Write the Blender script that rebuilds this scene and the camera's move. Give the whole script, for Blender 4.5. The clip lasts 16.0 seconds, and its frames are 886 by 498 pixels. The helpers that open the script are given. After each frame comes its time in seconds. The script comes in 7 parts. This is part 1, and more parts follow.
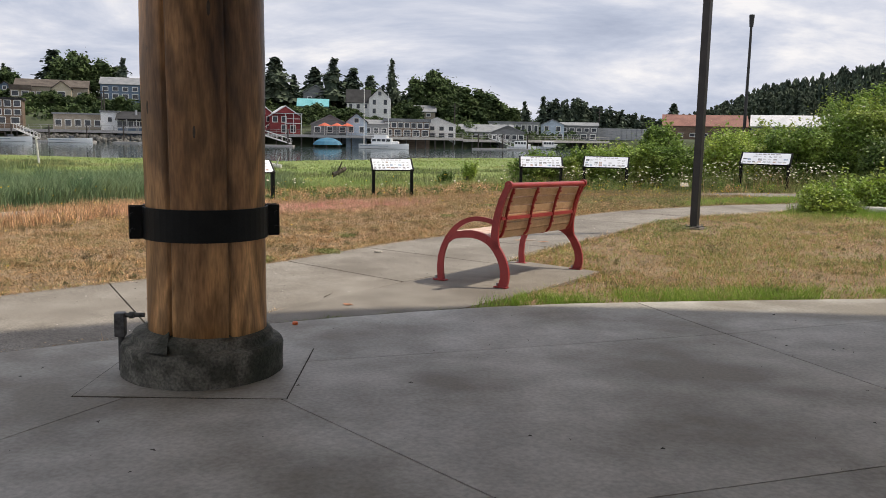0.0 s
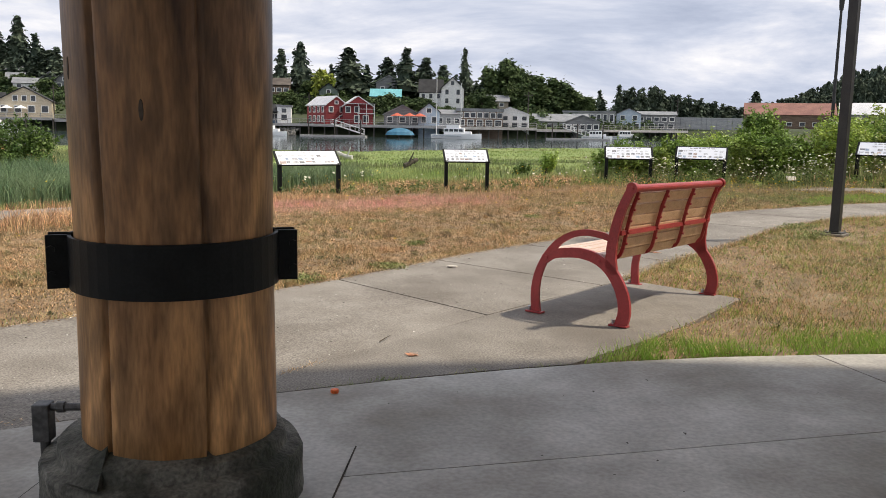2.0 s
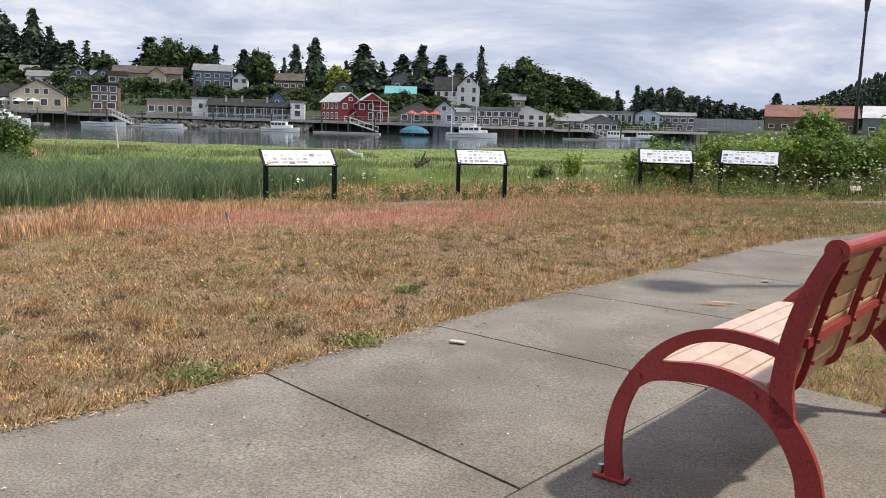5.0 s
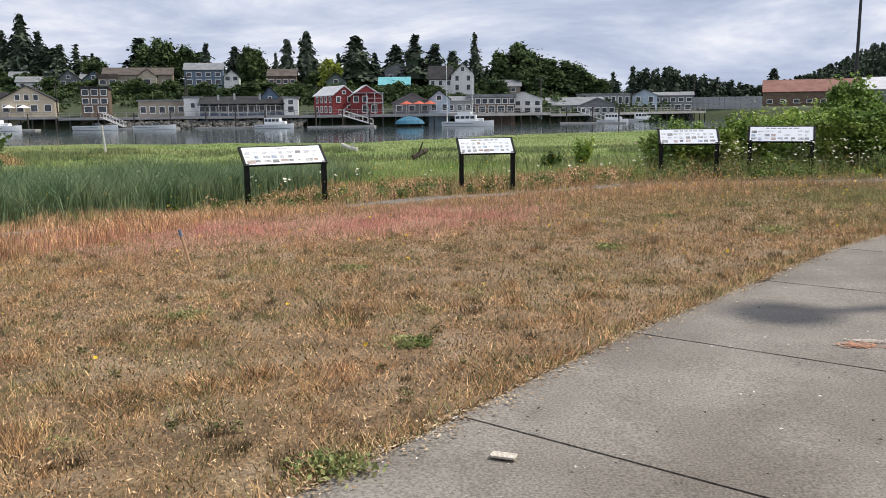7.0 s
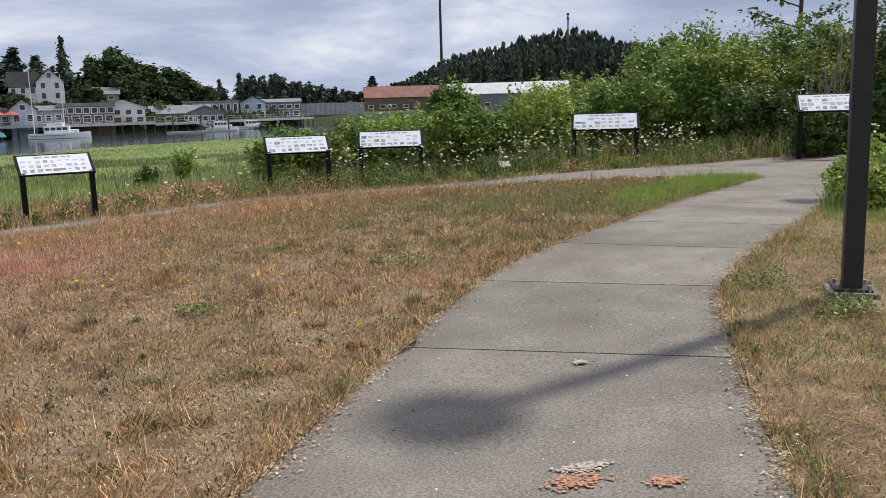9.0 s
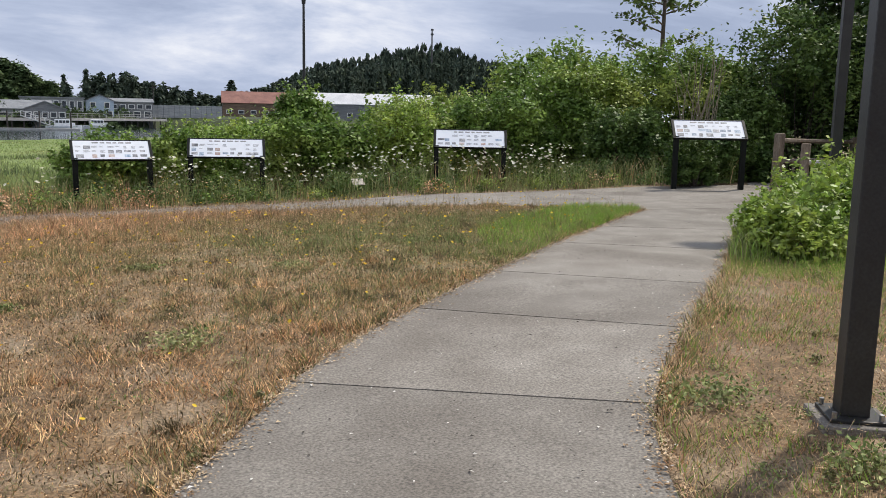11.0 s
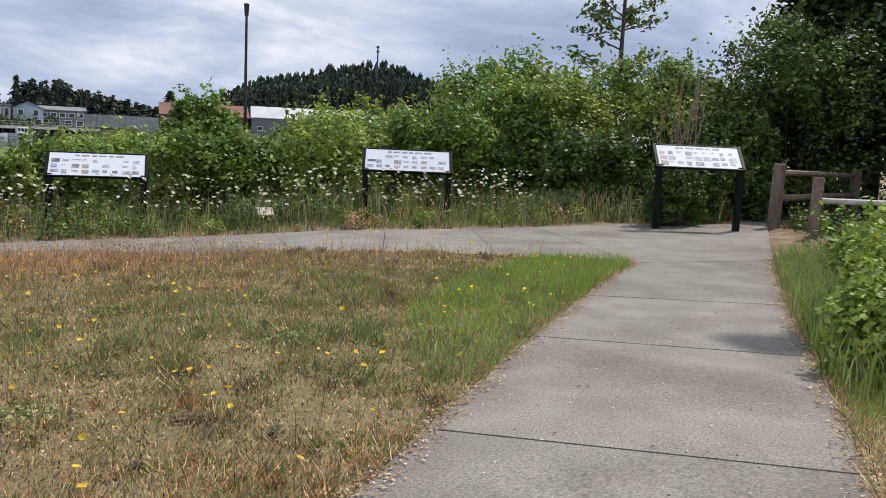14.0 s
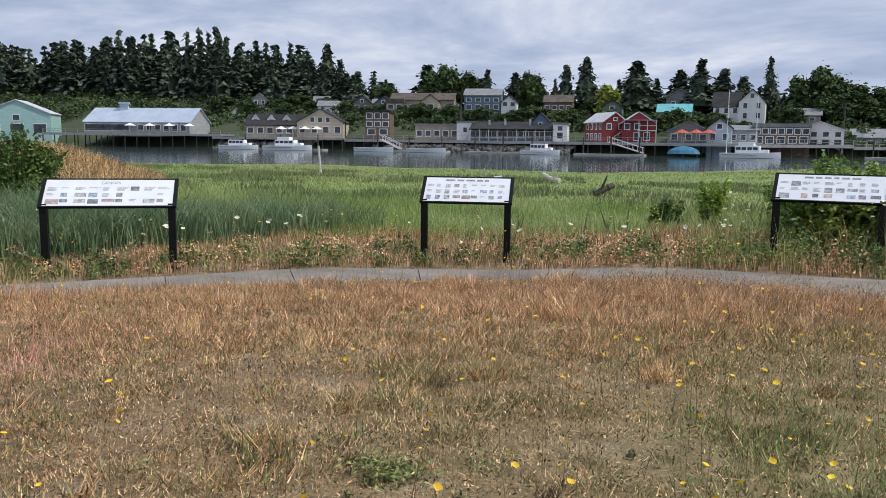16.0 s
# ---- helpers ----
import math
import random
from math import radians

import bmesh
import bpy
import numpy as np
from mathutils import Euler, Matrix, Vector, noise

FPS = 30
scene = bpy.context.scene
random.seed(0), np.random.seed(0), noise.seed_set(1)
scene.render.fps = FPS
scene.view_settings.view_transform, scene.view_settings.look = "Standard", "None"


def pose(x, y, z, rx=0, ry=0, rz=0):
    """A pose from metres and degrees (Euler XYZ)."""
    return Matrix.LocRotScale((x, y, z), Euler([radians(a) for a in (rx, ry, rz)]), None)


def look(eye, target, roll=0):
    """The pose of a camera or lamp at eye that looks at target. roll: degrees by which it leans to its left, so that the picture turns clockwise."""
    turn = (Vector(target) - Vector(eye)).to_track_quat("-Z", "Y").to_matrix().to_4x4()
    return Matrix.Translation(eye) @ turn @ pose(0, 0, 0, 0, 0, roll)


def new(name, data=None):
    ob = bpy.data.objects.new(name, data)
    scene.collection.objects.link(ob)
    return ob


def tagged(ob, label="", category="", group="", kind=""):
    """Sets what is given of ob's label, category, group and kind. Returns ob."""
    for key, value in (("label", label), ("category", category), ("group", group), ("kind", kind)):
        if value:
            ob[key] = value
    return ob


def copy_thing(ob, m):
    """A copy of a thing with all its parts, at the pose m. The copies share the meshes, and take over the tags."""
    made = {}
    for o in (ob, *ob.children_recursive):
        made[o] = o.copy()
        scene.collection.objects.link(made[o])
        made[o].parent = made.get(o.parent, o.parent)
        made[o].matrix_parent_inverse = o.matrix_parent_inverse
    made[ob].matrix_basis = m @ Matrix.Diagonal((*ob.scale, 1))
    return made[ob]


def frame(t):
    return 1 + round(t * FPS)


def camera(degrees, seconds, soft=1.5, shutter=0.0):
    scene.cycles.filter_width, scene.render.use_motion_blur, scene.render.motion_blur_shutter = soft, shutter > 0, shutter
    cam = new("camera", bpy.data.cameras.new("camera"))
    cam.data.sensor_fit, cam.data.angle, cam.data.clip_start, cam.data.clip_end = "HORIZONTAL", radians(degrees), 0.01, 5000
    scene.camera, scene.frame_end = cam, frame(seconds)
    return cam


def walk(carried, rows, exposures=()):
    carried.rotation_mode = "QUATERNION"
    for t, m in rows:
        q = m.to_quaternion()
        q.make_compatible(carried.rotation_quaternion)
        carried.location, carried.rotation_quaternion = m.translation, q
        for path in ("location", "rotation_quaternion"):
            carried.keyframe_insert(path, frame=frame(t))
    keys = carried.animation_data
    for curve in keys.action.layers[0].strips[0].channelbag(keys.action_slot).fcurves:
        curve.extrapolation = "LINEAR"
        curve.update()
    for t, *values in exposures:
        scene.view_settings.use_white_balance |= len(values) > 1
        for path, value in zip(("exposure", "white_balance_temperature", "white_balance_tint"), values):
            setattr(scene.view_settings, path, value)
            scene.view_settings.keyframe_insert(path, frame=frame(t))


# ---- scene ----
cam = camera(55.7, 16.0, soft=0.8)
PATH = [
    (0, (0.356, -0.778, 1.283), (0.351, 1.204, 1.012), 1.2),
    (0.5, (0.303, -0.312, 1.241), (0.297, 1.668, 0.961), 3.2),
    (1, (0.312, 0.19, 1.224), (0.272, 2.168, 0.932), 1.2),
    (1.5, (0.279, 0.613, 1.224), (0.169, 2.589, 0.936), 1.4),
    (2, (0.177, 1.069, 1.246), (0.003, 3.039, 0.949), 1.0),
    (2.5, (0.204, 1.52, 1.257), (0.011, 3.492, 0.979), 0.8),
    (3, (0.145, 1.989, 1.204), (-0.052, 3.961, 0.935), 0.6),
    (3.2, (0.119, 2.173, 1.213), (-0.086, 4.145, 0.953), 0.3),
    (5.5, (-0.125, 4.355, 1.204), (-0.331, 6.319, 0.889), 1.9),
    (6, (-0.254, 4.82, 1.219), (-0.475, 6.782, 0.898), 1.3),
    (6.5, (-0.229, 5.303, 1.231), (-0.447, 7.266, 0.919), -2.1),
    (7, (-0.303, 5.773, 1.137), (-0.51, 7.735, 0.812), -0.7),
    (7.5, (-0.325, 6.316, 1.166), (-0.472, 8.285, 0.847), -2.6),
    (8, (-0.235, 6.804, 1.155), (-0.176, 8.777, 0.831), -2.8),
    (8.5, (-0.121, 7.373, 1.129), (0.226, 9.314, 0.794), -2.5),
    (9, (0.137, 7.862, 1.118), (0.801, 9.72, 0.791), -1.7),
    (9.5, (0.343, 8.36, 1.073), (1.113, 10.177, 0.748), -1.0),
    (10, (0.607, 8.859, 1.094), (1.477, 10.632, 0.78), -0.6),
    (10.2, (0.719, 9.012, 1.092), (1.617, 10.772, 0.784), -0.2),
    (12.3, (1.825, 10.856, 1.131), (2.853, 12.542, 0.817), 0.8),
    (12.5, (1.956, 11.019, 1.112), (2.995, 12.699, 0.797), 0.4),
    (13, (2.241, 11.4, 1.117), (3.384, 13.009, 0.792), 1.0),
    (13.5, (2.497, 11.854, 1.118), (3.675, 13.434, 0.777), 1.2),
    (14, (2.817, 12.282, 1.104), (3.904, 13.941, 0.85), 2.6),
    (14.1, (2.872, 12.357, 1.097), (3.842, 14.087, 0.841), 3.3),
    (14.5, (3.056, 12.648, 1.033), (3.326, 14.607, 0.735), 1.9),
    (15, (3.214, 13.061, 1.074), (2.885, 15.012, 0.786), 0.1),
    (15.1, (3.253, 13.161, 1.074), (2.785, 15.087, 0.803), 0.5),
    (15.5, (3.431, 13.482, 1.073), (2.643, 15.3, 0.801), 1.5),
    (16, (3.522, 13.87, 1.071), (2.662, 15.657, 0.809), 0.6),
]
walk(cam, [(t, look(eye, aim, lean)) for t, eye, aim, lean in PATH], [(0, -0.05, 6750, 10), (1.5, 0.05, 6750, 10), (3, 0.10, 6550, 10), (5.5, -0.05, 6400, 10), (7, -0.10, 6280, 10), (9.5, -0.24, 6200, 10), (12.5, -0.05, 6200, 10), (13.95, -0.11, 6150, 10), (14.5, -0.58, 6100, 10), (15.3, -0.42, 6050, 10), (16, -0.32, 5950, 10)])

# ---- sky, sun ----
SUN_TO = Vector((0.79, 0.22, 1.17)).normalized()      # towards the sun: high, over the thicket
world = bpy.data.worlds.new("sky")
scene.world = world
world.use_nodes = True
wn, wl = world.node_tree.nodes, world.node_tree.links
wn.clear()
w_out, w_bg = wn.new("ShaderNodeOutputWorld"), wn.new("ShaderNodeBackground")
w_sky = wn.new("ShaderNodeTexSky")
w_sky.sky_type, w_sky.sun_disc = "NISHITA", False
w_sky.sun_elevation, w_sky.sun_rotation = math.asin(SUN_TO.z), math.atan2(SUN_TO.x, SUN_TO.y)
w_sky.air_density, w_sky.dust_density = 1.2, 2.0
w_skyscale = wn.new("ShaderNodeVectorMath")
w_skyscale.operation = "SCALE"
w_skyscale.inputs["Scale"].default_value = 0.11
wl.new(w_sky.outputs[0], w_skyscale.inputs[0])
w_co = wn.new("ShaderNodeTexCoord")
w_sep = wn.new("ShaderNodeSeparateXYZ")
wl.new(w_co.outputs["Generated"], w_sep.inputs[0])


def wmath(op, a, b):
    n = wn.new("ShaderNodeMath")
    n.operation = op
    for i, v in enumerate((a, b)):
        if isinstance(v, (int, float)):
            n.inputs[i].default_value = v
        else:
            wl.new(v, n.inputs[i])
    return n.outputs[0]


w_z = wmath("ADD", wmath("MAXIMUM", w_sep.outputs["Z"], 0.0), 0.26)
w_comb = wn.new("ShaderNodeCombineXYZ")
wl.new(wmath("DIVIDE", w_sep.outputs["X"], w_z), w_comb.inputs["X"])
wl.new(wmath("DIVIDE", w_sep.outputs["Y"], w_z), w_comb.inputs["Y"])


def wnoise(scale, detail, rough, shift):
    m = wn.new("ShaderNodeMapping")
    m.inputs["Location"].default_value = shift
    m.inputs["Rotation"].default_value = (0, 0, 0.35)
    m.inputs["Scale"].default_value = (0.95, 1.35, 1)
    wl.new(w_comb.outputs[0], m.inputs[0])
    n = wn.new("ShaderNodeTexNoise")
    n.inputs["Scale"].default_value, n.inputs["Detail"].default_value = scale, detail
    n.inputs["Roughness"].default_value = rough
    n.inputs["Distortion"].default_value = 0.35
    wl.new(m.outputs[0], n.inputs["Vector"])
    return n.outputs["Fac"]


def wramp(fac, stops):
    r = wn.new("ShaderNodeValToRGB")
    while len(r.color_ramp.elements) < len(stops):
        r.color_ramp.elements.new(0.5)
    for e, (p, c) in zip(r.color_ramp.elements, stops):
        e.position, e.color = p, (*c, 1)
    wl.new(fac, r.inputs[0])
    return r.outputs[0]


w_cloud = wramp(wnoise(1.0, 9, 0.6, (1.7, 0.4, 0)), [(0.34, (0.42, 0.48, 0.63)), (0.44, (0.55, 0.61, 0.76)), (0.52, (0.71, 0.75, 0.87)), (0.61, (0.96, 0.96, 1.0))])
w_gap = wramp(wnoise(0.5, 6, 0.5, (8.3, 2.2, 0)), [(0.64, (1, 1, 1)), (0.74, (0.35, 0.35, 0.35))])
w_mix = wn.new("ShaderNodeMix")
w_mix.data_type = "RGBA"
wl.new(w_gap, w_mix.inputs["Factor"])
wl.new(w_skyscale.outputs[0], w_mix.inputs["A"])
wl.new(w_cloud, w_mix.inputs["B"])
wl.new(w_mix.outputs["Result"], w_bg.inputs["Color"])
w_bg.inputs["Strength"].default_value = 1.0
wl.new(w_bg.outputs[0], w_out.inputs[0])

sun = new("sun", bpy.data.lights.new("sun", "SUN"))
sun.data.energy, sun.data.angle, sun.data.color = 3.95, radians(2.4), (1.0, 0.905, 0.76)
sun.matrix_world = look(SUN_TO * 60, (0, 0, 0))


# ---- materials ----
def mat(name, a, b, scale=4.0, fine=60.0, rough=0.8, bump=0.15, metal=0.0, rnd="", spread=0.25, stretch=(1, 1, 1), soft=0.0, c=None, cut=(0.35, 0.65), spec=0.5, amp=0.27, patch=(0.52, 0.66)):
    """Two colours mixed by coarse and fine noise; rnd: 'piece' or 'island' varies the value; soft: share of light let through; c: a third colour in patches."""
    m = bpy.data.materials.new(name)
    m.use_nodes = True
    n, l = m.node_tree.nodes, m.node_tree.links
    p = n["Principled BSDF"]
    geo = n.new("ShaderNodeNewGeometry")
    mp = n.new("ShaderNodeMapping")
    mp.inputs["Scale"].default_value = stretch
    l.new(geo.outputs["Position"], mp.inputs[0])

    def tex(s, d):
        t = n.new("ShaderNodeTexNoise")
        t.inputs["Scale"].default_value, t.inputs["Detail"].default_value = s, d
        l.new(mp.outputs[0], t.inputs["Vector"])
        return t.outputs["Fac"]

    def ramp(f, lo, hi):
        t = n.new("ShaderNodeMapRange")
        t.inputs["From Min"].default_value, t.inputs["From Max"].default_value = lo, hi
        l.new(f, t.inputs["Value"])
        return t.outputs["Result"]

    def mix(f, x, y, mode="MIX"):
        t = n.new("ShaderNodeMix")
        t.data_type, t.blend_type = "RGBA", mode
        for k, v in (("Factor", f), ("A", x), ("B", y)):
            if isinstance(v, (int, float)):
                t.inputs[k].default_value = v
            elif isinstance(v, tuple):
                t.inputs[k].default_value = (*v, 1)
            else:
                l.new(v, t.inputs[k])
        return t.outputs["Result"]

    coarse, grain = tex(scale, 5), tex(fine, 3)
    col = mix(ramp(coarse, *cut), a, b)
    if c:
        col = mix(ramp(tex(scale * 0.31, 4), *patch), col, c)
    g = mix(ramp(grain, 0.3, 0.7), (1 - amp, 1 - amp, 1 - amp), (1 + amp, 1 + amp, 1 + amp))
    col = mix(1.0, col, g, "MULTIPLY")
    if rnd:
        src = n.new("ShaderNodeObjectInfo").outputs["Random"] if rnd == "piece" else geo.outputs["Random Per Island"]
        v = n.new("ShaderNodeMapRange")
        v.inputs["To Min"].default_value, v.inputs["To Max"].default_value = 1 - spread, 1 + spread
        l.new(src, v.inputs["Value"])
        col = mix(1.0, col, v.outputs["Result"], "MULTIPLY")
    l.new(col, p.inputs["Base Color"])
    p.inputs["Roughness"].default_value, p.inputs["Metallic"].default_value = rough, metal
    p.inputs["Specular IOR Level"].default_value = spec
    if bump:
        bp = n.new("ShaderNodeBump")
        bp.inputs["Strength"].default_value, bp.inputs["Distance"].default_value = bump, 0.01
        l.new(grain, bp.inputs["Height"])
        l.new(bp.outputs[0], p.inputs["Normal"])
    if soft:
        tr = n.new("ShaderNodeBsdfTranslucent")
        l.new(col, tr.inputs["Color"])
        ms = n.new("ShaderNodeMixShader")
        ms.inputs[0].default_value = soft
        l.new(p.outputs[0], ms.inputs[1])
        l.new(tr.outputs[0], ms.inputs[2])
        l.new(ms.outputs[0], n["Material Output"].inputs["Surface"])
    return m


M = {
    "slab": mat("slab_concrete", (0.34, 0.325, 0.295), (0.49, 0.475, 0.44), 2.6, 45, 0.6, 0.05, rnd="piece", spread=0.08, c=(0.20, 0.178, 0.145), amp=0.16, patch=(0.44, 0.62)),
    "path": mat("path_concrete", (0.205, 0.185, 0.160), (0.262, 0.240, 0.210), 3.0, 95, 0.9, 0.25, rnd="piece", spread=0.08, amp=0.42, c=(0.158, 0.139, 0.117), patch=(0.47, 0.68)),
    "joint": mat("joint_dirt", (0.025, 0.022, 0.018), (0.07, 0.058, 0.04), 9, 80, 0.95),
    "base": mat("post_footing_concrete", (0.05, 0.05, 0.039), (0.145, 0.14, 0.118), 9, 70, 0.85, 0.6, c=(0.028, 0.033, 0.022), amp=0.45, cut=(0.4, 0.6)),
    "black": mat("black_steel", (0.004, 0.005, 0.0048), (0.008, 0.0095, 0.009), 8, 120, 0.5, 0.08, spec=0.18),
    "bronze": mat("dark_bronze_paint", (0.014, 0.0135, 0.014), (0.026, 0.025, 0.024), 5, 90, 0.5, 0.05),
    "galv": mat("grey_conduit", (0.06, 0.06, 0.06), (0.13, 0.13, 0.13), 9, 60, 0.5, 0.1, metal=0.6),
    "red": mat("red_paint", (0.30, 0.028, 0.03), (0.38, 0.045, 0.045), 6, 120, 0.42, 0.06),
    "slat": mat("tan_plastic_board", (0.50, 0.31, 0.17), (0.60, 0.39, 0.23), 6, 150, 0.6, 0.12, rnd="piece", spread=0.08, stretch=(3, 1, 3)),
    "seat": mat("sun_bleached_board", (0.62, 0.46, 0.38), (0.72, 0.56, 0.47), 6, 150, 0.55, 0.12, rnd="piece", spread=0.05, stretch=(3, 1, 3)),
    "steel": mat("bolt_steel", (0.35, 0.35, 0.36), (0.5, 0.5, 0.5), 9, 90, 0.4, 0.05, metal=1.0),
    # white sheet; the blue tint puts skylight into its colour
    "panel": mat("printed_panel", (0.73, 0.76, 0.82), (0.79, 0.82, 0.87), 4, 40, 0.35, 0.0, amp=0.02),
    "print_grey": mat("grey_print", (0.16, 0.17, 0.19), (0.45, 0.45, 0.46), 18, 60, 0.4, 0.0, rnd="piece", spread=0.4),
    "print_blue": mat("blue_print", (0.18, 0.25, 0.36), (0.45, 0.52, 0.60), 18, 60, 0.4, 0.0, rnd="piece", spread=0.3),
    "print_warm": mat("warm_print", (0.36, 0.26, 0.24), (0.52, 0.45, 0.41), 18, 60, 0.4, 0.0, rnd="piece", spread=0.3),
    "ink": mat("dark_ink", (0.20, 0.20, 0.21), (0.36, 0.36, 0.37), 20, 90, 0.5, 0.0),
    "fence": mat("weathered_fence_wood", (0.15, 0.11, 0.08), (0.27, 0.22, 0.17), 7, 60, 0.9, 0.4, stretch=(1, 1, 0.3)),
    "driftwood": mat("bleached_driftwood", (0.45, 0.43, 0.40), (0.62, 0.60, 0.57), 6, 70, 0.85, 0.3),
    "orange": mat("orange_plastic", (0.70, 0.13, 0.02), (0.8, 0.2, 0.05), 8, 90, 0.5, 0.05),
    "spray_orange": mat("orange_marking_paint", (0.58, 0.25, 0.13), (0.36, 0.26, 0.20), 26, 120, 0.85, 0.2),
    "spray_white": mat("white_marking_paint", (0.62, 0.54, 0.47), (0.33, 0.30, 0.26), 26, 120, 0.85, 0.2),
    "chip": mat("pale_wood_chip", (0.52, 0.46, 0.38), (0.62, 0.57, 0.5), 30, 120, 0.8, 0.1),
    "litter": mat("dry_litter", (0.26, 0.16, 0.085), (0.54, 0.42, 0.27), 7, 80, 0.9, 0, rnd="island", spread=0.5),
    "chaff": mat("tan_chaff", (0.74, 0.54, 0.32), (0.38, 0.24, 0.12), 9, 80, 0.9, 0, rnd="island", spread=0.75, spec=0.2, cut=(0.4, 0.6)),
    "sedge": mat("dark_sedge", (0.15, 0.20, 0.08), (0.24, 0.26, 0.12), 0.5, 12, 0.8, 0, rnd="island", spread=0.4, soft=0.25),
    "weed_dark": mat("withered_weed", (0.10, 0.075, 0.04), (0.20, 0.16, 0.08), 2, 60, 0.9, 0, rnd="island", spread=0.5),
    "straw": mat("lying_straw", (0.60, 0.44, 0.26), (0.36, 0.23, 0.12), 3, 60, 0.85, 0, rnd="island", spread=0.5),
    "grit": mat("pale_grit", (0.50, 0.47, 0.43), (0.66, 0.64, 0.6), 7, 80, 0.9, 0, rnd="island", spread=0.4),
    "dirtspot": mat("dark_crumb", (0.03, 0.025, 0.02), (0.07, 0.06, 0.05), 7, 80, 0.9, 0, rnd="island", spread=0.5),
    "dry": mat("dry_grass", (0.80, 0.555, 0.30), (0.35, 0.205, 0.095), 7.5, 40, 0.85, 0, rnd="island", spread=0.85, soft=0.12, c=(0.50, 0.40, 0.21), cut=(0.40, 0.60), spec=0.25),
    "herb": mat("olive_herb", (0.13, 0.135, 0.055), (0.27, 0.245, 0.11), 2.5, 30, 0.85, 0, rnd="island", spread=0.6, soft=0.2),
    "rust": mat("rust_grass", (0.40, 0.20, 0.10), (0.82, 0.55, 0.33), 6.0, 40, 0.85, 0, rnd="island", spread=0.75, soft=0.12, cut=(0.40, 0.60)),
    "pink": mat("pink_sorrel_grass", (0.70, 0.32, 0.28), (0.80, 0.52, 0.41), 1.6, 30, 0.85, 0, rnd="island", spread=0.35, soft=0.25),
    "green": mat("green_grass", (0.17, 0.225, 0.065), (0.36, 0.37, 0.16), 4.0, 30, 0.8, 0, rnd="island", spread=0.55, soft=0.2, cut=(0.4, 0.6)),
    "lush": mat("lush_grass", (0.22, 0.37, 0.05), (0.32, 0.45, 0.09), 1.3, 30, 0.7, 0, rnd="island", spread=0.35, soft=0.3),
    "reed": mat("blue_green_reed", (0.11, 0.19, 0.09), (0.23, 0.30, 0.15), 0.9, 30, 0.7, 0, rnd="island", spread=0.4, soft=0.25),
    "marsh": mat("marsh_grass", (0.25, 0.34, 0.10), (0.38, 0.43, 0.18), 0.12, 12, 0.8, 0, rnd="island", spread=0.35, soft=0.25, c=(0.34, 0.27, 0.13), cut=(0.4, 0.6)),
    "stem": mat("flower_stem", (0.24, 0.22, 0.09), (0.40, 0.29, 0.15), 3, 30, 0.85, 0, rnd="island", spread=0.4),
    "yellow": mat("yellow_petal", (0.80, 0.52, 0.02), (0.85, 0.62, 0.04), 3, 30, 0.7, 0, rnd="island", spread=0.2, soft=0.2),
    "white": mat("white_petal", (0.72, 0.70, 0.52), (0.82, 0.81, 0.70), 3, 30, 0.7, 0, rnd="island", spread=0.15, soft=0.2),
    "leaf": mat("shrub_leaf", (0.125, 0.21, 0.04), (0.23, 0.33, 0.065), 1.1, 20, 0.5, 0, rnd="island", spread=0.5, soft=0.28, c=(0.33, 0.38, 0.085), spec=0.3),
    "leaf_dark": mat("dark_leaf", (0.07, 0.125, 0.03), (0.14, 0.205, 0.05), 0.9, 20, 0.5, 0, rnd="island", spread=0.45, soft=0.2, spec=0.25),
    "leaf_lime": mat("lime_leaf", (0.20, 0.31, 0.05), (0.37, 0.45, 0.09), 1.4, 20, 0.5, 0, rnd="island", spread=0.5, soft=0.3),
    "leaf_deep": mat("deep_green_leaf", (0.028, 0.055, 0.018), (0.07, 0.11, 0.032), 0.9, 20, 0.55, 0, rnd="island", spread=0.5, soft=0.12, spec=0.2),
    "needle": mat("conifer_needle", (0.050, 0.072, 0.055), (0.095, 0.12, 0.08), 0.16, 3, 0.8, 0, rnd="island", spread=0.5, spec=0.12),
    "crown": mat("far_tree_leaf", (0.05, 0.08, 0.036), (0.10, 0.14, 0.052), 0.2, 3, 0.8, 0, rnd="island", spread=0.45, spec=0.12),
    "crown_lime": mat("yellow_green_leaf", (0.22, 0.28, 0.03), (0.30, 0.34, 0.05), 0.2, 3, 0.8, 0, rnd="island", spread=0.35),
    "bark": mat("bark", (0.05, 0.04, 0.03), (0.11, 0.09, 0.07), 4, 40, 0.95, 0.4),
    "twig": mat("bare_twig", (0.22, 0.18, 0.12), (0.34, 0.29, 0.21), 4, 40, 0.95, 0.1),
    "roofing": mat("brown_shingle", (0.07, 0.056, 0.048), (0.125, 0.105, 0.088), 0.6, 6, 0.9, 0.1),
    "roof_dark": mat("dark_shingle", (0.014, 0.015, 0.017), (0.034, 0.034, 0.036), 0.6, 6, 0.9, 0.1),
    "roof_grey": mat("grey_roof", (0.17, 0.18, 0.195), (0.26, 0.27, 0.28), 0.5, 6, 0.7, 0.1),
    "roof_pale": mat("pale_metal_roof", (0.52, 0.53, 0.55), (0.64, 0.64, 0.65), 0.4, 6, 0.5, 0.05),
    "roof_blue": mat("pale_blue_metal_roof", (0.36, 0.42, 0.53), (0.44, 0.50, 0.60), 0.4, 6, 0.5, 0.05),
    "roof_teal": mat("turquoise_metal_roof", (0.12, 0.38, 0.41), (0.17, 0.45, 0.48), 0.4, 6, 0.5, 0.05),
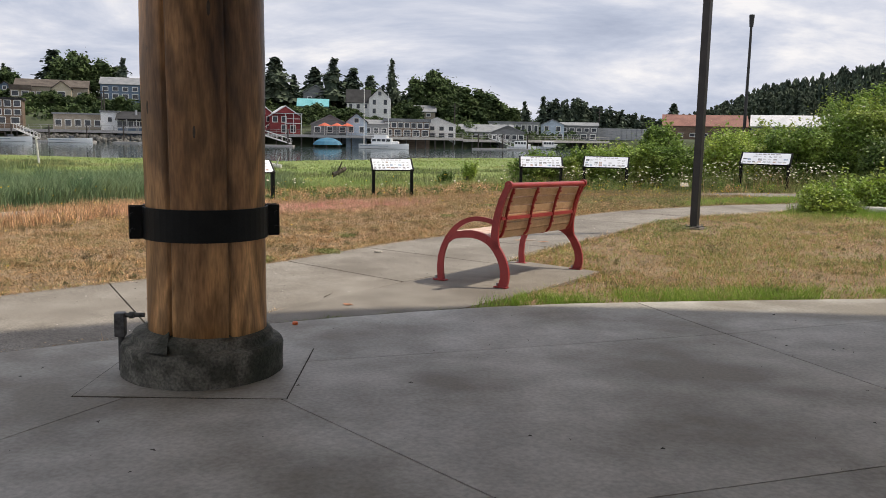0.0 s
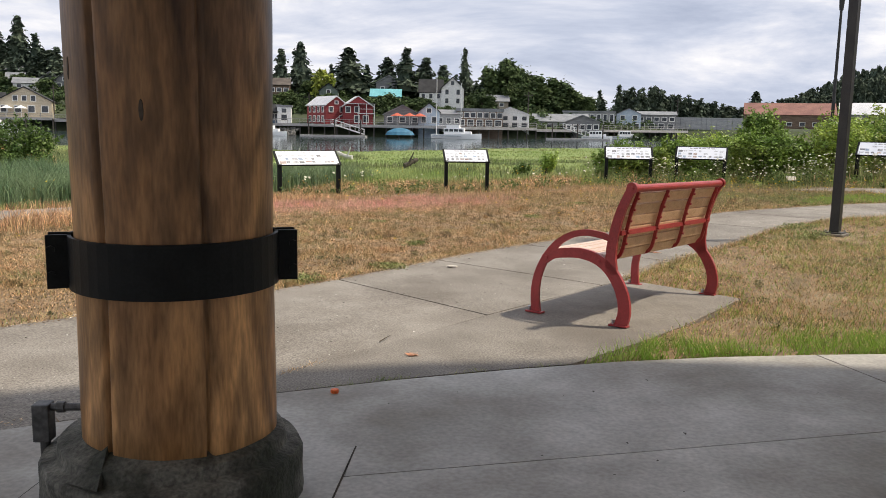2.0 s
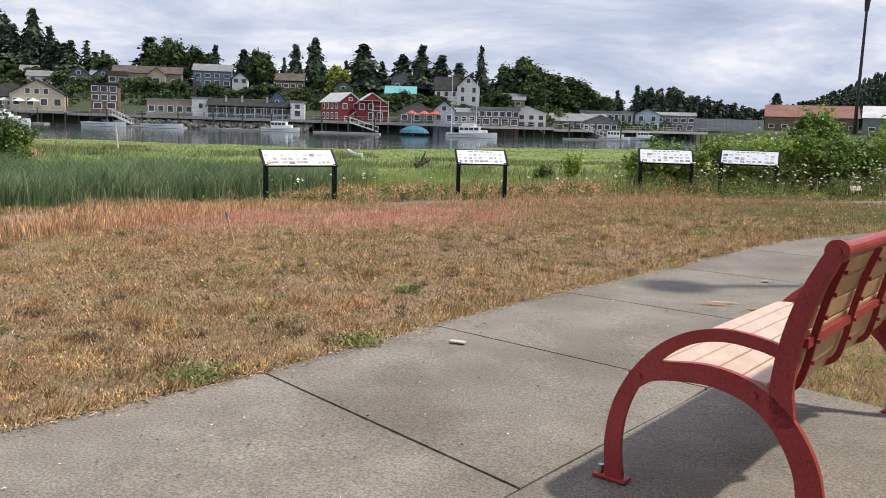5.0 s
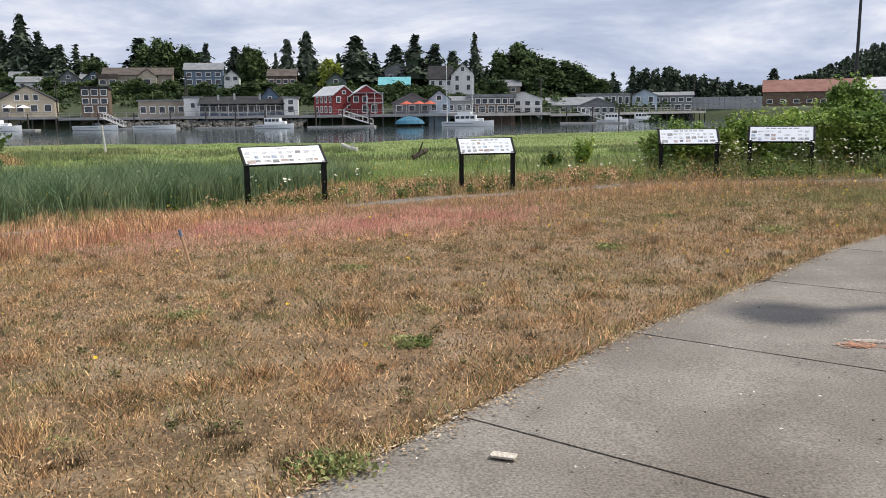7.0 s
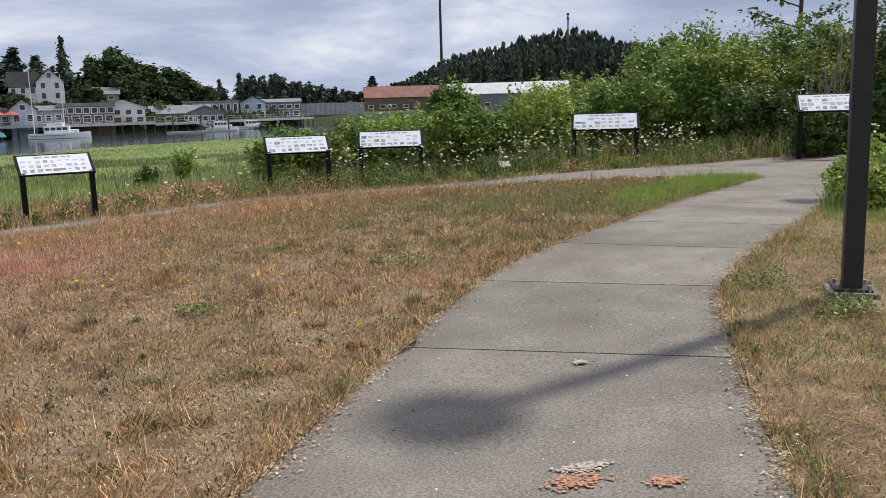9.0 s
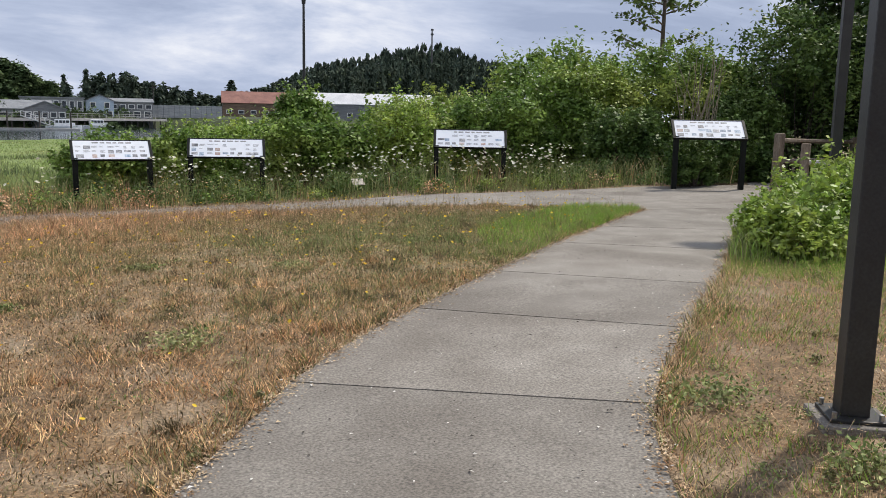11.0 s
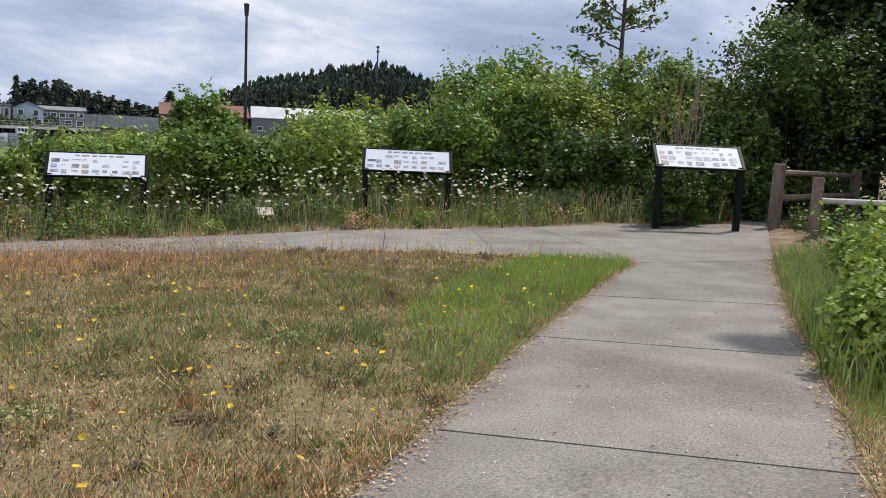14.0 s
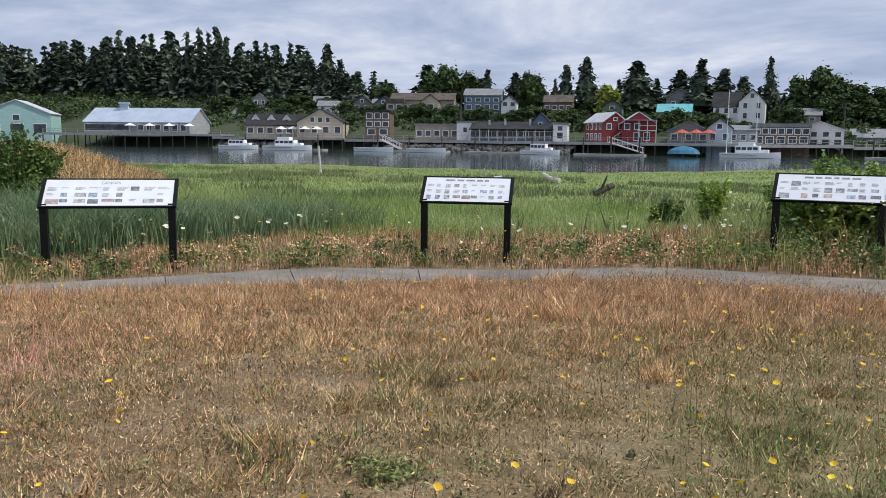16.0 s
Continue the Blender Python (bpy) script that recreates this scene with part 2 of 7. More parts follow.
    "roof_rust": mat("rust_red_roof", (0.19, 0.085, 0.07), (0.27, 0.13, 0.10), 0.4, 6, 0.8, 0.1),
    "w_cream": mat("cream_siding", (0.48, 0.41, 0.30), (0.57, 0.50, 0.38), 0.6, 9, 0.8, 0.05, stretch=(1, 1, 6)),
    "w_white": mat("white_siding", (0.70, 0.71, 0.71), (0.80, 0.80, 0.79), 0.6, 9, 0.8, 0.05, stretch=(1, 1, 6)),
    "w_red": mat("barn_red_siding", (0.19, 0.026, 0.03), (0.26, 0.042, 0.045), 0.6, 9, 0.8, 0.05, stretch=(1, 1, 6)),
    "w_grey": mat("grey_siding", (0.14, 0.15, 0.16), (0.22, 0.225, 0.23), 0.6, 9, 0.8, 0.05, stretch=(1, 1, 6)),
    "w_pale": mat("pale_grey_siding", (0.28, 0.29, 0.30), (0.38, 0.385, 0.39), 0.6, 9, 0.8, 0.05, stretch=(1, 1, 6)),
    "w_blue": mat("slate_blue_siding", (0.11, 0.165, 0.24), (0.17, 0.23, 0.31), 0.6, 9, 0.8, 0.05, stretch=(1, 1, 6)),
    "w_sky": mat("light_blue_siding", (0.38, 0.47, 0.57), (0.46, 0.54, 0.63), 0.6, 9, 0.8, 0.05, stretch=(1, 1, 6)),
    "w_mint": mat("mint_siding", (0.33, 0.53, 0.50), (0.40, 0.59, 0.56), 0.6, 9, 0.8, 0.05, stretch=(1, 1, 6)),
    "w_tan": mat("tan_stucco", (0.30, 0.26, 0.205), (0.38, 0.335, 0.27), 0.6, 9, 0.85, 0.05),
    "w_brown": mat("brown_board", (0.13, 0.09, 0.065), (0.20, 0.14, 0.10), 0.6, 9, 0.85, 0.05, stretch=(1, 1, 6)),
    "w_green": mat("dark_green_siding", (0.10, 0.14, 0.12), (0.15, 0.19, 0.16), 0.6, 9, 0.8, 0.05, stretch=(1, 1, 6)),
    "trim": mat("white_trim", (0.72, 0.72, 0.70), (0.80, 0.80, 0.78), 1, 12, 0.7, 0, amp=0.06),
    "glass": mat("dark_window_glass", (0.03, 0.035, 0.045), (0.07, 0.08, 0.095), 0.7, 4, 0.12, 0),
    "pile": mat("tarred_piling", (0.035, 0.03, 0.028), (0.09, 0.08, 0.07), 1, 12, 0.9, 0.2),
    "deck": mat("grey_deck_board", (0.30, 0.29, 0.28), (0.42, 0.41, 0.40), 0.8, 9, 0.85, 0.1, stretch=(1, 1, 4)),
    "hull": mat("white_gelcoat", (0.86, 0.87, 0.88), (0.90, 0.90, 0.90), 0.7, 6, 0.25, 0, amp=0.03),
    "tarp": mat("blue_tarp", (0.03, 0.15, 0.25), (0.05, 0.20, 0.31), 1.5, 12, 0.6, 0.1),
    "canvas": mat("red_orange_canvas", (0.45, 0.09, 0.05), (0.55, 0.13, 0.07), 1, 9, 0.8, 0),
    "riprap": mat("riprap_stone", (0.085, 0.082, 0.075), (0.17, 0.165, 0.15), 0.7, 5, 0.95, 0.4, rnd="island", spread=0.35),
    "shingle_roof": mat("cedar_roof_boards", (0.42, 0.35, 0.27), (0.54, 0.46, 0.36), 3, 40, 0.85, 0.1),
}


def post_wood():
    """Varnished log: long flame grain, knots' streaks and dark weather stains running down."""
    m = mat("varnished_log", (0.58, 0.325, 0.14), (0.33, 0.165, 0.062), 6, 90, 0.42, 0.1, stretch=(1, 1, 0.16), c=(0.085, 0.046, 0.024), patch=(0.52, 0.68), spec=0.3)
    n, l = m.node_tree.nodes, m.node_tree.links
    geo = n.new("ShaderNodeNewGeometry")
    mp = n.new("ShaderNodeMapping")
    mp.inputs["Scale"].default_value = (1, 1, 0.30)
    l.new(geo.outputs["Position"], mp.inputs[0])
    nz = n.new("ShaderNodeTexNoise")
    nz.inputs["Scale"].default_value, nz.inputs["Detail"].default_value = 2.3, 3
    l.new(mp.outputs[0], nz.inputs["Vector"])
    mul = n.new("ShaderNodeMath")
    mul.operation = "MULTIPLY"
    mul.inputs[1].default_value = 58
    l.new(nz.outputs["Fac"], mul.inputs[0])
    sn = n.new("ShaderNodeMath")
    sn.operation = "SINE"
    l.new(mul.outputs[0], sn.inputs[0])
    mr = n.new("ShaderNodeMapRange")
    mr.inputs["From Min"].default_value, mr.inputs["To Min"].default_value, mr.inputs["To Max"].default_value = -1, 0.62, 1.22
    l.new(sn.outputs[0], mr.inputs["Value"])
    p = n["Principled BSDF"]
    old = p.inputs["Base Color"].links[0].from_socket
    mx = n.new("ShaderNodeMix")
    mx.data_type, mx.blend_type = "RGBA", "MULTIPLY"
    mx.inputs["Factor"].default_value = 1.0
    l.new(old, mx.inputs["A"])
    l.new(mr.outputs["Result"], mx.inputs["B"])
    l.new(mx.outputs["Result"], p.inputs["Base Color"])
    return m


M["log"] = post_wood()


def ground_material():
    """Thatch, soil and mud, blended by the cover attribute: red green share, green marsh share, blue pink share, alpha none on the wooded far shore."""
    m = mat("thatch_ground", (0.25, 0.165, 0.088), (0.12, 0.078, 0.042), 6.0, 70, 0.95, 0.6, c=(0.27, 0.205, 0.135), amp=0.6)
    n, l = m.node_tree.nodes, m.node_tree.links
    p = n["Principled BSDF"]
    col = p.inputs["Base Color"].links[0].from_socket
    at = n.new("ShaderNodeAttribute")
    at.attribute_name = "cover"
    sep = n.new("ShaderNodeSeparateColor")
    l.new(at.outputs["Color"], sep.inputs[0])
    geo = n.new("ShaderNodeNewGeometry")
    nz = n.new("ShaderNodeTexNoise")
    nz.inputs["Scale"].default_value, nz.inputs["Detail"].default_value = 0.35, 6
    l.new(geo.outputs["Position"], nz.inputs["Vector"])
    for ch, a, b in (("Red", (0.15, 0.15, 0.06), (0.25, 0.23, 0.10)), ("Green", (0.14, 0.21, 0.05), (0.22, 0.26, 0.08)), ("Blue", (0.40, 0.20, 0.15), (0.44, 0.28, 0.19))):
        two = n.new("ShaderNodeMix")
        two.data_type = "RGBA"
        two.inputs["A"].default_value, two.inputs["B"].default_value = (*a, 1), (*b, 1)
        l.new(nz.outputs["Fac"], two.inputs["Factor"])
        mx = n.new("ShaderNodeMix")
        mx.data_type = "RGBA"
        l.new(sep.outputs[ch], mx.inputs["Factor"])
        l.new(col, mx.inputs["A"])
        l.new(two.outputs["Result"], mx.inputs["B"])
        col = mx.outputs["Result"]
    far = n.new("ShaderNodeMix")
    far.data_type = "RGBA"
    far.inputs["A"].default_value = (0.05, 0.065, 0.028, 1)
    l.new(at.outputs["Alpha"], far.inputs["Factor"])
    l.new(col, far.inputs["B"])
    l.new(far.outputs["Result"], p.inputs["Base Color"])
    return m


def water_material():
    m = bpy.data.materials.new("harbour_water")
    m.use_nodes = True
    n, l = m.node_tree.nodes, m.node_tree.links
    p = n["Principled BSDF"]
    p.inputs["Base Color"].default_value = (0.05, 0.075, 0.08, 1)
    p.inputs["Roughness"].default_value, p.inputs["IOR"].default_value = 0.08, 1.33
    geo = n.new("ShaderNodeNewGeometry")
    mp = n.new("ShaderNodeMapping")
    mp.inputs["Scale"].default_value = (0.5, 1.6, 1)
    l.new(geo.outputs["Position"], mp.inputs[0])
    nz = n.new("ShaderNodeTexNoise")
    nz.inputs["Scale"].default_value, nz.inputs["Detail"].default_value = 0.9, 5
    l.new(mp.outputs[0], nz.inputs["Vector"])
    big = n.new("ShaderNodeTexNoise")
    big.inputs["Scale"].default_value, big.inputs["Detail"].default_value = 0.05, 3
    l.new(mp.outputs[0], big.inputs["Vector"])
    mr = n.new("ShaderNodeMapRange")
    mr.inputs["From Min"].default_value, mr.inputs["From Max"].default_value = 0.35, 0.65
    mr.inputs["To Min"].default_value, mr.inputs["To Max"].default_value = 0.05, 0.22
    l.new(big.outputs["Fac"], mr.inputs["Value"])
    bp = n.new("ShaderNodeBump")
    bp.inputs["Distance"].default_value = 0.06
    l.new(mr.outputs["Result"], bp.inputs["Strength"])
    l.new(nz.outputs["Fac"], bp.inputs["Height"])
    l.new(bp.outputs[0], p.inputs["Normal"])
    return m


# ---- mesh helpers ----
def mesh_of(name, verts, faces, material):
    """A mesh from arrays: verts (n, 3), faces (m, k)."""
    verts, faces = np.asarray(verts, np.float32), np.asarray(faces, np.int32)
    me = bpy.data.meshes.new(name)
    k = faces.shape[1]
    me.vertices.add(len(verts))
    me.vertices.foreach_set("co", verts.ravel())
    me.loops.add(faces.size)
    me.loops.foreach_set("vertex_index", faces.ravel())
    me.polygons.add(len(faces))
    me.polygons.foreach_set("loop_start", np.arange(0, faces.size, k, dtype=np.int32))
    me.update(calc_edges=True)
    me.materials.append(M[material] if isinstance(material, str) else material)
    return me


def part(name, bm, material, parent=None, label=""):
    """Link a bmesh as one mesh object under a thing or a part."""
    me = bpy.data.meshes.new(name)
    bm.to_mesh(me)
    bm.free()
    me.materials.append(M[material] if isinstance(material, str) else material)
    ob = new(name, me)
    ob.parent = parent
    return tagged(ob, label=label)


def share(name, me, parent, m, label=""):
    """An object on a mesh that is already there."""
    ob = new(name, me)
    ob.parent = parent
    ob.matrix_basis = m
    return tagged(ob, label=label)


def thing(name, m, label, category, group="", kind=""):
    ob = new(name)
    ob.empty_display_size = 0.1
    ob.matrix_basis = m
    return tagged(ob, label, category, group, kind)


def add_box(bm, lo, hi, m=None, bevel=0.0):
    c = [(a + b) / 2 for a, b in zip(lo, hi)]
    s = [b - a for a, b in zip(lo, hi)]
    r = bmesh.ops.create_cube(bm, size=1, matrix=(m or Matrix()) @ Matrix.Translation(c) @ Matrix.Diagonal((*s, 1)))
    if bevel:
        es = list({e for v in r["verts"] for e in v.link_edges})
        bmesh.ops.bevel(bm, geom=es, offset=bevel, segments=2, affect="EDGES", profile=0.6)
    return bm


def box(lo, hi, m=None, bevel=0.0):
    return add_box(bmesh.new(), lo, hi, m, bevel)


def add_cyl(bm, a, b, r, r2=None, n=10):
    a, b = Vector(a), Vector(b)
    d = b - a
    m = Matrix.Translation((a + b) / 2) @ d.to_track_quat("Z", "Y").to_matrix().to_4x4()
    bmesh.ops.create_cone(bm, cap_ends=True, segments=n, radius1=r, radius2=r if r2 is None else r2, depth=d.length, matrix=m)
    return bm


def cyl(a, b, r, r2=None, n=10):
    return add_cyl(bmesh.new(), a, b, r, r2, n)


def lathe(profile, n=32, wobble=None):
    """A turned body round z from (radius, height) pairs."""
    bm = bmesh.new()
    rings = []
    for r, z in profile:
        ring = []
        for i in range(n):
            a = 2 * math.pi * i / n
            k = wobble(a, z) if wobble else 1.0
            ring.append(bm.verts.new((r * k * math.cos(a), r * k * math.sin(a), z)))
        rings.append(ring)
    for lo, hi in zip(rings, rings[1:]):
        for i in range(n):
            bm.faces.new((lo[i], lo[(i + 1) % n], hi[(i + 1) % n], hi[i]))
    bm.faces.new(rings[-1])
    bm.faces.new(rings[0][::-1])
    return bm


def spline(points, steps=8):
    """Catmull-Rom through the points."""
    p = [Vector(q) for q in points]
    p = [2 * p[0] - p[1], *p, 2 * p[-1] - p[-2]]
    out = []
    for i in range(1, len(p) - 2):
        for k in range(steps):
            t = k / steps
            out.append(0.5 * (2 * p[i] + (p[i + 1] - p[i - 1]) * t + (2 * p[i - 1] - 5 * p[i] + 4 * p[i + 1] - p[i + 2]) * t * t + (3 * p[i] - p[i - 1] - 3 * p[i + 1] + p[i + 2]) * t ** 3))
    out.append(p[-2])
    return out


def add_strap(bm, points, width, thick, across):
    """A flat bar along a line: width in the plane of the curve, thick along the vector across."""
    pts = [Vector(q) for q in points]
    across = Vector(across).normalized()
    rings = []
    for i, q in enumerate(pts):
        d = (pts[min(i + 1, len(pts) - 1)] - pts[max(i - 1, 0)]).normalized()
        s = d.cross(across).normalized() * (width[i] if isinstance(width, (list, tuple)) else width) / 2
        c = across * thick / 2
        rings.append([bm.verts.new(q + s + c), bm.verts.new(q - s + c), bm.verts.new(q - s - c), bm.verts.new(q + s - c)])
    for a, b in zip(rings, rings[1:]):
        for i in range(4):
            bm.faces.new((a[i], a[(i + 1) % 4], b[(i + 1) % 4], b[i]))
    bm.faces.new(rings[0][::-1])
    bm.faces.new(rings[-1])
    bmesh.ops.recalc_face_normals(bm, faces=bm.faces)
    return bm


def inside(px, py, poly):
    """Which of the points lie in the polygon."""
    hit = np.zeros(len(px), bool)
    q = list(poly)
    for (x0, y0), (x1, y1) in zip(q, q[1:] + q[:1]):
        if y0 == y1:
            continue
        cross = (y0 > py) != (y1 > py)
        hit ^= cross & (px < (x1 - x0) * (py - y0) / (y1 - y0) + x0)
    return hit


def value_noise(x, y, scale, seed):
    """Smooth noise over the plan, 0 to 1, on arrays."""
    r = np.random.RandomState(seed).rand(64, 64)
    out, amp, tot = 0, 1.0, 0
    for o in range(3):
        u, v = x / scale * 2 ** o + 13.7 * o, y / scale * 2 ** o + 5.1 * o
        i, j = np.floor(u).astype(int), np.floor(v).astype(int)
        f, g = u - i, v - j
        f, g = f * f * (3 - 2 * f), g * g * (3 - 2 * g)
        a, b, c, d = r[i % 64, j % 64], r[(i + 1) % 64, j % 64], r[i % 64, (j + 1) % 64], r[(i + 1) % 64, (j + 1) % 64]
        out = out + amp * ((a * (1 - f) + b * f) * (1 - g) + (c * (1 - f) + d * f) * g)
        tot += amp
        amp *= 0.5
    return out / tot


# ---- the lie of the land ----
KNOLLS = ((0, 0, 0), (-6, 2, 0), (6, 3, 0), (0.3, 6, -0.03), (1.5, 8, -0.08), (0, 8.4, -0.03), (1.5, 12, -0.10), (2.7, 11, -0.08), (4.1, 11.7, -0.03), (4.4, 13, 0.03), (4.8, 15.1, 0),
          (9.4, 18.5, -0.05), (14, 21.5, 0), (10.5, 24.8, -0.15), (5.3, 25.6, -0.4), (3.2, 26, -0.5), (-1.5, 25, -0.65), (-5.5, 22, -0.7), (-12, 18, -0.7), (-6, 12, -0.25), (8, 8, 0.1), (16, 14, 0.1))
WATER = -2.0


def shore_y(x):
    """Where the marsh ends at the water."""
    return np.interp(x, [-400, -110, -70, -45, -16, -3, 12, 40, 120], [70, 72, 78, 86, 88, 108, 118, 150, 170])


def far_shore_y(x):
    return np.interp(x, [-400, -30, 0, 20, 45, 90, 300], [181, 183, 193, 210, 240, 230, 180])


def land(x, y):
    """Ground height: park lawn, marsh, harbour bed, the town's hill."""
    x, y = np.asarray(x, float), np.asarray(y, float)
    top, bot = 0.0, 0.0
    for kx, ky, kz in KNOLLS:
        w = 1 / ((kx - x) ** 2 + (ky - y) ** 2 + 0.3) ** 1.5
        top, bot = top + w * kz, bot + w
    lawn = top / bot
    edge = np.interp(x, [-40, -6, -1, 4, 9, 14, 60], [16, 23.5, 26.5, 29, 34, 40, 90])
    s = np.clip((y - edge) / 10, 0, 1)
    marsh = -1.3 - 0.5 * np.clip((y - 35) / 40, 0, 1) + 0.25 * (value_noise(x, y, 9, 4) - 0.5)
    z = lawn + (marsh - lawn) * s * s * (3 - 2 * s)
    d = np.clip((y - shore_y(x) + 5 * (value_noise(x, y, 14, 8) - 0.5)) / 6, 0, 1)
    z = z * (1 - d) - 3.2 * d
    far = y - far_shore_y(x)
    high = np.interp(x, [-400, -230, -120, 0, 30, 60, 400], [22, 18, 10, 7, 3, 1.5, 1.5])
    up = -3.2 + 3.9 * np.clip(far / 4, 0, 1) + high * np.clip((far - 10) / 55, 0, 1) ** 0.8
    z = np.where(far > 0, up, z)
    mound = np.exp(-(((x + 27.5) / 3.8) ** 2 + ((y - 38) / 5) ** 2))
    return z + mound * 1.9


def land1(x, y):
    return float(land(np.array([x]), np.array([y]))[0])


# ---- paving plan ----
PATH_LEFT = spline([(-7.2, -1.5, 0), (-5.9, 1.8, 0), (-4.35, 4.2, 0), (-3.05, 5.8, 0), (-1.85, 7.03, 0), (-0.87, 8.41, 0), (0.2, 10.2, 0), (1.35, 11.95, 0), (2.35, 13.2, 0), (3.39, 14.06, 0), (4.65, 15.04, 0), (6.24, 16.28, 0), (7.75, 17.42, 0), (9.2, 18.4, 0)], 8)
PATH_RIGHT = spline([(-5.6, -2.2, 0), (-4.3, 1.2, 0), (-3.1, 2.9, 0), (-1.95, 4.1, 0), (-1.1, 4.95, 0), (0.0, 6.62, 0), (0.98, 8.12, 0), (1.94, 9.76, 0), (2.74, 11.02, 0), (3.38, 11.98, 0), (4.15, 12.66, 0), (5.95, 14.03, 0), (7.96, 15.67, 0), (11.0, 18.05, 0)], 8)
JOINTS = (((-7.2, -1.5), (-5.6, -2.2)), ((-5.9, 1.8), (-4.3, 1.2)), ((-3.9, 4.75), (-2.75, 3.3)), ((-2.55, 6.35), (-1.5, 4.5)), ((-1.28, 7.75), (0.0, 6.62)), ((-0.58, 8.88), (0.90, 8.02)), ((0.25, 10.28), (1.75, 9.42)), ((1.40, 11.9), (2.72, 11.0)), ((2.30, 13.18), (3.54, 12.13)),
          ((3.39, 14.06), (4.47, 12.88)), ((4.50, 14.93), (5.66, 13.82)), ((5.93, 16.04), (7.16, 15.02)), ((7.35, 17.11), (8.64, 16.19)), ((9.2, 18.4), (11.0, 18.05)))
CROSS_NEAR = spline([(9.2, 18.4, 0), (7.5, 19.8, 0), (6.3, 20.95, 0), (4.8, 21.95, 0), (2.6, 22.8, 0), (0.5, 22.75, 0), (-1.5, 21.8, 0), (-3.2, 20.4, 0), (-4.4, 18.6, 0), (-5.4, 16.2, 0), (-7, 12.5, 0)], 8)
CROSS_FAR = spline([(10.8, 22.0, 0), (9.13, 22.4, 0), (7.0, 23.6, 0), (5.4, 24.1, 0), (2.5, 24.4, 0), (0.1, 24.2, 0), (-2.4, 23.05, 0), (-4.35, 21.5, 0), (-5.8, 19.4, 0), (-6.8, 16.8, 0), (-8.4, 13, 0)], 8)
SLAB_C, SLAB_R = Vector((4.716, -5.217, 0)), 11.508      # rim of the shelter's floor
HUB = Vector((4.977, -2.90, 0))                              # where the floor's joints meet


def flat(points):
    return [(p[0], p[1]) for p in points]


MAIN_POLY = flat(PATH_LEFT) + flat(PATH_RIGHT)[::-1]
CROSS_POLY = flat(CROSS_NEAR) + flat(CROSS_FAR)[::-1]
FORK_POLY = [(9.2, 18.4), (11.0, 18.05), (14.1, 20.35), (17.2, 22.4), (16.4, 23.0), (14.2, 20.95), (12.0, 21.55), (10.8, 22.0)]
PAD_POLY = [(-1.1, 4.98), *[(SLAB_C.x + (SLAB_R + 0.006) * math.cos(radians(a)), SLAB_C.y + (SLAB_R + 0.006) * math.sin(radians(a))) for a in np.linspace(124.2, 111.5, 10)], (0.92, 6.02), (1.3, 6.58), (1.95, 7.7), (1.16, 8.32), (0.98, 8.12), (0.0, 6.62)]
SLAB_POLY = [(SLAB_C.x + SLAB_R * math.cos(a), SLAB_C.y + SLAB_R * math.sin(a)) for a in np.linspace(0, 2 * math.pi, 96, endpoint=False)]
PAVED = (MAIN_POLY, CROSS_POLY, FORK_POLY, PAD_POLY, SLAB_POLY)


def paved(x, y):
    out = np.zeros(len(x), bool)
    for poly in PAVED:
        out |= inside(x, y, poly)
    return out


def share_green(x, y):
    """How green the lawn is."""
    g = np.exp(-(((x - 5.3) / 2.9) ** 2 + ((y - 17.3) / 2.3) ** 2)) * 1.1
    g += 0.45 * np.exp(-(((x - 4.7) / 1.9) ** 2 + ((y - 16.3) / 1.7) ** 2))
    g += 0.30 * np.exp(-(((x - 2.9) / 2.0) ** 2 + ((y - 7.6) / 1.6) ** 2))
    g += 0.6 * np.exp(-(((x - 10) / 3.5) ** 2 + ((y - 14) / 3) ** 2))
    return np.clip(g * (0.55 + 0.9 * value_noise(x, y, 1.6, 3)) + 0.10 * (value_noise(x, y, 2.3, 5) > 0.62), 0, 1)


def share_pink(x, y):
    t = (y - (15.5 + 0.18 * (x + 2))) / 1.1
    return np.clip(np.exp(-t * t) * np.clip((0.2 - x) / 1.8, 0, 1) * (0.45 + 1.0 * value_noise(x, y, 1.5, 9)), 0, 1)


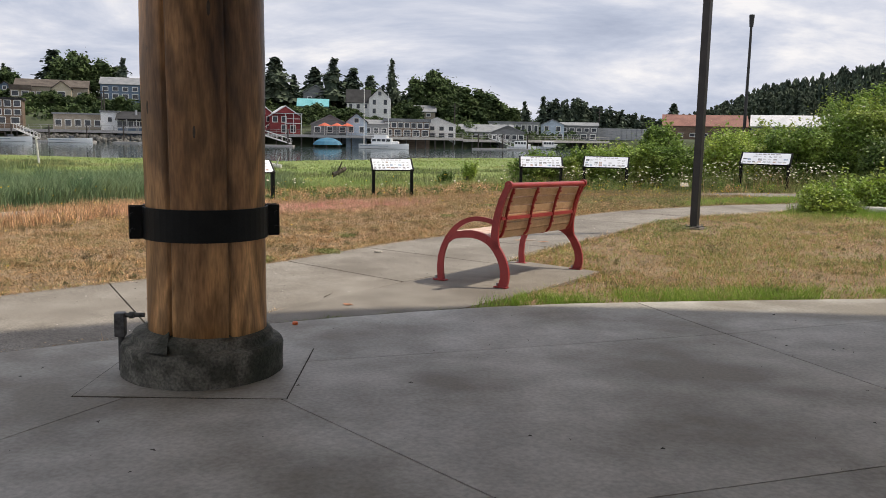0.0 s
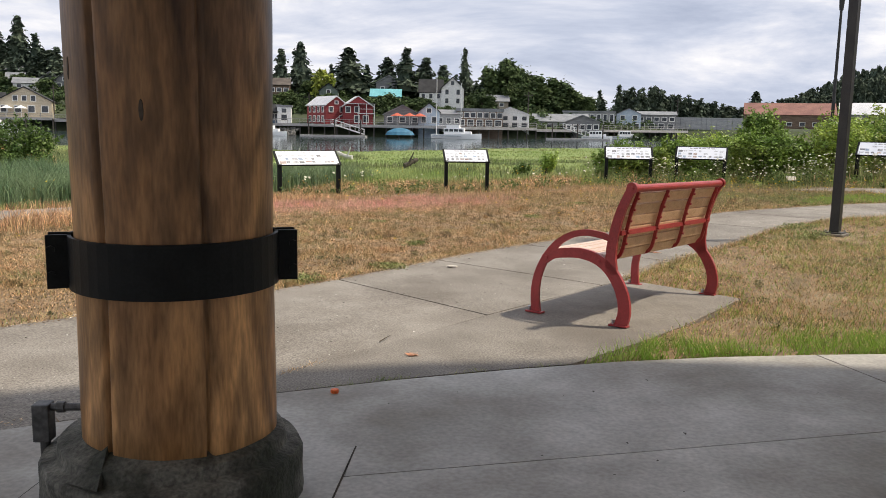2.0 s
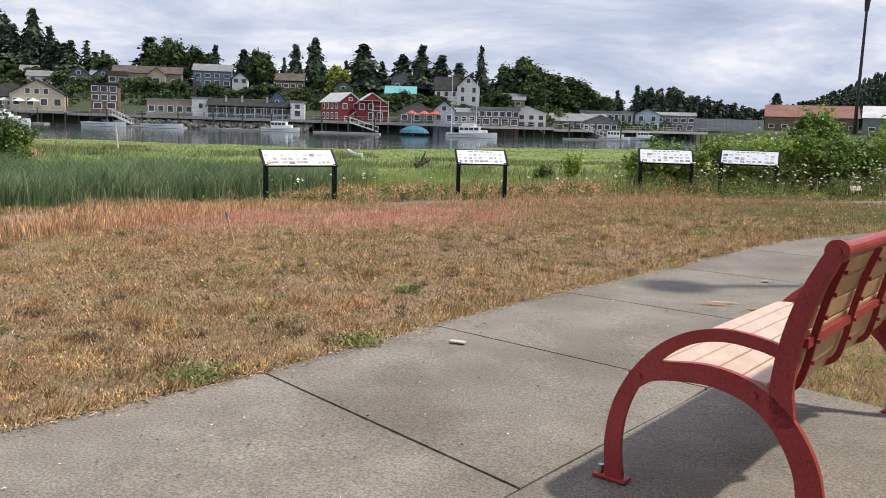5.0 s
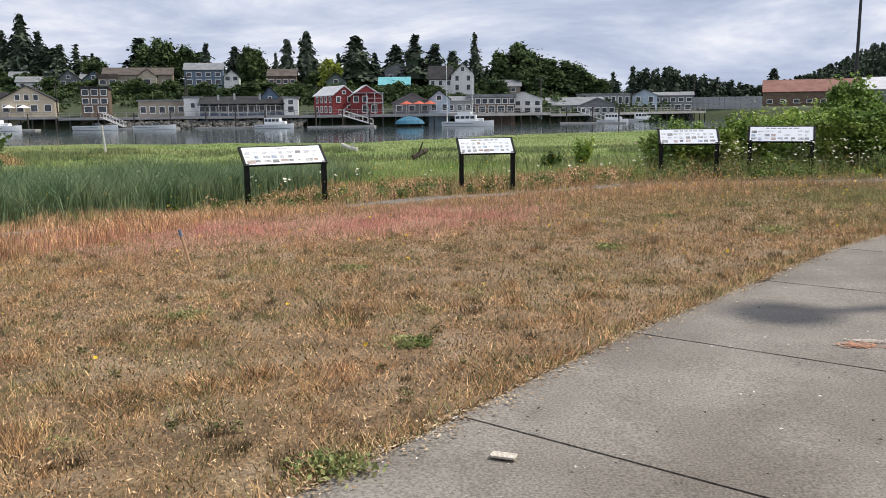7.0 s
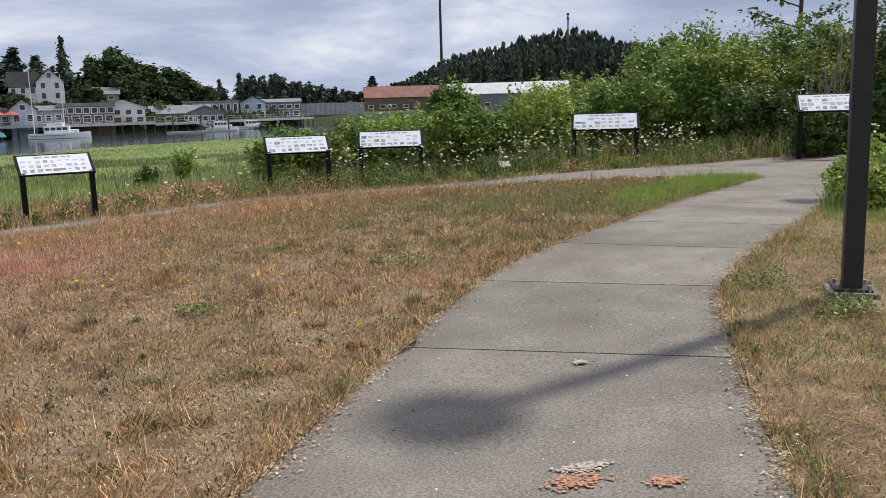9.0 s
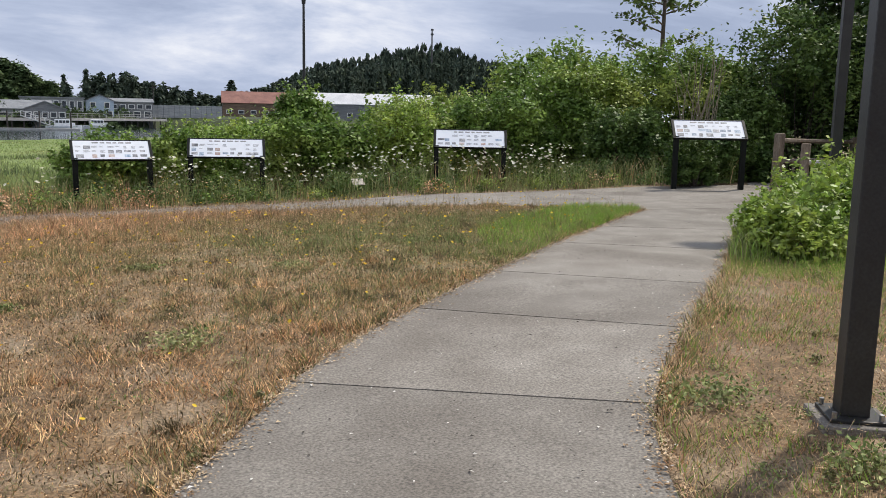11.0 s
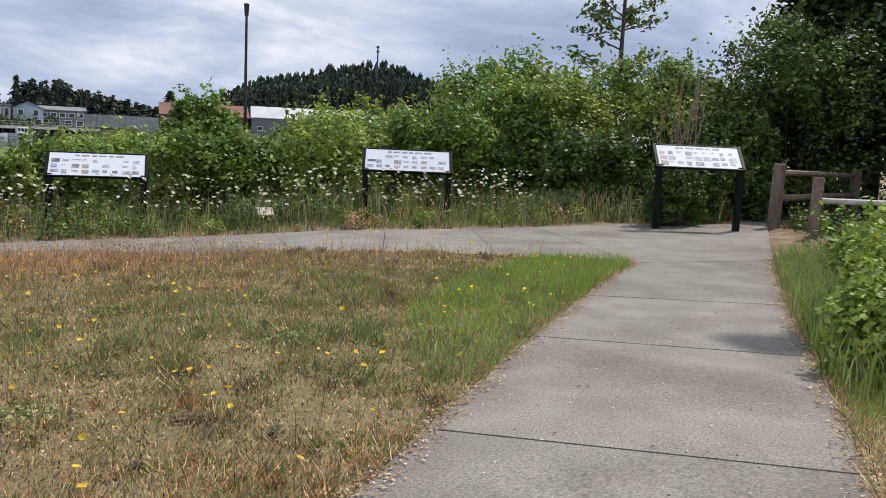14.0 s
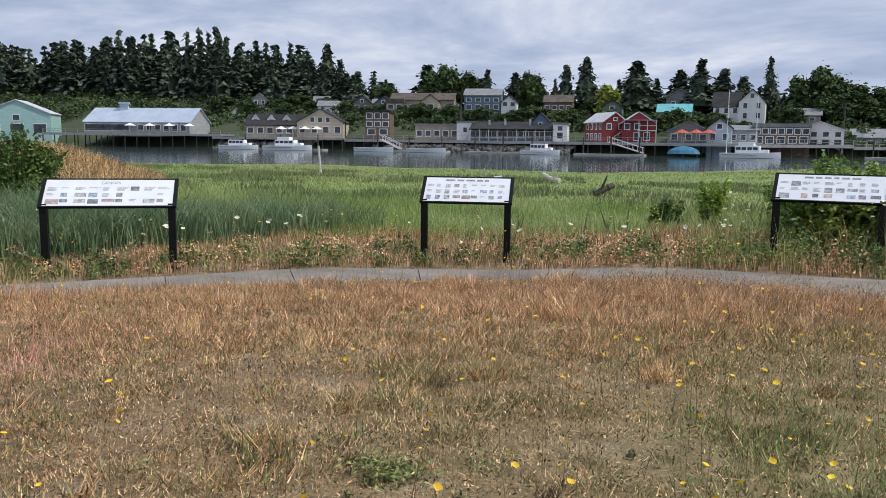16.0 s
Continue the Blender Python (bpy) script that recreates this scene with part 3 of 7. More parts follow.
# ---- ground, water ----
def ground():
    xs = np.unique(np.concatenate([np.arange(-16, 22, 0.4), np.arange(-60, 60, 3.0), np.arange(-400, 401, 16.0), [-3000, -1500, -800, 800, 1500, 3000]]))
    ys = np.unique(np.concatenate([np.arange(-12, 34, 0.4), np.arange(34, 260, 2.5), np.arange(-100, 600, 20.0), [-1500, -500, 800, 1500, 3500]]))
    gx, gy = np.meshgrid(xs, ys)
    x, y = gx.ravel(), gy.ravel()
    z = land(x, y)
    for poly in PAVED:
        z = np.where(inside(x, y, poly), z - 0.05, z)
    nx, ny = len(xs), len(ys)
    i = (np.arange(ny - 1)[:, None] * nx + np.arange(nx - 1)).ravel()
    me = mesh_of("ground", np.c_[x, y, z], np.c_[i, i + 1, i + nx + 1, i + nx], ground_material())
    me.polygons.foreach_set("use_smooth", np.ones(len(me.polygons), bool))
    edge = np.interp(x, [-40, -6, -1, 4, 9, 14, 60], [16, 23.5, 26.5, 29, 34, 40, 90])
    far = y - far_shore_y(x)
    col = np.zeros((len(x), 4), np.float32)
    col[:, 0] = share_green(x, y) * 0.6
    mound = np.exp(-(((x + 27.5) / 3.8) ** 2 + ((y - 38) / 5) ** 2))
    col[:, 1] = np.clip((y - edge) / 3, 0, 1) * (far < 0) * np.clip(1 - 1.6 * mound, 0, 1)
    col[:, 2] = share_pink(x, y) * 0.8
    col[:, 3] = far < 0
    at = me.color_attributes.new("cover", "FLOAT_COLOR", "POINT")
    at.data.foreach_set("color", col.ravel())
    tagged(new("ground", me), "dry lawn, green marsh and wooded hillside", "ground", kind="structure")
    bm = bmesh.new()
    f = bm.faces.new([bm.verts.new(p) for p in ((-3000, 40, WATER), (3000, 40, WATER), (3000, 700, WATER), (-3000, 700, WATER))])
    tagged(part("water", bm, water_material()), "calm grey harbour water with faint ripples", "water", kind="structure")


ground()


# ---- paving ----
def slab_piece(poly, top, thick, gap, mid=None):
    """A paving piece over the plan polygon, drawn in by the gap, lying on the land."""
    pts = [Vector((p[0], p[1], 0)) for p in poly]
    c = sum(pts, Vector()) / len(pts)
    bm = bmesh.new()
    ring = []
    for p in pts:
        q = p + (c - p).normalized() * gap
        z = land1(q.x, q.y) + top if callable(top) is False else top(q.x, q.y)
        ring.append((bm.verts.new((q.x, q.y, z)), bm.verts.new((q.x, q.y, z - thick))))
    bm.faces.new([a for a, b in ring])
    for (a, b), (d, e) in zip(ring, ring[1:] + ring[:1]):
        bm.faces.new((a, b, e, d))
    bmesh.ops.recalc_face_normals(bm, faces=bm.faces)
    bmesh.ops.triangulate(bm, faces=[f for f in bm.faces if len(f.verts) > 4])
    return bm


def between(line, a, b):
    """The stretch of a line from the point nearest a to the point nearest b."""
    k = [min(range(len(line)), key=lambda i: (line[i] - Vector((*q, 0))).length) for q in (a, b)]
    return flat(line[k[0] + 1:k[1]])


walkway = thing("path", Matrix(), "weathered grey concrete footpath in jointed panels", "path", kind="structure")
bed = slab_piece(MAIN_POLY, -0.022, 0.03, 0.0)
part("joint_bed", bed, "joint", walkway)
for (l0, r0), (l1, r1) in zip(JOINTS, JOINTS[1:]):
    poly = [l0, *between(PATH_LEFT, l0, l1), l1, r1, *between(PATH_RIGHT, r0, r1)[::-1], r0]
    part("panel", slab_piece(poly, 0.0, 0.06, 0.011), "path", walkway)

cross = thing("path", Matrix(), "curving concrete footpath in front of the panels", "path", kind="structure")
n_cross = len(CROSS_NEAR)
for k in range(0, n_cross - 1, 5):
    e = min(k + 5, n_cross - 1)
    poly = flat(CROSS_NEAR[k:e + 1]) + flat(CROSS_FAR[k:e + 1])[::-1]
    part("panel", slab_piece(poly, 0.0, 0.06, 0.009), "path", cross)
part("panel", slab_piece(FORK_POLY, 0.0, 0.06, 0.009), "path", cross)

pad = thing("pavement", Matrix(), "pale concrete bench pad beside the path", "pavement", kind="structure")
part("panel", slab_piece(PAD_POLY, 0.002, 0.06, 0.008), "path", pad)

floor = thing("pavement", Matrix(), "stained round concrete floor of the shelter", "pavement", kind="structure")


def slab_top(x, y):
    return land1(x, y) + 0.006


def ring_at(angle, apothem):
    """Radius of the octagonal joint round the hub."""
    a = (angle - radians(109.1) + math.pi / 8) % (math.pi / 4) - math.pi / 8
    return apothem / math.cos(a)


def rim_at(angle):
    d = Vector((math.cos(angle), math.sin(angle), 0))
    f = HUB - SLAB_C
    b = f.dot(d)
    return -b + math.sqrt(b * b - f.dot(f) + SLAB_R ** 2)


part("joint_bed", slab_piece(SLAB_POLY, lambda x, y: land1(x, y) - 0.02, 0.03, 0.0), "joint", floor)
for k in range(16):
    a0, a1 = radians(109.1 + 22.5 * k), radians(109.1 + 22.5 * (k + 1))
    arcs = np.linspace(a0, a1, 7)
    for inner, outer in ((0.0, 3.15), (3.15, 6.0), (6.0, 8.2), (8.2, None)):
        def at(a, r):
            return (HUB.x + r * math.cos(a), HUB.y + r * math.sin(a))
        far_side = [at(a, ring_at(a, outer) if outer else rim_at(a) - 0.008) for a in (arcs if outer is None else (a0, a1))]
        near_side = [at(a, ring_at(a, inner)) for a in (a1, a0)] if inner else [at(0, 0)]
        part("panel", slab_piece(far_side + near_side, slab_top, 0.06, 0.006), "slab", floor)
turn = Matrix.Translation((-0.94, 3.68, 0)) @ Matrix.Rotation(radians(1.5), 4, "Z")
square = [(turn @ Vector(p))[:2] for p in ((-0.52, -0.5, 0), (0.52, -0.5, 0), (0.52, 0.5, 0), (-0.52, 0.5, 0))]
part("joint_bed", slab_piece(square, lambda x, y: land1(x, y) + 0.008, 0.02, -0.007), "joint", floor)
part("panel", slab_piece(square, lambda x, y: land1(x, y) + 0.0105, 0.03, 0.002), "slab", floor)


# ---- shelter: one log post under a round roof ----
POST = Vector((-0.932, 3.70, land1(-0.925, 3.70)))
roof = thing("shelter_roof", Matrix.Translation((4.55, -2.415, 3.8)), "round timber roof of the picnic shelter", "roof", kind="structure")
bm = bmesh.new()
bmesh.ops.create_cone(bm, cap_ends=True, segments=48, radius1=8.85, radius2=1.2, depth=2.2, matrix=Matrix.Translation((0, 0, 1.1)))
part("roof_cone", bm, "shingle_roof", roof)


def shelter_post():
    ob = thing("shelter_post", Matrix.Translation(POST), "thick varnished log post, black steel band, stained concrete footing", "post")

    def checks(a, z):
        k = 1 + 0.006 * math.sin(3 * a + 1.1) + 0.004 * math.sin(7 * a + z * 1.3)
        for c, w, d in ((-1.93, 0.020, 0.12), (-0.92, 0.018, 0.09), (2.75, 0.02, 0.07), (-2.75, 0.016, 0.06), (0.9, 0.02, 0.06)):
            off = (a - c - 0.02 * math.sin(z * 2.1) + math.pi) % (2 * math.pi) - math.pi
            k -= d * math.exp(-(off / w) ** 2)
        return k

    zs = [0.24, 0.34, 0.6, 0.9, 1.2, 1.6, 2.0, 2.6, 3.3, 3.82]
    shaft = lathe([(0.292, 0.225)] + [(0.308 + 0.006 * min(1, z / 1.8) + 0.003 * math.sin(5 * z), z) for z in zs], 220, checks)
    for f in shaft.faces:
        f.smooth = True
    part("shaft", shaft, "log", ob, "varnished log with drying cracks and dark streaks")
    foot = lathe([(0.418, -0.02), (0.424, 0.02), (0.420, 0.10), (0.424, 0.165), (0.416, 0.185), (0.385, 0.192), (0.372, 0.197), (0.366, 0.235), (0.30, 0.262)], 48, lambda a, z: 1 + 0.012 * math.sin(4 * a + 9 * z) + 0.006 * math.sin(11 * a))
    bmesh.ops.translate(foot, verts=foot.verts, vec=(-0.025, 0, 0))
    part("footing", foot, "base", ob, "round stained concrete footing")
    for a in (-1.95, 2.9, 1.3):
        bm = bmesh.new()
        m = Matrix.Rotation(a, 4, "Z")
        v = [bm.verts.new(m @ Vector(p)) for p in ((0.312, 0, 0.285), (0.418, -0.07, 0.195), (0.418, 0.07, 0.195), (0.31, -0.02, 0.17), (0.31, 0.02, 0.17))]
        for i in ((0, 1, 2), (0, 3, 1), (0, 2, 4), (1, 3, 4, 2)):
            bm.faces.new([v[k] for k in i])
        bmesh.ops.recalc_face_normals(bm, faces=bm.faces)
        part("mortar_fillet", bm, "base", ob)
    seam = math.atan2(0.39, 0.92)
    for side in (0, 1):
        bm = bmesh.new()
        pts = []
        for i in range(25):
            a = seam + math.pi * side + math.pi * (0.02 + 0.96 * i / 24)
            pts.append((0.322 * math.cos(a), 0.322 * math.sin(a), 0.83))
        rings = []
        for x, y, z in pts:
            o = Vector((x, y, 0)).normalized() * 0.006
            rings.append([bm.verts.new((x + s * o.x, y + s * o.y, z + h)) for s, h in ((1, -0.083), (1, 0.083), (-1, 0.083), (-1, -0.083))])
        for p, q in zip(rings, rings[1:]):
            for i in range(4):
                bm.faces.new((p[i], p[(i + 1) % 4], q[(i + 1) % 4], q[i]))
        bm.faces.new(rings[0])
        bm.faces.new(rings[-1][::-1])
        bmesh.ops.recalc_face_normals(bm, faces=bm.faces)
        band = part("steel_band", bm, "black", ob, "half of a black steel clamp band")
        for end in (0.03, 0.97):
            a = seam + math.pi * side + math.pi * end
            m = Matrix.Rotation(a, 4, "Z")
            plate = box((0.315, -0.005, 0.745), (0.39, 0.005, 0.915), m, 0.002)
            fl = part("flange", plate, "black", ob)
            for z in (0.79, 0.87):
                bolt = cyl(m @ Vector((0.375, -0.018, z)), m @ Vector((0.375, 0.018, z)), 0.013, n=6)
                part("bolt", bolt, "black", fl)
    for a, z, s in ((-2.35, 1.42, 0.016), (-2.12, 1.62, 0.02), (-2.30, 1.70, 0.012), (-1.45, 1.30, 0.014), (-1.2, 1.9, 0.018)):
        m = Matrix.Rotation(a, 4, "Z") @ Matrix.Translation((0.309, 0, z)) @ Matrix.Rotation(math.pi / 2, 4, "Y") @ Matrix.Diagonal((2.9, 0.65, 1, 1))
        bm = bmesh.new()
        bmesh.ops.create_cone(bm, cap_ends=True, segments=12, radius1=s, radius2=s * 0.7, depth=0.012, matrix=m)
        part("knot", bm, "bark", ob)
    left = Matrix.Rotation(radians(188), 4, "Z")
    part("junction_box", box((0.43, -0.03, 0.20), (0.485, 0.03, 0.33), left, 0.006), "galv", ob, "small grey electrical box")
    part("conduit", cyl(left @ Vector((0.455, 0, -0.01)), left @ Vector((0.455, 0, 0.22)), 0.017, n=12), "galv", ob)
    part("conduit", cyl(left @ Vector((0.33, 0, 0.315)), left @ Vector((0.44, 0, 0.315)), 0.013, n=12), "galv", ob)
    part("coupling", cyl(left @ Vector((0.385, 0, 0.315)), left @ Vector((0.41, 0, 0.315)), 0.019, n=12), "galv", ob)
    return ob


shelter_post()


# ---- bench ----
def bench():
    """Local axes: x along the bench, y from back to front, z up. Origin under the back foot of the near end."""
    a, b = Vector((0.88, 6.42, 0)), Vector((1.74, 7.80, 0))
    z0, z1 = land1(a.x, a.y), land1(b.x, b.y)
    d = b - a
    length = d.length
    ang = math.atan2(d.y, d.x)
    ob = thing("park_bench", Matrix.Translation((a.x, a.y, z0 + 0.002)) @ Matrix.Rotation(ang, 4, "Z") @ Matrix.Rotation(-math.atan2(z1 - z0, length), 4, "Y"),
               "red metal park bench with tan plastic boards, beside the path", "bench")
    up = spline([(0, 0.02, 0.0), (0, 0.0, 0.10), (0, 0.025, 0.22), (0, 0.10, 0.34), (0, 0.20, 0.415), (0, 0.33, 0.445), (0, 0.46, 0.435), (0, 0.545, 0.415), (0, 0.605, 0.375)], 5)
    front = spline([(0, 0.65, 0.0), (0, 0.665, 0.13), (0, 0.65, 0.26), (0, 0.60, 0.38), (0, 0.52, 0.485), (0, 0.42, 0.555), (0, 0.31, 0.585), (0, 0.20, 0.58), (0, 0.11, 0.56)], 5)
    back = spline([(0, 0.10, 0.33), (0, 0.115, 0.45), (0, 0.10, 0.60), (0, 0.065, 0.74), (0, 0.015, 0.86), (0, -0.005, 0.895)], 5)
    for x in (0.0, length):
        bm = bmesh.new()
        add_strap(bm, up, [0.086 - 0.022 * min(1, i / 30) for i in range(len(up))], 0.026, (1, 0, 0))
        add_strap(bm, front, [0.066 - 0.024 * min(1, i / 26) for i in range(len(front))], 0.022, (1, 0, 0))
        add_strap(bm, back, [0.074 - 0.026 * i / len(back) for i in range(len(back))], 0.026, (1, 0, 0))
        bmesh.ops.translate(bm, verts=bm.verts, vec=(x, 0, 0))
        side = part("end_frame", bm, "red", ob, "curved red cast end frame with armrest")
        part("scroll", cyl((x - 0.016, -0.004, 0.895), (x + 0.016, -0.004, 0.895), 0.036, n=20), "red", side)
        for y in (0.02, 0.65):
            part("foot_plate", box((x - 0.03, y - 0.05, 0.0), (x + 0.03, y + 0.075, 0.012), None, 0.003), "red", side)
            part("anchor_bolt", cyl((x, y + 0.055, 0.010), (x, y + 0.055, 0.04), 0.012, n=6), "steel", side)
        for y, z in ((0.585, 0.395), (0.195, 0.41), (-0.004, 0.895)):
            part("bolt", cyl((x - 0.024, y, z), (x + 0.024, y, z), 0.013, n=10), "red", side)
    part("top_rail", cyl((0, -0.004, 0.892), (length, -0.004, 0.892), 0.025, n=14), "red", ob)
    part("cross_bar", box((0.01, 0.054, 0.587), (length - 0.01, 0.070, 0.617), Matrix.Rotation(0.0, 4, "X")), "red", ob)
    line = spline([(0, -0.010, 0.868), (0, 0.030, 0.74), (0, 0.056, 0.62), (0, 0.072, 0.52), (0, 0.104, 0.44), (0, 0.20, 0.412), (0, 0.33, 0.418), (0, 0.48, 0.425), (0, 0.60, 0.415)], 6)
    for k in range(4):
        x = 0.085 + (length - 0.17) * k / 3
        bm = add_strap(bmesh.new(), line, 0.022, 0.014, (1, 0, 0))
        bmesh.ops.translate(bm, verts=bm.verts, vec=(x, 0, 0))
        strap = part("strap", bm, "red", ob)
        for y, z in ((-0.004, 0.825), (0.020, 0.752), (0.040, 0.678), (0.054, 0.6), (0.064, 0.53)):
            part("rivet", cyl((x, y - 0.016, z), (x, y - 0.004, z), 0.008, n=8), "red", strap)
    for y, z, tilt in ((0.028, 0.828, 112), (0.054, 0.752, 108), (0.075, 0.676, 104), (0.090, 0.60, 101), (0.104, 0.524, 99), (0.128, 0.453, 112)):
        m = Matrix.Translation((0, y, z)) @ Matrix.Rotation(radians(tilt), 4, "X")
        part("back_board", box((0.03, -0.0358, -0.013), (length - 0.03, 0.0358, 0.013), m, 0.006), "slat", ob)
    for k in range(5):
        y = 0.21 + 0.088 * k
        m = Matrix.Translation((0, y, 0.441 + 0.008 * math.sin(k * 0.8))) @ Matrix.Rotation(radians(4 - 4.5 * k * 0.6), 4, "X")
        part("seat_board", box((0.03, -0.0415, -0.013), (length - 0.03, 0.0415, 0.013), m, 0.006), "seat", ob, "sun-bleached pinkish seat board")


bench()


# ---- information panels ----
def info_panel(top_left, top_right, top_z, ground_z, seed, label, title="", tilt=44):
    """A slanted reading panel on two posts. Local axes: x along the top edge, -y to the reader."""
    rng = random.Random(seed)
    a, b = Vector((*top_left, 0)), Vector((*top_right, 0))
    w = (b - a).length
    ob = thing("info_panel", Matrix.Translation(((a.x + b.x) / 2, (a.y + b.y) / 2, ground_z)) @ Matrix.Rotation(math.atan2(b.y - a.y, b.x - a.x), 4, "Z"), label, "sign", "reading panels along the footpath")
    h, slant, drop = top_z - ground_z, 0.47, radians(tilt)
    face = Matrix.Translation((0, 0, h)) @ Matrix.Rotation(drop, 4, "X")      # local y runs from the bottom edge (-slant) up to 0
    part("backing", box((-w / 2, -slant, -0.028), (w / 2, 0, -0.004), face, 0.003), "black", ob)
    for x in (-w / 2 - 0.022, w / 2 - 0.026):
        part("frame_side", box((x, -slant - 0.012, -0.034), (x + 0.048, 0.012, 0.008), face, 0.003), "black", ob)
    for y in (-slant - 0.012, -0.006):
        part("frame_rail", box((-w / 2 + 0.022, y, -0.033), (w / 2 - 0.022, y + 0.018, 0.006), face, 0.003), "black", ob)
    sheet = part("printed_sheet", box((-w / 2 + 0.023, -slant + 0.008, -0.0035), (w / 2 - 0.023, -0.008, 0.0), face), "panel", ob, "white printed sheet with pictures and text")
    for x in (-w / 2 - 0.005, w / 2 - 0.085):
        post = part("post", box((x, -slant * math.cos(drop) + 0.012, -0.25), (x + 0.09, -slant * math.cos(drop) + 0.10, h - slant * math.sin(drop) + 0.03), None, 0.004), "black", ob)
        bm = bmesh.new()
        v = [bm.verts.new((x + 0.03 + s, y, z)) for s in (0, 0.012) for y, z in ((-0.29, h - 0.36), (-0.03, h - 0.075), (-0.25, h - 0.52))]
        for f in ((0, 1, 2), (3, 5, 4), (0, 3, 4, 1), (1, 4, 5, 2), (2, 5, 3, 0)):
            bm.faces.new([v[i] for i in f])
        bmesh.ops.recalc_face_normals(bm, faces=bm.faces)
        part("bracket", bm, "black", post)
    cols = 9
    cw = (w - 0.12) / cols
    inks = bmesh.new()
    for c in range(cols):
        x = -w / 2 + 0.06 + c * cw
        for r in range(3):
            y = -0.13 - r * 0.108
            k = rng.random()
            pw, ph = cw * rng.uniform(0.45, 0.95), rng.uniform(0.045, 0.088)
            if k < (0.22, 0.55, 0.72)[r]:
                kind = rng.choice(("print_grey", "print_grey", "print_grey", "print_blue", "print_warm"))
                part("picture", box((x, y - ph, 0.0006), (x + pw, y, 0.0022), face), kind, sheet)
            elif k < 0.9:
                for j in range(rng.randint(2, 5)):
                    add_box(inks, (x, y - 0.012 - j * 0.014, 0.0006), (x + pw * rng.uniform(0.6, 1.0), y - 0.007 - j * 0.014, 0.0016), face)
    if title:
        font = bpy.data.curves.new("title", "FONT")
        font.body, font.size, font.align_x, font.extrude = title, 0.062, "CENTER", 0.0006
        text = new("title", font)
        dg = bpy.context.evaluated_depsgraph_get()
        me = bpy.data.meshes.new_from_object(text.evaluated_get(dg))
        bpy.data.objects.remove(text)
        me.materials.append(M["ink"])
        share("title", me, sheet, face @ Matrix.Translation((0, -0.085, 0.0015)), "grey serif title lettering")
    else:
        x = -0.32
        while x < 0.3:
            q = rng.uniform(0.05, 0.14)
            add_box(inks, (x, -0.075, 0.0006), (x + q, -0.045, 0.0016), face)
            x += q + 0.03
    tagged(part("text_bars", inks, "ink", sheet), kind="stuff")


info_panel((-5.86, 21.44), (-4.53, 22.41), 0.49, -0.70, 11, "wide white reading panel, black frame, among tall reeds", "CANOES")
info_panel((-1.95, 24.64), (-0.745, 24.99), 0.52, -0.65, 12, "white reading panel in a black frame above dry grass")
info_panel((2.66, 25.97), (3.99, 25.93), 0.65, -0.50, 13, "white reading panel in a black frame, shrubs behind")
info_panel((4.70, 25.90), (6.03, 25.53), 0.695, -0.42, 14, "white reading panel with blue photographs, shrubs behind")
info_panel((9.14, 24.36), (10.34, 23.66), 0.94, -0.15, 15, "white reading panel backed by thicket and daisies")
info_panel((12.35, 21.2), (13.41, 20.5), 1.205, 0.0, 16, "pale reading panel under dark trees by the fence", "", 42)


# ---- lamp posts ----
def lamp_post(x, y, label):
    z = land1(x, y)
    ob = thing("lamp_post", Matrix.Translation((x, y, z)) @ Matrix.Rotation(radians(52), 4, "Z"), label, "lamp post", "path lights")
    part("footing", box((-0.14, -0.14, -0.1), (0.14, 0.14, 0.03), None, 0.012), "path", ob, "square concrete footing")
    part("base_plate", box((-0.105, -0.105, 0.03), (0.105, 0.105, 0.045), None, 0.004), "bronze", ob)
    for i in (-1, 1):
        for j in (-1, 1):
            part("bolt", cyl((0.085 * i, 0.085 * j, 0.04), (0.085 * i, 0.085 * j, 0.07), 0.01, n=6), "steel", ob)
    part("pole", box((-0.054, -0.054, 0.04), (0.054, 0.054, 4.1), None, 0.007), "bronze", ob)
    part("luminaire", lathe([(0.06, 4.05), (0.10, 4.09), (0.29, 4.13), (0.31, 4.17), (0.29, 4.21), (0.12, 4.27)], 28), "bronze", ob, "flat round lamp head")


lamp_post(4.05, 11.63, "dark bronze square lamp post beside the path")
lamp_post(10.0, 16.1, "dark bronze square lamp post behind the brambles")


# ---- fence ----
def fence():
    for k, ((x, y), h) in enumerate((((14.35, 20.45), 1.0), ((13.55, 19.25), 0.86), ((17.2, 20.9), 0.95))):
        z = land1(x, y)
        ob = thing("fence_post", Matrix.Translation((x, y, z)) @ Matrix.Rotation(0.5 * k, 4, "Z"), "weathered split cedar fence post beside the path", "fence", "cedar fence")
        part("stake", box((-0.075, -0.07, -0.2), (0.075, 0.07, h), Matrix.Rotation(0.02, 4, "X"), 0.018), "fence", ob)
    for (x0, y0, z0), (x1, y1, z1), r, m in (((14.35, 20.45, 0.86), (17.2, 20.9, 0.83), 0.05, "fence"), ((14.35, 20.45, 0.46), (17.2, 20.9, 0.48), 0.055, "fence"), ((13.55, 19.25, 0.52), (14.6, 18.35, 0.54), 0.045, "driftwood")):
        bm = add_cyl(bmesh.new(), (x0, y0, z0), (x1, y1, z1), r, r * 0.8, 7)
        tagged(part("fence_rail", bm, m), "weathered split cedar fence rail between posts", "fence", "cedar fence")


fence()


# ---- small things on the ground ----
def log_edge():
    bm = bmesh.new()
    pts = spline([(8.0, 14.72, 0.06), (8.6, 14.35, 0.075), (9.3, 14.0, 0.06)], 5)
    for p, q in zip(pts, pts[1:]):
        add_cyl(bm, p, q, 0.07, 0.066, 10)
    tagged(part("driftwood_log", bm, "driftwood"), "bleached driftwood log lying in the grass", "log")


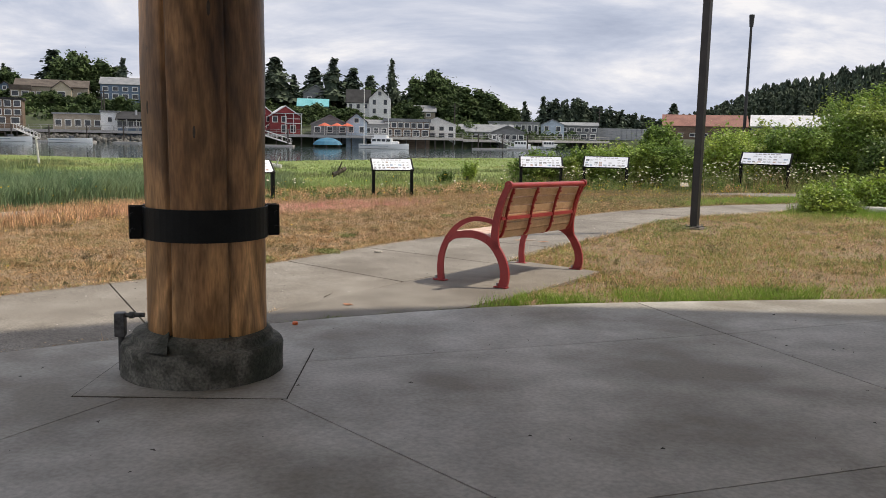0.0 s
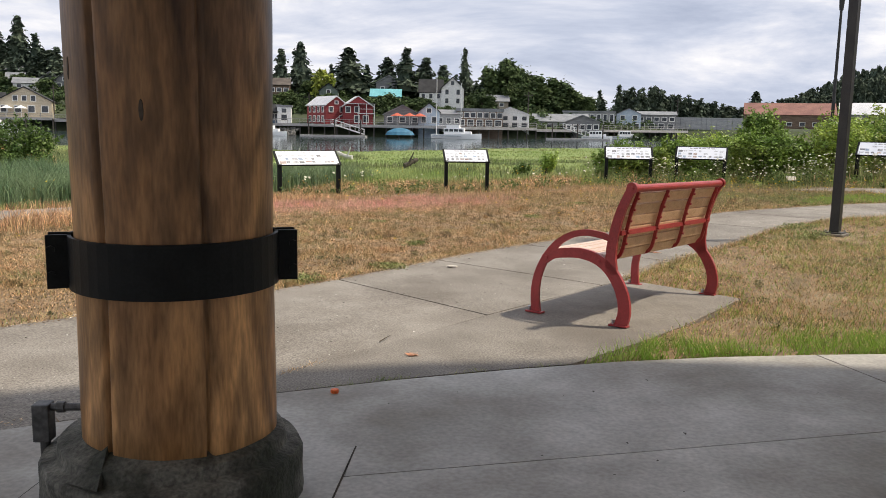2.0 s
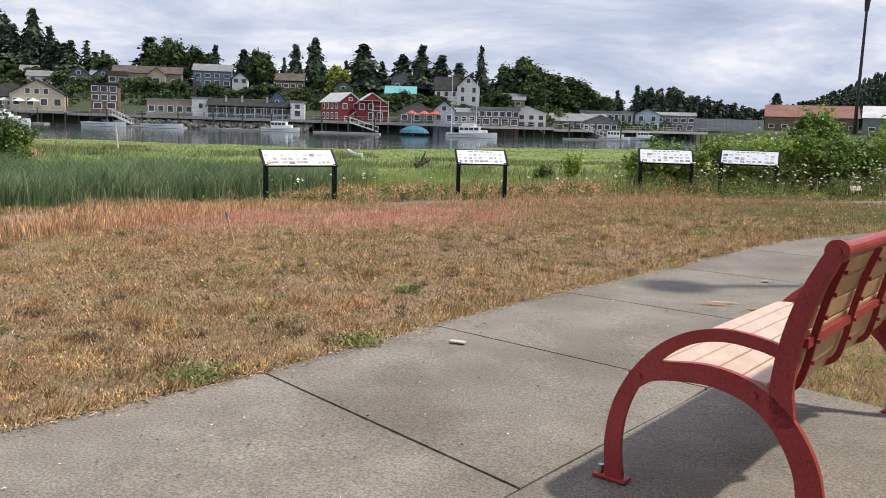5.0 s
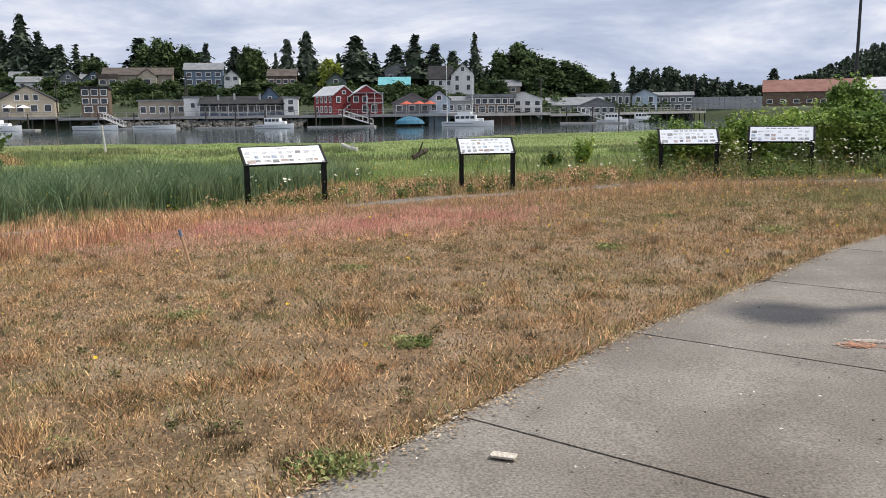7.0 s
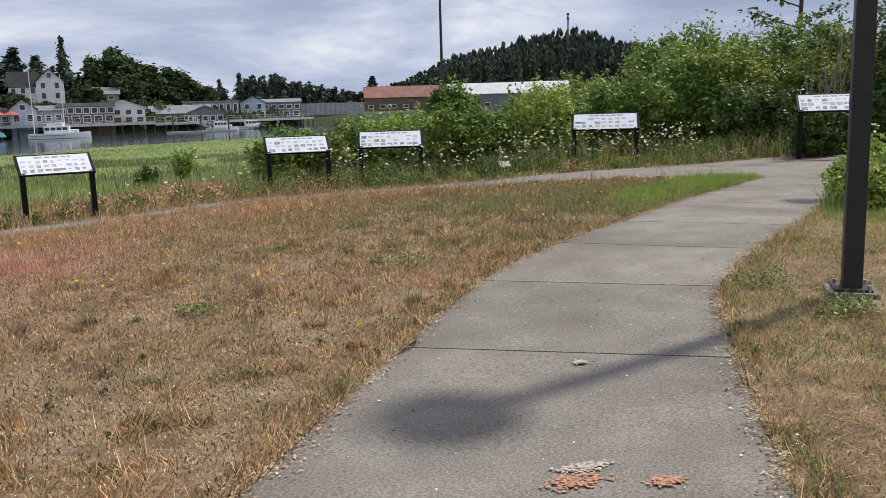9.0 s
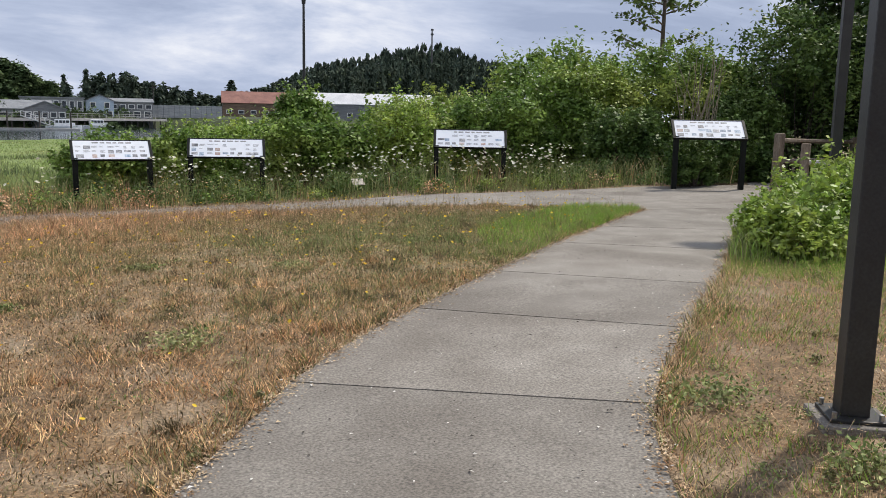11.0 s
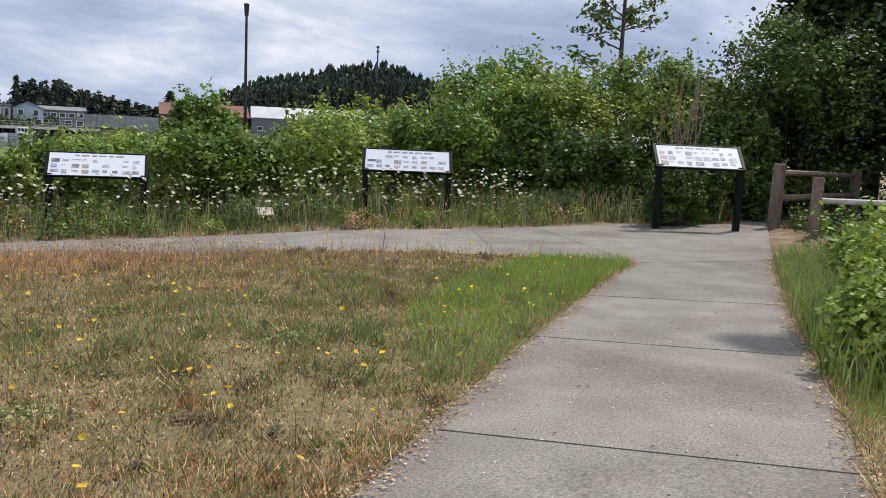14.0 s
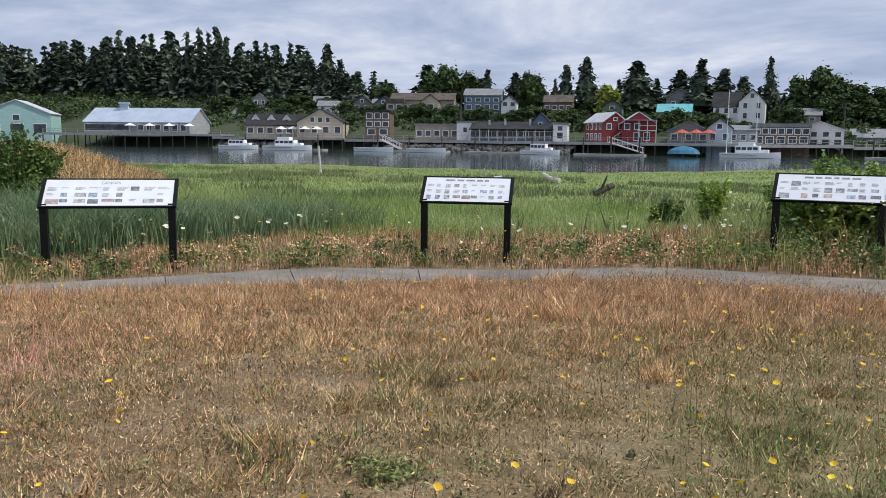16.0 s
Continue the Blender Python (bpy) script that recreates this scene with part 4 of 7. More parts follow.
log_edge()
z = land1(-0.39, 8.49)
tagged(part("wood_chip", box((-0.045, -0.022, 0.001), (0.045, 0.022, 0.010), Matrix.Translation((-0.39, 8.49, z)) @ Matrix.Rotation(-0.25, 4, "Z"), 0.003), "chip"), "pale flat chip of wood on the concrete", "litter")
z = slab_top(-0.66, 4.84)
tagged(part("bottle_cap", lathe([(0.018, 0.0), (0.02, 0.004), (0.019, 0.016), (0.015, 0.018)], 16), "orange"), "small orange plastic cap on the concrete", "litter").matrix_basis = Matrix.Translation((-0.66, 4.84, z + 0.001))
tagged(part("twig", cyl((-0.60, 5.78, -0.02), (-0.56, 5.92, -0.018), 0.004, 0.002, 6), "bark"), "thin dark twig on the concrete", "litter")
stake = thing("marker_stake", Matrix(), "thin leaning survey stake with a blue tip in the grass", "stake")
part("rod", cyl((-3.17, 12.6, -0.3), (-3.28, 12.62, 0.10), 0.012, 0.012, 8), "slat", stake)
part("tip", cyl((-3.28, 12.62, 0.10), (-3.30, 12.625, 0.16), 0.013, 0.013, 8), "w_blue", stake, "blue painted tip")


def blot(x, y, rx, ry, seed, material, label):
    """A thin irregular patch of sprayed paint on the path."""
    bm = bmesh.new()
    r = random.Random(seed)
    for i in range(330):
        s = r.uniform(0.003, 0.012)
        px, py = x + rx * 0.5 * r.gauss(0, 1), y + ry * 0.5 * r.gauss(0, 1)
        bm.faces.new([bm.verts.new((px + s * math.cos(t) * r.uniform(0.5, 1), py + s * math.sin(t) * r.uniform(0.5, 1), land1(px, py) + 0.003 + 0.00002 * i)) for t in (0, 1.2, 2.5, 3.8, 5.0)])
    tagged(part("paint_mark", bm, material), label, "paint mark", kind="structure")


blot(1.36, 10.10, 0.10, 0.05, 1, "spray_orange", "faded orange marking paint on the path")
blot(1.45, 10.19, 0.085, 0.03, 2, "spray_white", "faded white marking paint on the path")
blot(1.63, 9.99, 0.05, 0.03, 3, "spray_orange", "faded orange marking paint on the path")
blot(2.02, 11.25, 0.025, 0.018, 4, "spray_white", "faded white marking paint on the path")
blot(-0.38, 5.55, 0.025, 0.02, 5, "spray_orange", "faded orange marking paint on the path")


# ---- grass ----
def blades(name, x, y, height, width, material, label, lean=0.5, seed=0, tall=False, category="grass"):
    """One object of many single blades at the plan points."""
    r = np.random.RandomState(seed)
    n = len(x)
    z = land(x, y) - 0.01
    a = r.rand(n) * 2 * math.pi
    b = 14 * value_noise(x, y, 0.35, seed + 400) + 1.1 * r.randn(n)      # blades of a tuft lean the same way
    h, w = np.broadcast_to(height, n), np.broadcast_to(width, n)
    l = h * lean * (0.3 + r.rand(n))
    wx, wy = np.cos(a) * w / 2, np.sin(a) * w / 2
    lx, ly = np.cos(b) * l, np.sin(b) * l
    p0, p1 = np.c_[x - wx, y - wy, z], np.c_[x + wx, y + wy, z]
    if not tall:
        v = np.stack([p0, p1, np.c_[x + lx, y + ly, z + h]], 1).reshape(-1, 3)
        f = np.arange(3 * n).reshape(-1, 3)
    else:
        k = 0.75
        m = np.c_[x + lx * 0.25, y + ly * 0.25, z + h * 0.6]
        d = np.c_[wx * k, wy * k, 0 * z]
        v = np.stack([p0, p1, m - d, m + d, np.c_[x + lx, y + ly, z + h]], 1).reshape(-1, 3)
        i = np.arange(n)[:, None] * 5
        f = np.stack([i + (0, 1, 3), i + (0, 3, 2), i + (2, 3, 4)], 1).reshape(-1, 3)
    return tagged(new(name, mesh_of(name, v, f, material)), label, category, kind="stuff")


def scatter(poly, per_m2, seed):
    r = np.random.RandomState(seed)
    q = np.array(poly)
    lo, hi = q.min(0), q.max(0)
    n = int((hi - lo).prod() * per_m2)
    x, y = lo[0] + r.rand(n) * (hi[0] - lo[0]), lo[1] + r.rand(n) * (hi[1] - lo[1])
    k = inside(x, y, poly)
    return x[k], y[k], r


def tufted(x, y, r, spread=0.035, size=7):
    """Draw points together into tufts."""
    n = len(x) // size
    c = r.randint(0, len(x), n)
    k = r.randint(0, n, len(x))
    near = r.rand(len(x)) < 0.75
    return np.where(near, x[c][k] + r.randn(len(x)) * spread, x), np.where(near, y[c][k] + r.randn(len(x)) * spread, y)


LAWN = flat(PATH_LEFT) + flat(CROSS_NEAR)
x, y, r = scatter(LAWN, 6200, 21)
x, y = tufted(x, y, r, 0.03, 22)
k = inside(x, y, LAWN) & ~paved(x, y)
x, y = x[k], y[k]
bare = value_noise(x, y, 0.42, 30)
k = r.rand(len(x)) < np.clip(1.25 - 1.8 * (bare - 0.42), 0.4, 1)
x, y, lush = x[k], y[k], 1.5 - 1.2 * bare[k]
green, pink, rust = share_green(x, y), share_pink(x, y), np.clip((y - 16.6 - 0.3 * x) / 2.5, 0, 1) * np.clip((5.5 - x) / 3, 0, 1)
pick = r.rand(len(x))
clump = np.clip(2.4 * (value_noise(x, y, 0.20, 37) - 0.2), 0.5, 1.6)
size = (0.018 + 0.055 * r.rand(len(x)) ** 2) * (1 + 0.7 * rust + 0.4 * green) * lush * clump * (0.55 + 0.9 * value_noise(x, y, 0.9, 31))
wide = 0.0034 + 0.0036 * r.rand(len(x)) + 0.0025 * np.clip((y - 11) / 8, 0, 1)
g = pick < green * 0.95
p = ~g & (pick > 1 - pink * 0.9)
u = ~g & ~p & (r.rand(len(x)) < np.clip(1.6 * (value_noise(x, y, 1.2, 29) - 0.38), 0.05, 0.8) + 0.5 * rust)
olive = ~g & ~p & ~u & (value_noise(x, y, 0.8, 33) > 0.58) & (r.rand(len(x)) < 0.3)
herb = ~p & ~olive & (r.rand(len(x)) < np.clip(2.2 * (value_noise(x, y, 0.33, 36) - 0.5), 0.05, 0.5) * (1 - 0.85 * rust))
g, u = g & ~herb, u & ~herb
d = ~g & ~p & ~u & ~olive & ~herb
blades("low_weeds", x[herb], y[herb], size[herb] * 0.95, wide[herb] * 1.3, "herb", "low olive-grey weeds and clover between the dry grass", 0.9, 39)
blades("dry_lawn_grass", x[d], y[d], size[d], wide[d], "dry", "short sun-dried straw-coloured lawn grass", 1.05, 1)
blades("rusty_lawn_grass", x[u], y[u], size[u] * 1.15, wide[u], "rust", "rust-brown dried grass among the lawn", 1.0, 2)
blades("green_lawn_grass", x[g | olive], y[g | olive], size[g | olive], wide[g | olive] * 1.2, "green", "patches of green grass and low weeds in the lawn", 0.8, 3)
def tussocks(poly, per_m2, material, label, seed, tall=0.085, r0=0.035):
    """Tight round clumps of stiff blades standing above the lawn, as one mass."""
    x, y, r = scatter(poly, per_m2, seed)
    keep = ~paved(x, y) & (value_noise(x, y, 1.5, seed) > 0.42)
    x, y = x[keep], y[keep]
    n = 110
    s = np.repeat(0.4 + 0.9 * r.rand(len(x)), n)
    px, py = np.repeat(x, n) + r.randn(len(s)) * s * r0, np.repeat(y, n) + r.randn(len(s)) * s * r0
    keep = ~paved(px, py)
    blades("tussocks", px[keep], py[keep], tall * (s * (0.5 + 0.6 * r.rand(len(s))))[keep], 0.0045, material, label, 0.75, seed)


tussocks(LAWN, 2.2, "weed_dark", "dark withered tussocks in the dry lawn", 171)
tussocks(LAWN, 2.4, "herb", "grey-green tussocks in the dry lawn", 172, 0.06, 0.06)
tussocks(LAWN, 1.6, "dry", "pale straw tussocks in the lawn", 173, 0.10, 0.03)
blades("pink_grass", x[p], y[p], size[p] / clump[p] * 1.7, wide[p] * 0.9, "pink", "pinkish red sorrel and grass seed heads in a strip", 0.5, 4)

# tufts in the joint round the shelter's floor
r = np.random.RandomState(48)
a = np.concatenate([c + 0.006 * r.randn(n) for c, n in ((1.995, 50), (2.035, 110), (2.055, 60), (1.96, 40), (2.09, 30), (1.93, 70))])
blades("joint_weeds", SLAB_C.x + (SLAB_R + 0.012) * np.cos(a), SLAB_C.y + (SLAB_R + 0.012) * np.sin(a), 0.015 + 0.03 * r.rand(len(a)), 0.004, "green", "tiny green weeds growing in the concrete joint", 1.2, 49)
b = r.rand(90)
blades("joint_weeds", -1.02 + 0.16 * b + 0.01 * r.randn(90), 5.08 + 0.26 * b + 0.01 * r.randn(90), 0.015 + 0.025 * r.rand(90), 0.004, "dry", "small dry weeds in the joint of the path", 1.3, 50)

# lawn on the other side of the path
SIDE = [(0.55, 5.5), (0.95, 6.02), (1.3, 6.58), (1.95, 7.7), (1.16, 8.35), *flat(PATH_RIGHT[PATH_RIGHT.index(min(PATH_RIGHT, key=lambda q: (q - Vector((0.98, 8.12, 0))).length)):]), (13, 18.5), (13, 3.5), (9, 4.2), (6, 6.0)]
x, y, r = scatter(SIDE, 6200, 22)
x, y = tufted(x, y, r, 0.03, 9)
k = ~paved(x, y) & ((value_noise(x, y, 0.8, 34) < 0.56) | (r.rand(len(x)) < 0.25))
x, y = x[k], y[k]
rim = np.exp(-((np.hypot(x - SLAB_C.x, y - SLAB_C.y) - SLAB_R) / 0.45) ** 2)
near_bramble = np.exp(-(((x - 8.2) / 1.8) ** 2 + ((y - 14.6) / 1.3) ** 2))
g = r.rand(len(x)) < np.clip(0.14 + 1.0 * rim + 0.9 * near_bramble + 0.25 * (value_noise(x, y, 1.2, 35) - 0.35), 0, 1)
size = (0.016 + 0.05 * r.rand(len(x)) ** 2) * (1 + 1.2 * near_bramble + 0.5 * rim)
b = ~g & (value_noise(x, y, 1.1, 32) + 0.3 * r.rand(len(x)) > 0.68)
h = ~g & (r.rand(len(x)) < np.clip(2.6 * (value_noise(x, y, 0.33, 36) - 0.5), 0.04, 0.6))
blades("low_weeds", x[h], y[h], size[h], 0.006, "herb", "low olive-grey weeds beside the path", 0.9, 56)
b, g = b & ~h, g | h
blades("rusty_lawn_grass", x[b], y[b], size[b], 0.003, "rust", "rust-brown lawn beside the path", 0.9, 55)
blades("dry_lawn_grass", x[~g & ~b], y[~g & ~b], size[~g & ~b], 0.003, "dry", "sun-dried lawn beside the path", 0.9, 5)
g = g & ~h
blades("green_lawn_grass", x[g], y[g], size[g] * 1.25, 0.006, "lush", "bright green grass along the shelter's floor", 0.7, 6)

# fringe along the path's edges
fx, fy = [], []
rr = np.random.RandomState(40)
for line, sgn in ((PATH_LEFT, 1), (PATH_RIGHT, -1)):
    for p, q in zip(line, line[1:]):
        d = q - p
        nrm = Vector((-d.y, d.x, 0)).normalized() * sgn
        if sgn < 0 and 4.4 < p.y < 8.1:
            continue
        for _ in range(int(d.length * 330)):
            o = p + d * rr.rand() + nrm * (rr.rand() ** 1.5 * 0.16 - 0.015)
            fx.append(o.x)
            fy.append(o.y)
fx, fy = np.array(fx), np.array(fy)
k = ~inside(fx, fy, SLAB_POLY) & ~inside(fx, fy, PAD_POLY) & (value_noise(fx, fy, 0.5, 41) > 0.36)
fx, fy = fx[k], fy[k]
m = rr.rand(len(fx)) < 0.3
blades("edge_grass", fx[~m], fy[~m], 0.03 + 0.065 * rr.rand((~m).sum()), 0.005, "dry", "dry tufts leaning over the path's edge", 0.9, 7)
blades("edge_grass", fx[m], fy[m], 0.03 + 0.055 * rr.rand(m.sum()), 0.006, "green", "green tufts along the path's edge", 0.9, 8)

# tall growth between the curved path and the marsh
OUTER = [(q[0], q[1]) for q in CROSS_FAR] + [(-12, 13), (-15, 17), (-11, 24), (-7, 27), (-2, 29), (3, 29), (8, 27), (12, 24.5), (13.8, 22.5), (12.4, 21.7)]
x, y, r = scatter(OUTER, 520, 23)
x, y = tufted(x, y, r, 0.07, 9)
k = ~paved(x, y)
x, y = x[k], y[k]
edge = np.interp(x, [-40, -6, -1, 4, 9, 14, 60], [16, 23.5, 26.5, 29, 34, 40, 90])
reed = np.clip((-6.2 - 0.34 * (22.5 - y) - x) / 0.5, 0, 1)
out = r.rand(len(x)) < reed
size = (0.05 + 0.17 * r.rand(len(x))) * (0.25 + 1.5 * value_noise(x, y, 1.0, 36))
tone = np.clip(0.45 * r.rand(len(x)) + 0.9 * (value_noise(x, y, 0.8, 39) - 0.5) + 0.5 - 0.225, 0, 1)
under = r.rand(len(x)) < 0.16
wet = np.clip((x - 2) / 3, 0, 1) * 0.4 + 0.42
blades("reed_bed", x[out], y[out], (0.3 + 0.5 * r.rand(out.sum())) * (0.7 + 0.6 * value_noise(x[out], y[out], 0.9, 44)), 0.018, "reed", "dense tall blue-green reed grass at the marsh edge", 0.6, 9, True)
k = ~out & (tone < wet)
blades("tall_dark_weeds", x[under & ~out], y[under & ~out], size[under & ~out] * 0.8, 0.012, "weed_dark", "dark withered weeds among the tall grass", 0.6, 56, True)
blades("tall_green_grass", x[k], y[k], size[k] * 0.95, 0.008, "green", "tall green grass and weeds behind the path", 0.45, 10, True)
k = ~out & (tone >= wet) & (tone < wet + 0.2)
blades("tall_rusty_grass", x[k], y[k], size[k] * 1.05, 0.007, "rust", "tall reddish dried dock and grass behind the path", 0.4, 11, True)
k = ~out & (tone >= wet + 0.2)
blades("tall_dry_grass", x[k], y[k], size[k], 0.006, "dry", "tall straw-coloured grass behind the path", 0.45, 12, True)
REEDS = [(-6.6, 23.6), (-6.4, 22.5), (-7.6, 19.0), (-9.2, 15.5), (-14, 12), (-20, 18), (-14, 23.5), (-9, 24.5)]
x, y, r = scatter(REEDS, 330, 24)
k = ~paved(x, y)
blades("reed_bed", x[k], y[k], (0.35 + 0.55 * r.rand(k.sum())) * (0.6 + 0.7 * value_noise(x[k], y[k], 1.0, 45)), 0.02, "reed", "dense tall blue-green reed grass at the marsh edge", 0.55, 13, True)

# weeds in front of the thicket
for poly, dens, seed in (([(1.6, 24.9), (5.5, 24.3), (7.2, 23.9), (9.3, 22.7), (12.2, 21.9), (13.0, 23.2), (10, 25), (7, 26.2), (4, 26.8), (1.6, 26.6)], 110, 46), ([(10.9, 22.1), (12, 21.65), (14.2, 21.05), (14.7, 21.6), (13, 23), (10.8, 23.6)], 160, 47)):
    x, y, r = scatter(poly, dens, seed)
    x, y = tufted(x, y, r, 0.08, 10)
    k = ~paved(x, y)
    x, y = x[k], y[k]
    m = value_noise(x, y, 0.7, 48) + 0.3 * (r.rand(len(x)) - 0.5) > 0.29
    tall = (0.2 + 0.55 * r.rand(len(x))) * (0.6 + 0.7 * value_noise(x, y, 1.0, 49))
    blades("tall_weeds", x[m], y[m], tall[m], 0.011, "green", "tall green weeds at the foot of the thicket", 0.5, seed, True)
    blades("tall_weeds", x[~m], y[~m], tall[~m], 0.008, "rust", "tall brown seed grass at the foot of the thicket", 0.5, seed + 50, True)

# seed stalks over the lawn near the far path
x, y, r = scatter(LAWN, 75, 25)
k = ~paved(x, y) & (r.rand(len(x)) < np.clip((y - 9) / 10, 0.1, 1)) & (y > 8)
blades("seed_stalks", x[k], y[k], 0.10 + 0.20 * r.rand(k.sum()), 0.003, "stem", "thin brown seed stalks above the lawn", 0.35, 14, True)
strip = [(q[0], q[1]) for q in CROSS_NEAR] + [(q[0] + 0.55, q[1] - 1.9) for q in CROSS_NEAR][::-1]
x, y, r = scatter(strip, 700, 26)
k = inside(x, y, LAWN) & ~paved(x, y) & (x < 6.2)
blades("tall_dry_grass", x[k], y[k], (0.05 + 0.12 * r.rand(k.sum())) * np.clip((6.6 - x[k]) / 2.5, 0.35, 1) * np.interp(x[k], [-7, -3.8, -2.6, 0, 3], [1.7, 1.5, 0.45, 0.5, 1]), 0.006, "rust", "ankle-high orange-brown dried grass at the path's near edge", 0.6, 15, True)
k2 = k & (r.rand(len(x)) < 0.5)
blades("tall_dry_grass", x[k2] + 0.05, y[k2] + 0.04, (0.05 + 0.12 * r.rand(k2.sum())) * np.clip((6.6 - x[k2]) / 2.5, 0.35, 1) * np.interp(x[k2], [-7, -3.8, -2.6, 0, 3], [1.7, 1.5, 0.45, 0.5, 1]), 0.006, "dry", "ankle-high straw-coloured grass at the path's near edge", 0.6, 16, True)

# fresh grass towards the fork
TIP = [(4.6, 14.98), (6.3, 16.22), (7.8, 17.38), (9.18, 18.42), (8.4, 19.0), (7.0, 18.2), (5.6, 17.0)]
x, y, r = scatter(TIP, 4200, 42)
k = ~paved(x, y) & (r.rand(len(x)) < 1.1 * np.clip((x - 4.4) / 3, 0, 1) * (0.3 + 0.7 * value_noise(x, y, 0.5, 50)))
blades("green_lawn_grass", x[k], y[k], 0.05 + 0.08 * r.rand(k.sum()), 0.008, "lush", "fresh green grass near the fork of the paths", 0.8, 43)

# marsh
MARSH = [(-62, 36), (-34, 26), (-12, 24), (-5, 26), (0, 28.5), (6, 30), (12, 40), (30, 70), (45, 150), (12, 120), (-3, 108), (-16, 88), (-45, 86), (-75, 80)]
x, y, r = scatter(MARSH, 26, 27)
keep = (r.rand(len(x)) < np.clip(32 / y, 0.25, 1)) & (y < shore_y(x) - 2) & (((x + 27.5) / 5.5) ** 2 + ((y - 38) / 7) ** 2 > 1)
x, y = x[keep], y[keep]
blades("marsh_grass", x, y, (0.10 + 0.15 * r.rand(len(x))) * (0.3 + 1.3 * value_noise(x, y, 5, 37)) * np.interp(y, [30, 70], [1, 0.6]), 0.03 + 0.0011 * y, "marsh", "wide green salt marsh of sedge and grass", 0.6, 17)
NEAR_MARSH = [(-30, 26), (-12, 24), (-5, 25.5), (0, 27.5), (5, 28.5), (9, 40), (-10, 46), (-36, 42)]
x, y, r = scatter(NEAR_MARSH, 110, 28)
k = ((x + 27.5) / 5.5) ** 2 + ((y - 38) / 7) ** 2 > 1
x, y = x[k], y[k]
blades("marsh_grass", x, y, (0.14 + 0.25 * r.rand(len(x))) * (0.2 + 1.5 * value_noise(x, y, 2.5, 38)), 0.016, "marsh", "green sedge at the edge of the marsh", 0.4, 18, True)
x, y, r = scatter(MARSH, 30, 31)
k = (value_noise(x, y, 3.5, 73) > 0.60) & (y < shore_y(x) - 3) & (y < 75)
blades("marsh_sedge", x[k], y[k], (0.25 + 0.35 * r.rand(k.sum())) * np.interp(y[k], [30, 70], [1, 0.6]), 0.03 + 0.0008 * y[k], "sedge", "darker sedge clumps in the marsh", 0.5, 74)
x, y, r = scatter([(-34, 33), (-27, 31), (-22.5, 36), (-22.5, 41), (-27, 45), (-34, 44)], 150, 29)
blades("mound_grass", x, y, 0.25 + 0.3 * r.rand(len(x)), 0.025, "dry", "dry tan grass on a low mound", 0.5, 19)


# seed heads and withered bits caught among the blades
def lying_straw(poly, per_m2, label, seed):
    x, y, r = scatter(poly, per_m2, seed)
    k = ~paved(x, y) & (y < 17)
    x, y = x[k], y[k]
    n = len(x)
    a, s = r.rand(n) * 6.283, 0.008 + 0.03 * r.rand(n) ** 2
    z = land(x, y) + 0.008 + 0.045 * r.rand(n)
    c, e, w = np.cos(a), np.sin(a), 0.0007 + 0.0004 * r.rand(n)
    t = r.randn(n) * 0.35 * s
    v = np.stack([np.c_[x - c * s - e * w, y - e * s + c * w, z - t], np.c_[x - c * s + e * w, y - e * s - c * w, z - t], np.c_[x + c * s + e * w, y + e * s - c * w, z + t], np.c_[x + c * s - e * w, y + e * s + c * w, z + t]], 1).reshape(-1, 3)
    tagged(new("lying_straw", mesh_of("lying_straw", v, np.arange(4 * n).reshape(-1, 4), "straw")), label, "straw", kind="stuff")


lying_straw(LAWN, 550, "loose bleached straw lying across the lawn", 11)
lying_straw(SIDE, 550, "loose bleached straw lying beside the path", 12)


def specks(name, poly, per_m2, low, high, size, material, label, seed):
    x, y, r = scatter(poly, per_m2, seed)
    k = ~paved(x, y) & (r.rand(len(x)) < 0.25 + 1.6 * value_noise(x, y, 0.45, seed + 200) ** 2)
    x, y = x[k], y[k]
    n = len(x)
    z = land(x, y) + low + (high - low) * r.rand(n)
    u = r.randn(n, 3) * (0.5, 0.5, 1)
    w = np.cross(u, r.randn(n, 3))
    u *= (size * (0.5 + r.rand(n)) / np.linalg.norm(u, axis=1))[:, None]
    w *= (size * 0.35 / (np.linalg.norm(w, axis=1) + 1e-9))[:, None]
    c = np.c_[x, y, z]
    v = np.stack([c - u, c + w, c + u, c - w], 1).reshape(-1, 3)
    tagged(new(name, mesh_of(name, v, np.arange(4 * n).reshape(-1, 4), material)), label, "grass", kind="stuff")


low_strip = [(q[0], q[1]) for q in CROSS_NEAR if q[0] < 5.5] + [(q[0] + 0.55, q[1] - 1.9) for q in CROSS_NEAR if q[0] < 5.5][::-1]
specks("seed_heads", [q for q in low_strip if q[0] > 1.2], 3000, 0.04, 0.20, 0.009, "litter", "airy brown seed heads above the tall grass", 17)
specks("dry_crumbs", LAWN, 2400, 0.002, 0.035, 0.0085, "chaff", "matted tan chaff and dead leaf bits in the lawn", 23)
specks("dry_crumbs", SIDE, 1100, 0.002, 0.03, 0.0085, "chaff", "matted tan chaff and dead leaf bits beside the path", 24)
specks("seed_heads", LAWN, 900, 0.02, 0.11, 0.006, "litter", "pale seed heads above the dry lawn", 20)
specks("withered_weeds", LAWN, 520, 0.01, 0.06, 0.010, "weed_dark", "dark withered weed bits in the lawn", 19)
specks("withered_weeds", SIDE, 500, 0.01, 0.05, 0.006, "weed_dark", "dark withered weed bits beside the path", 18)


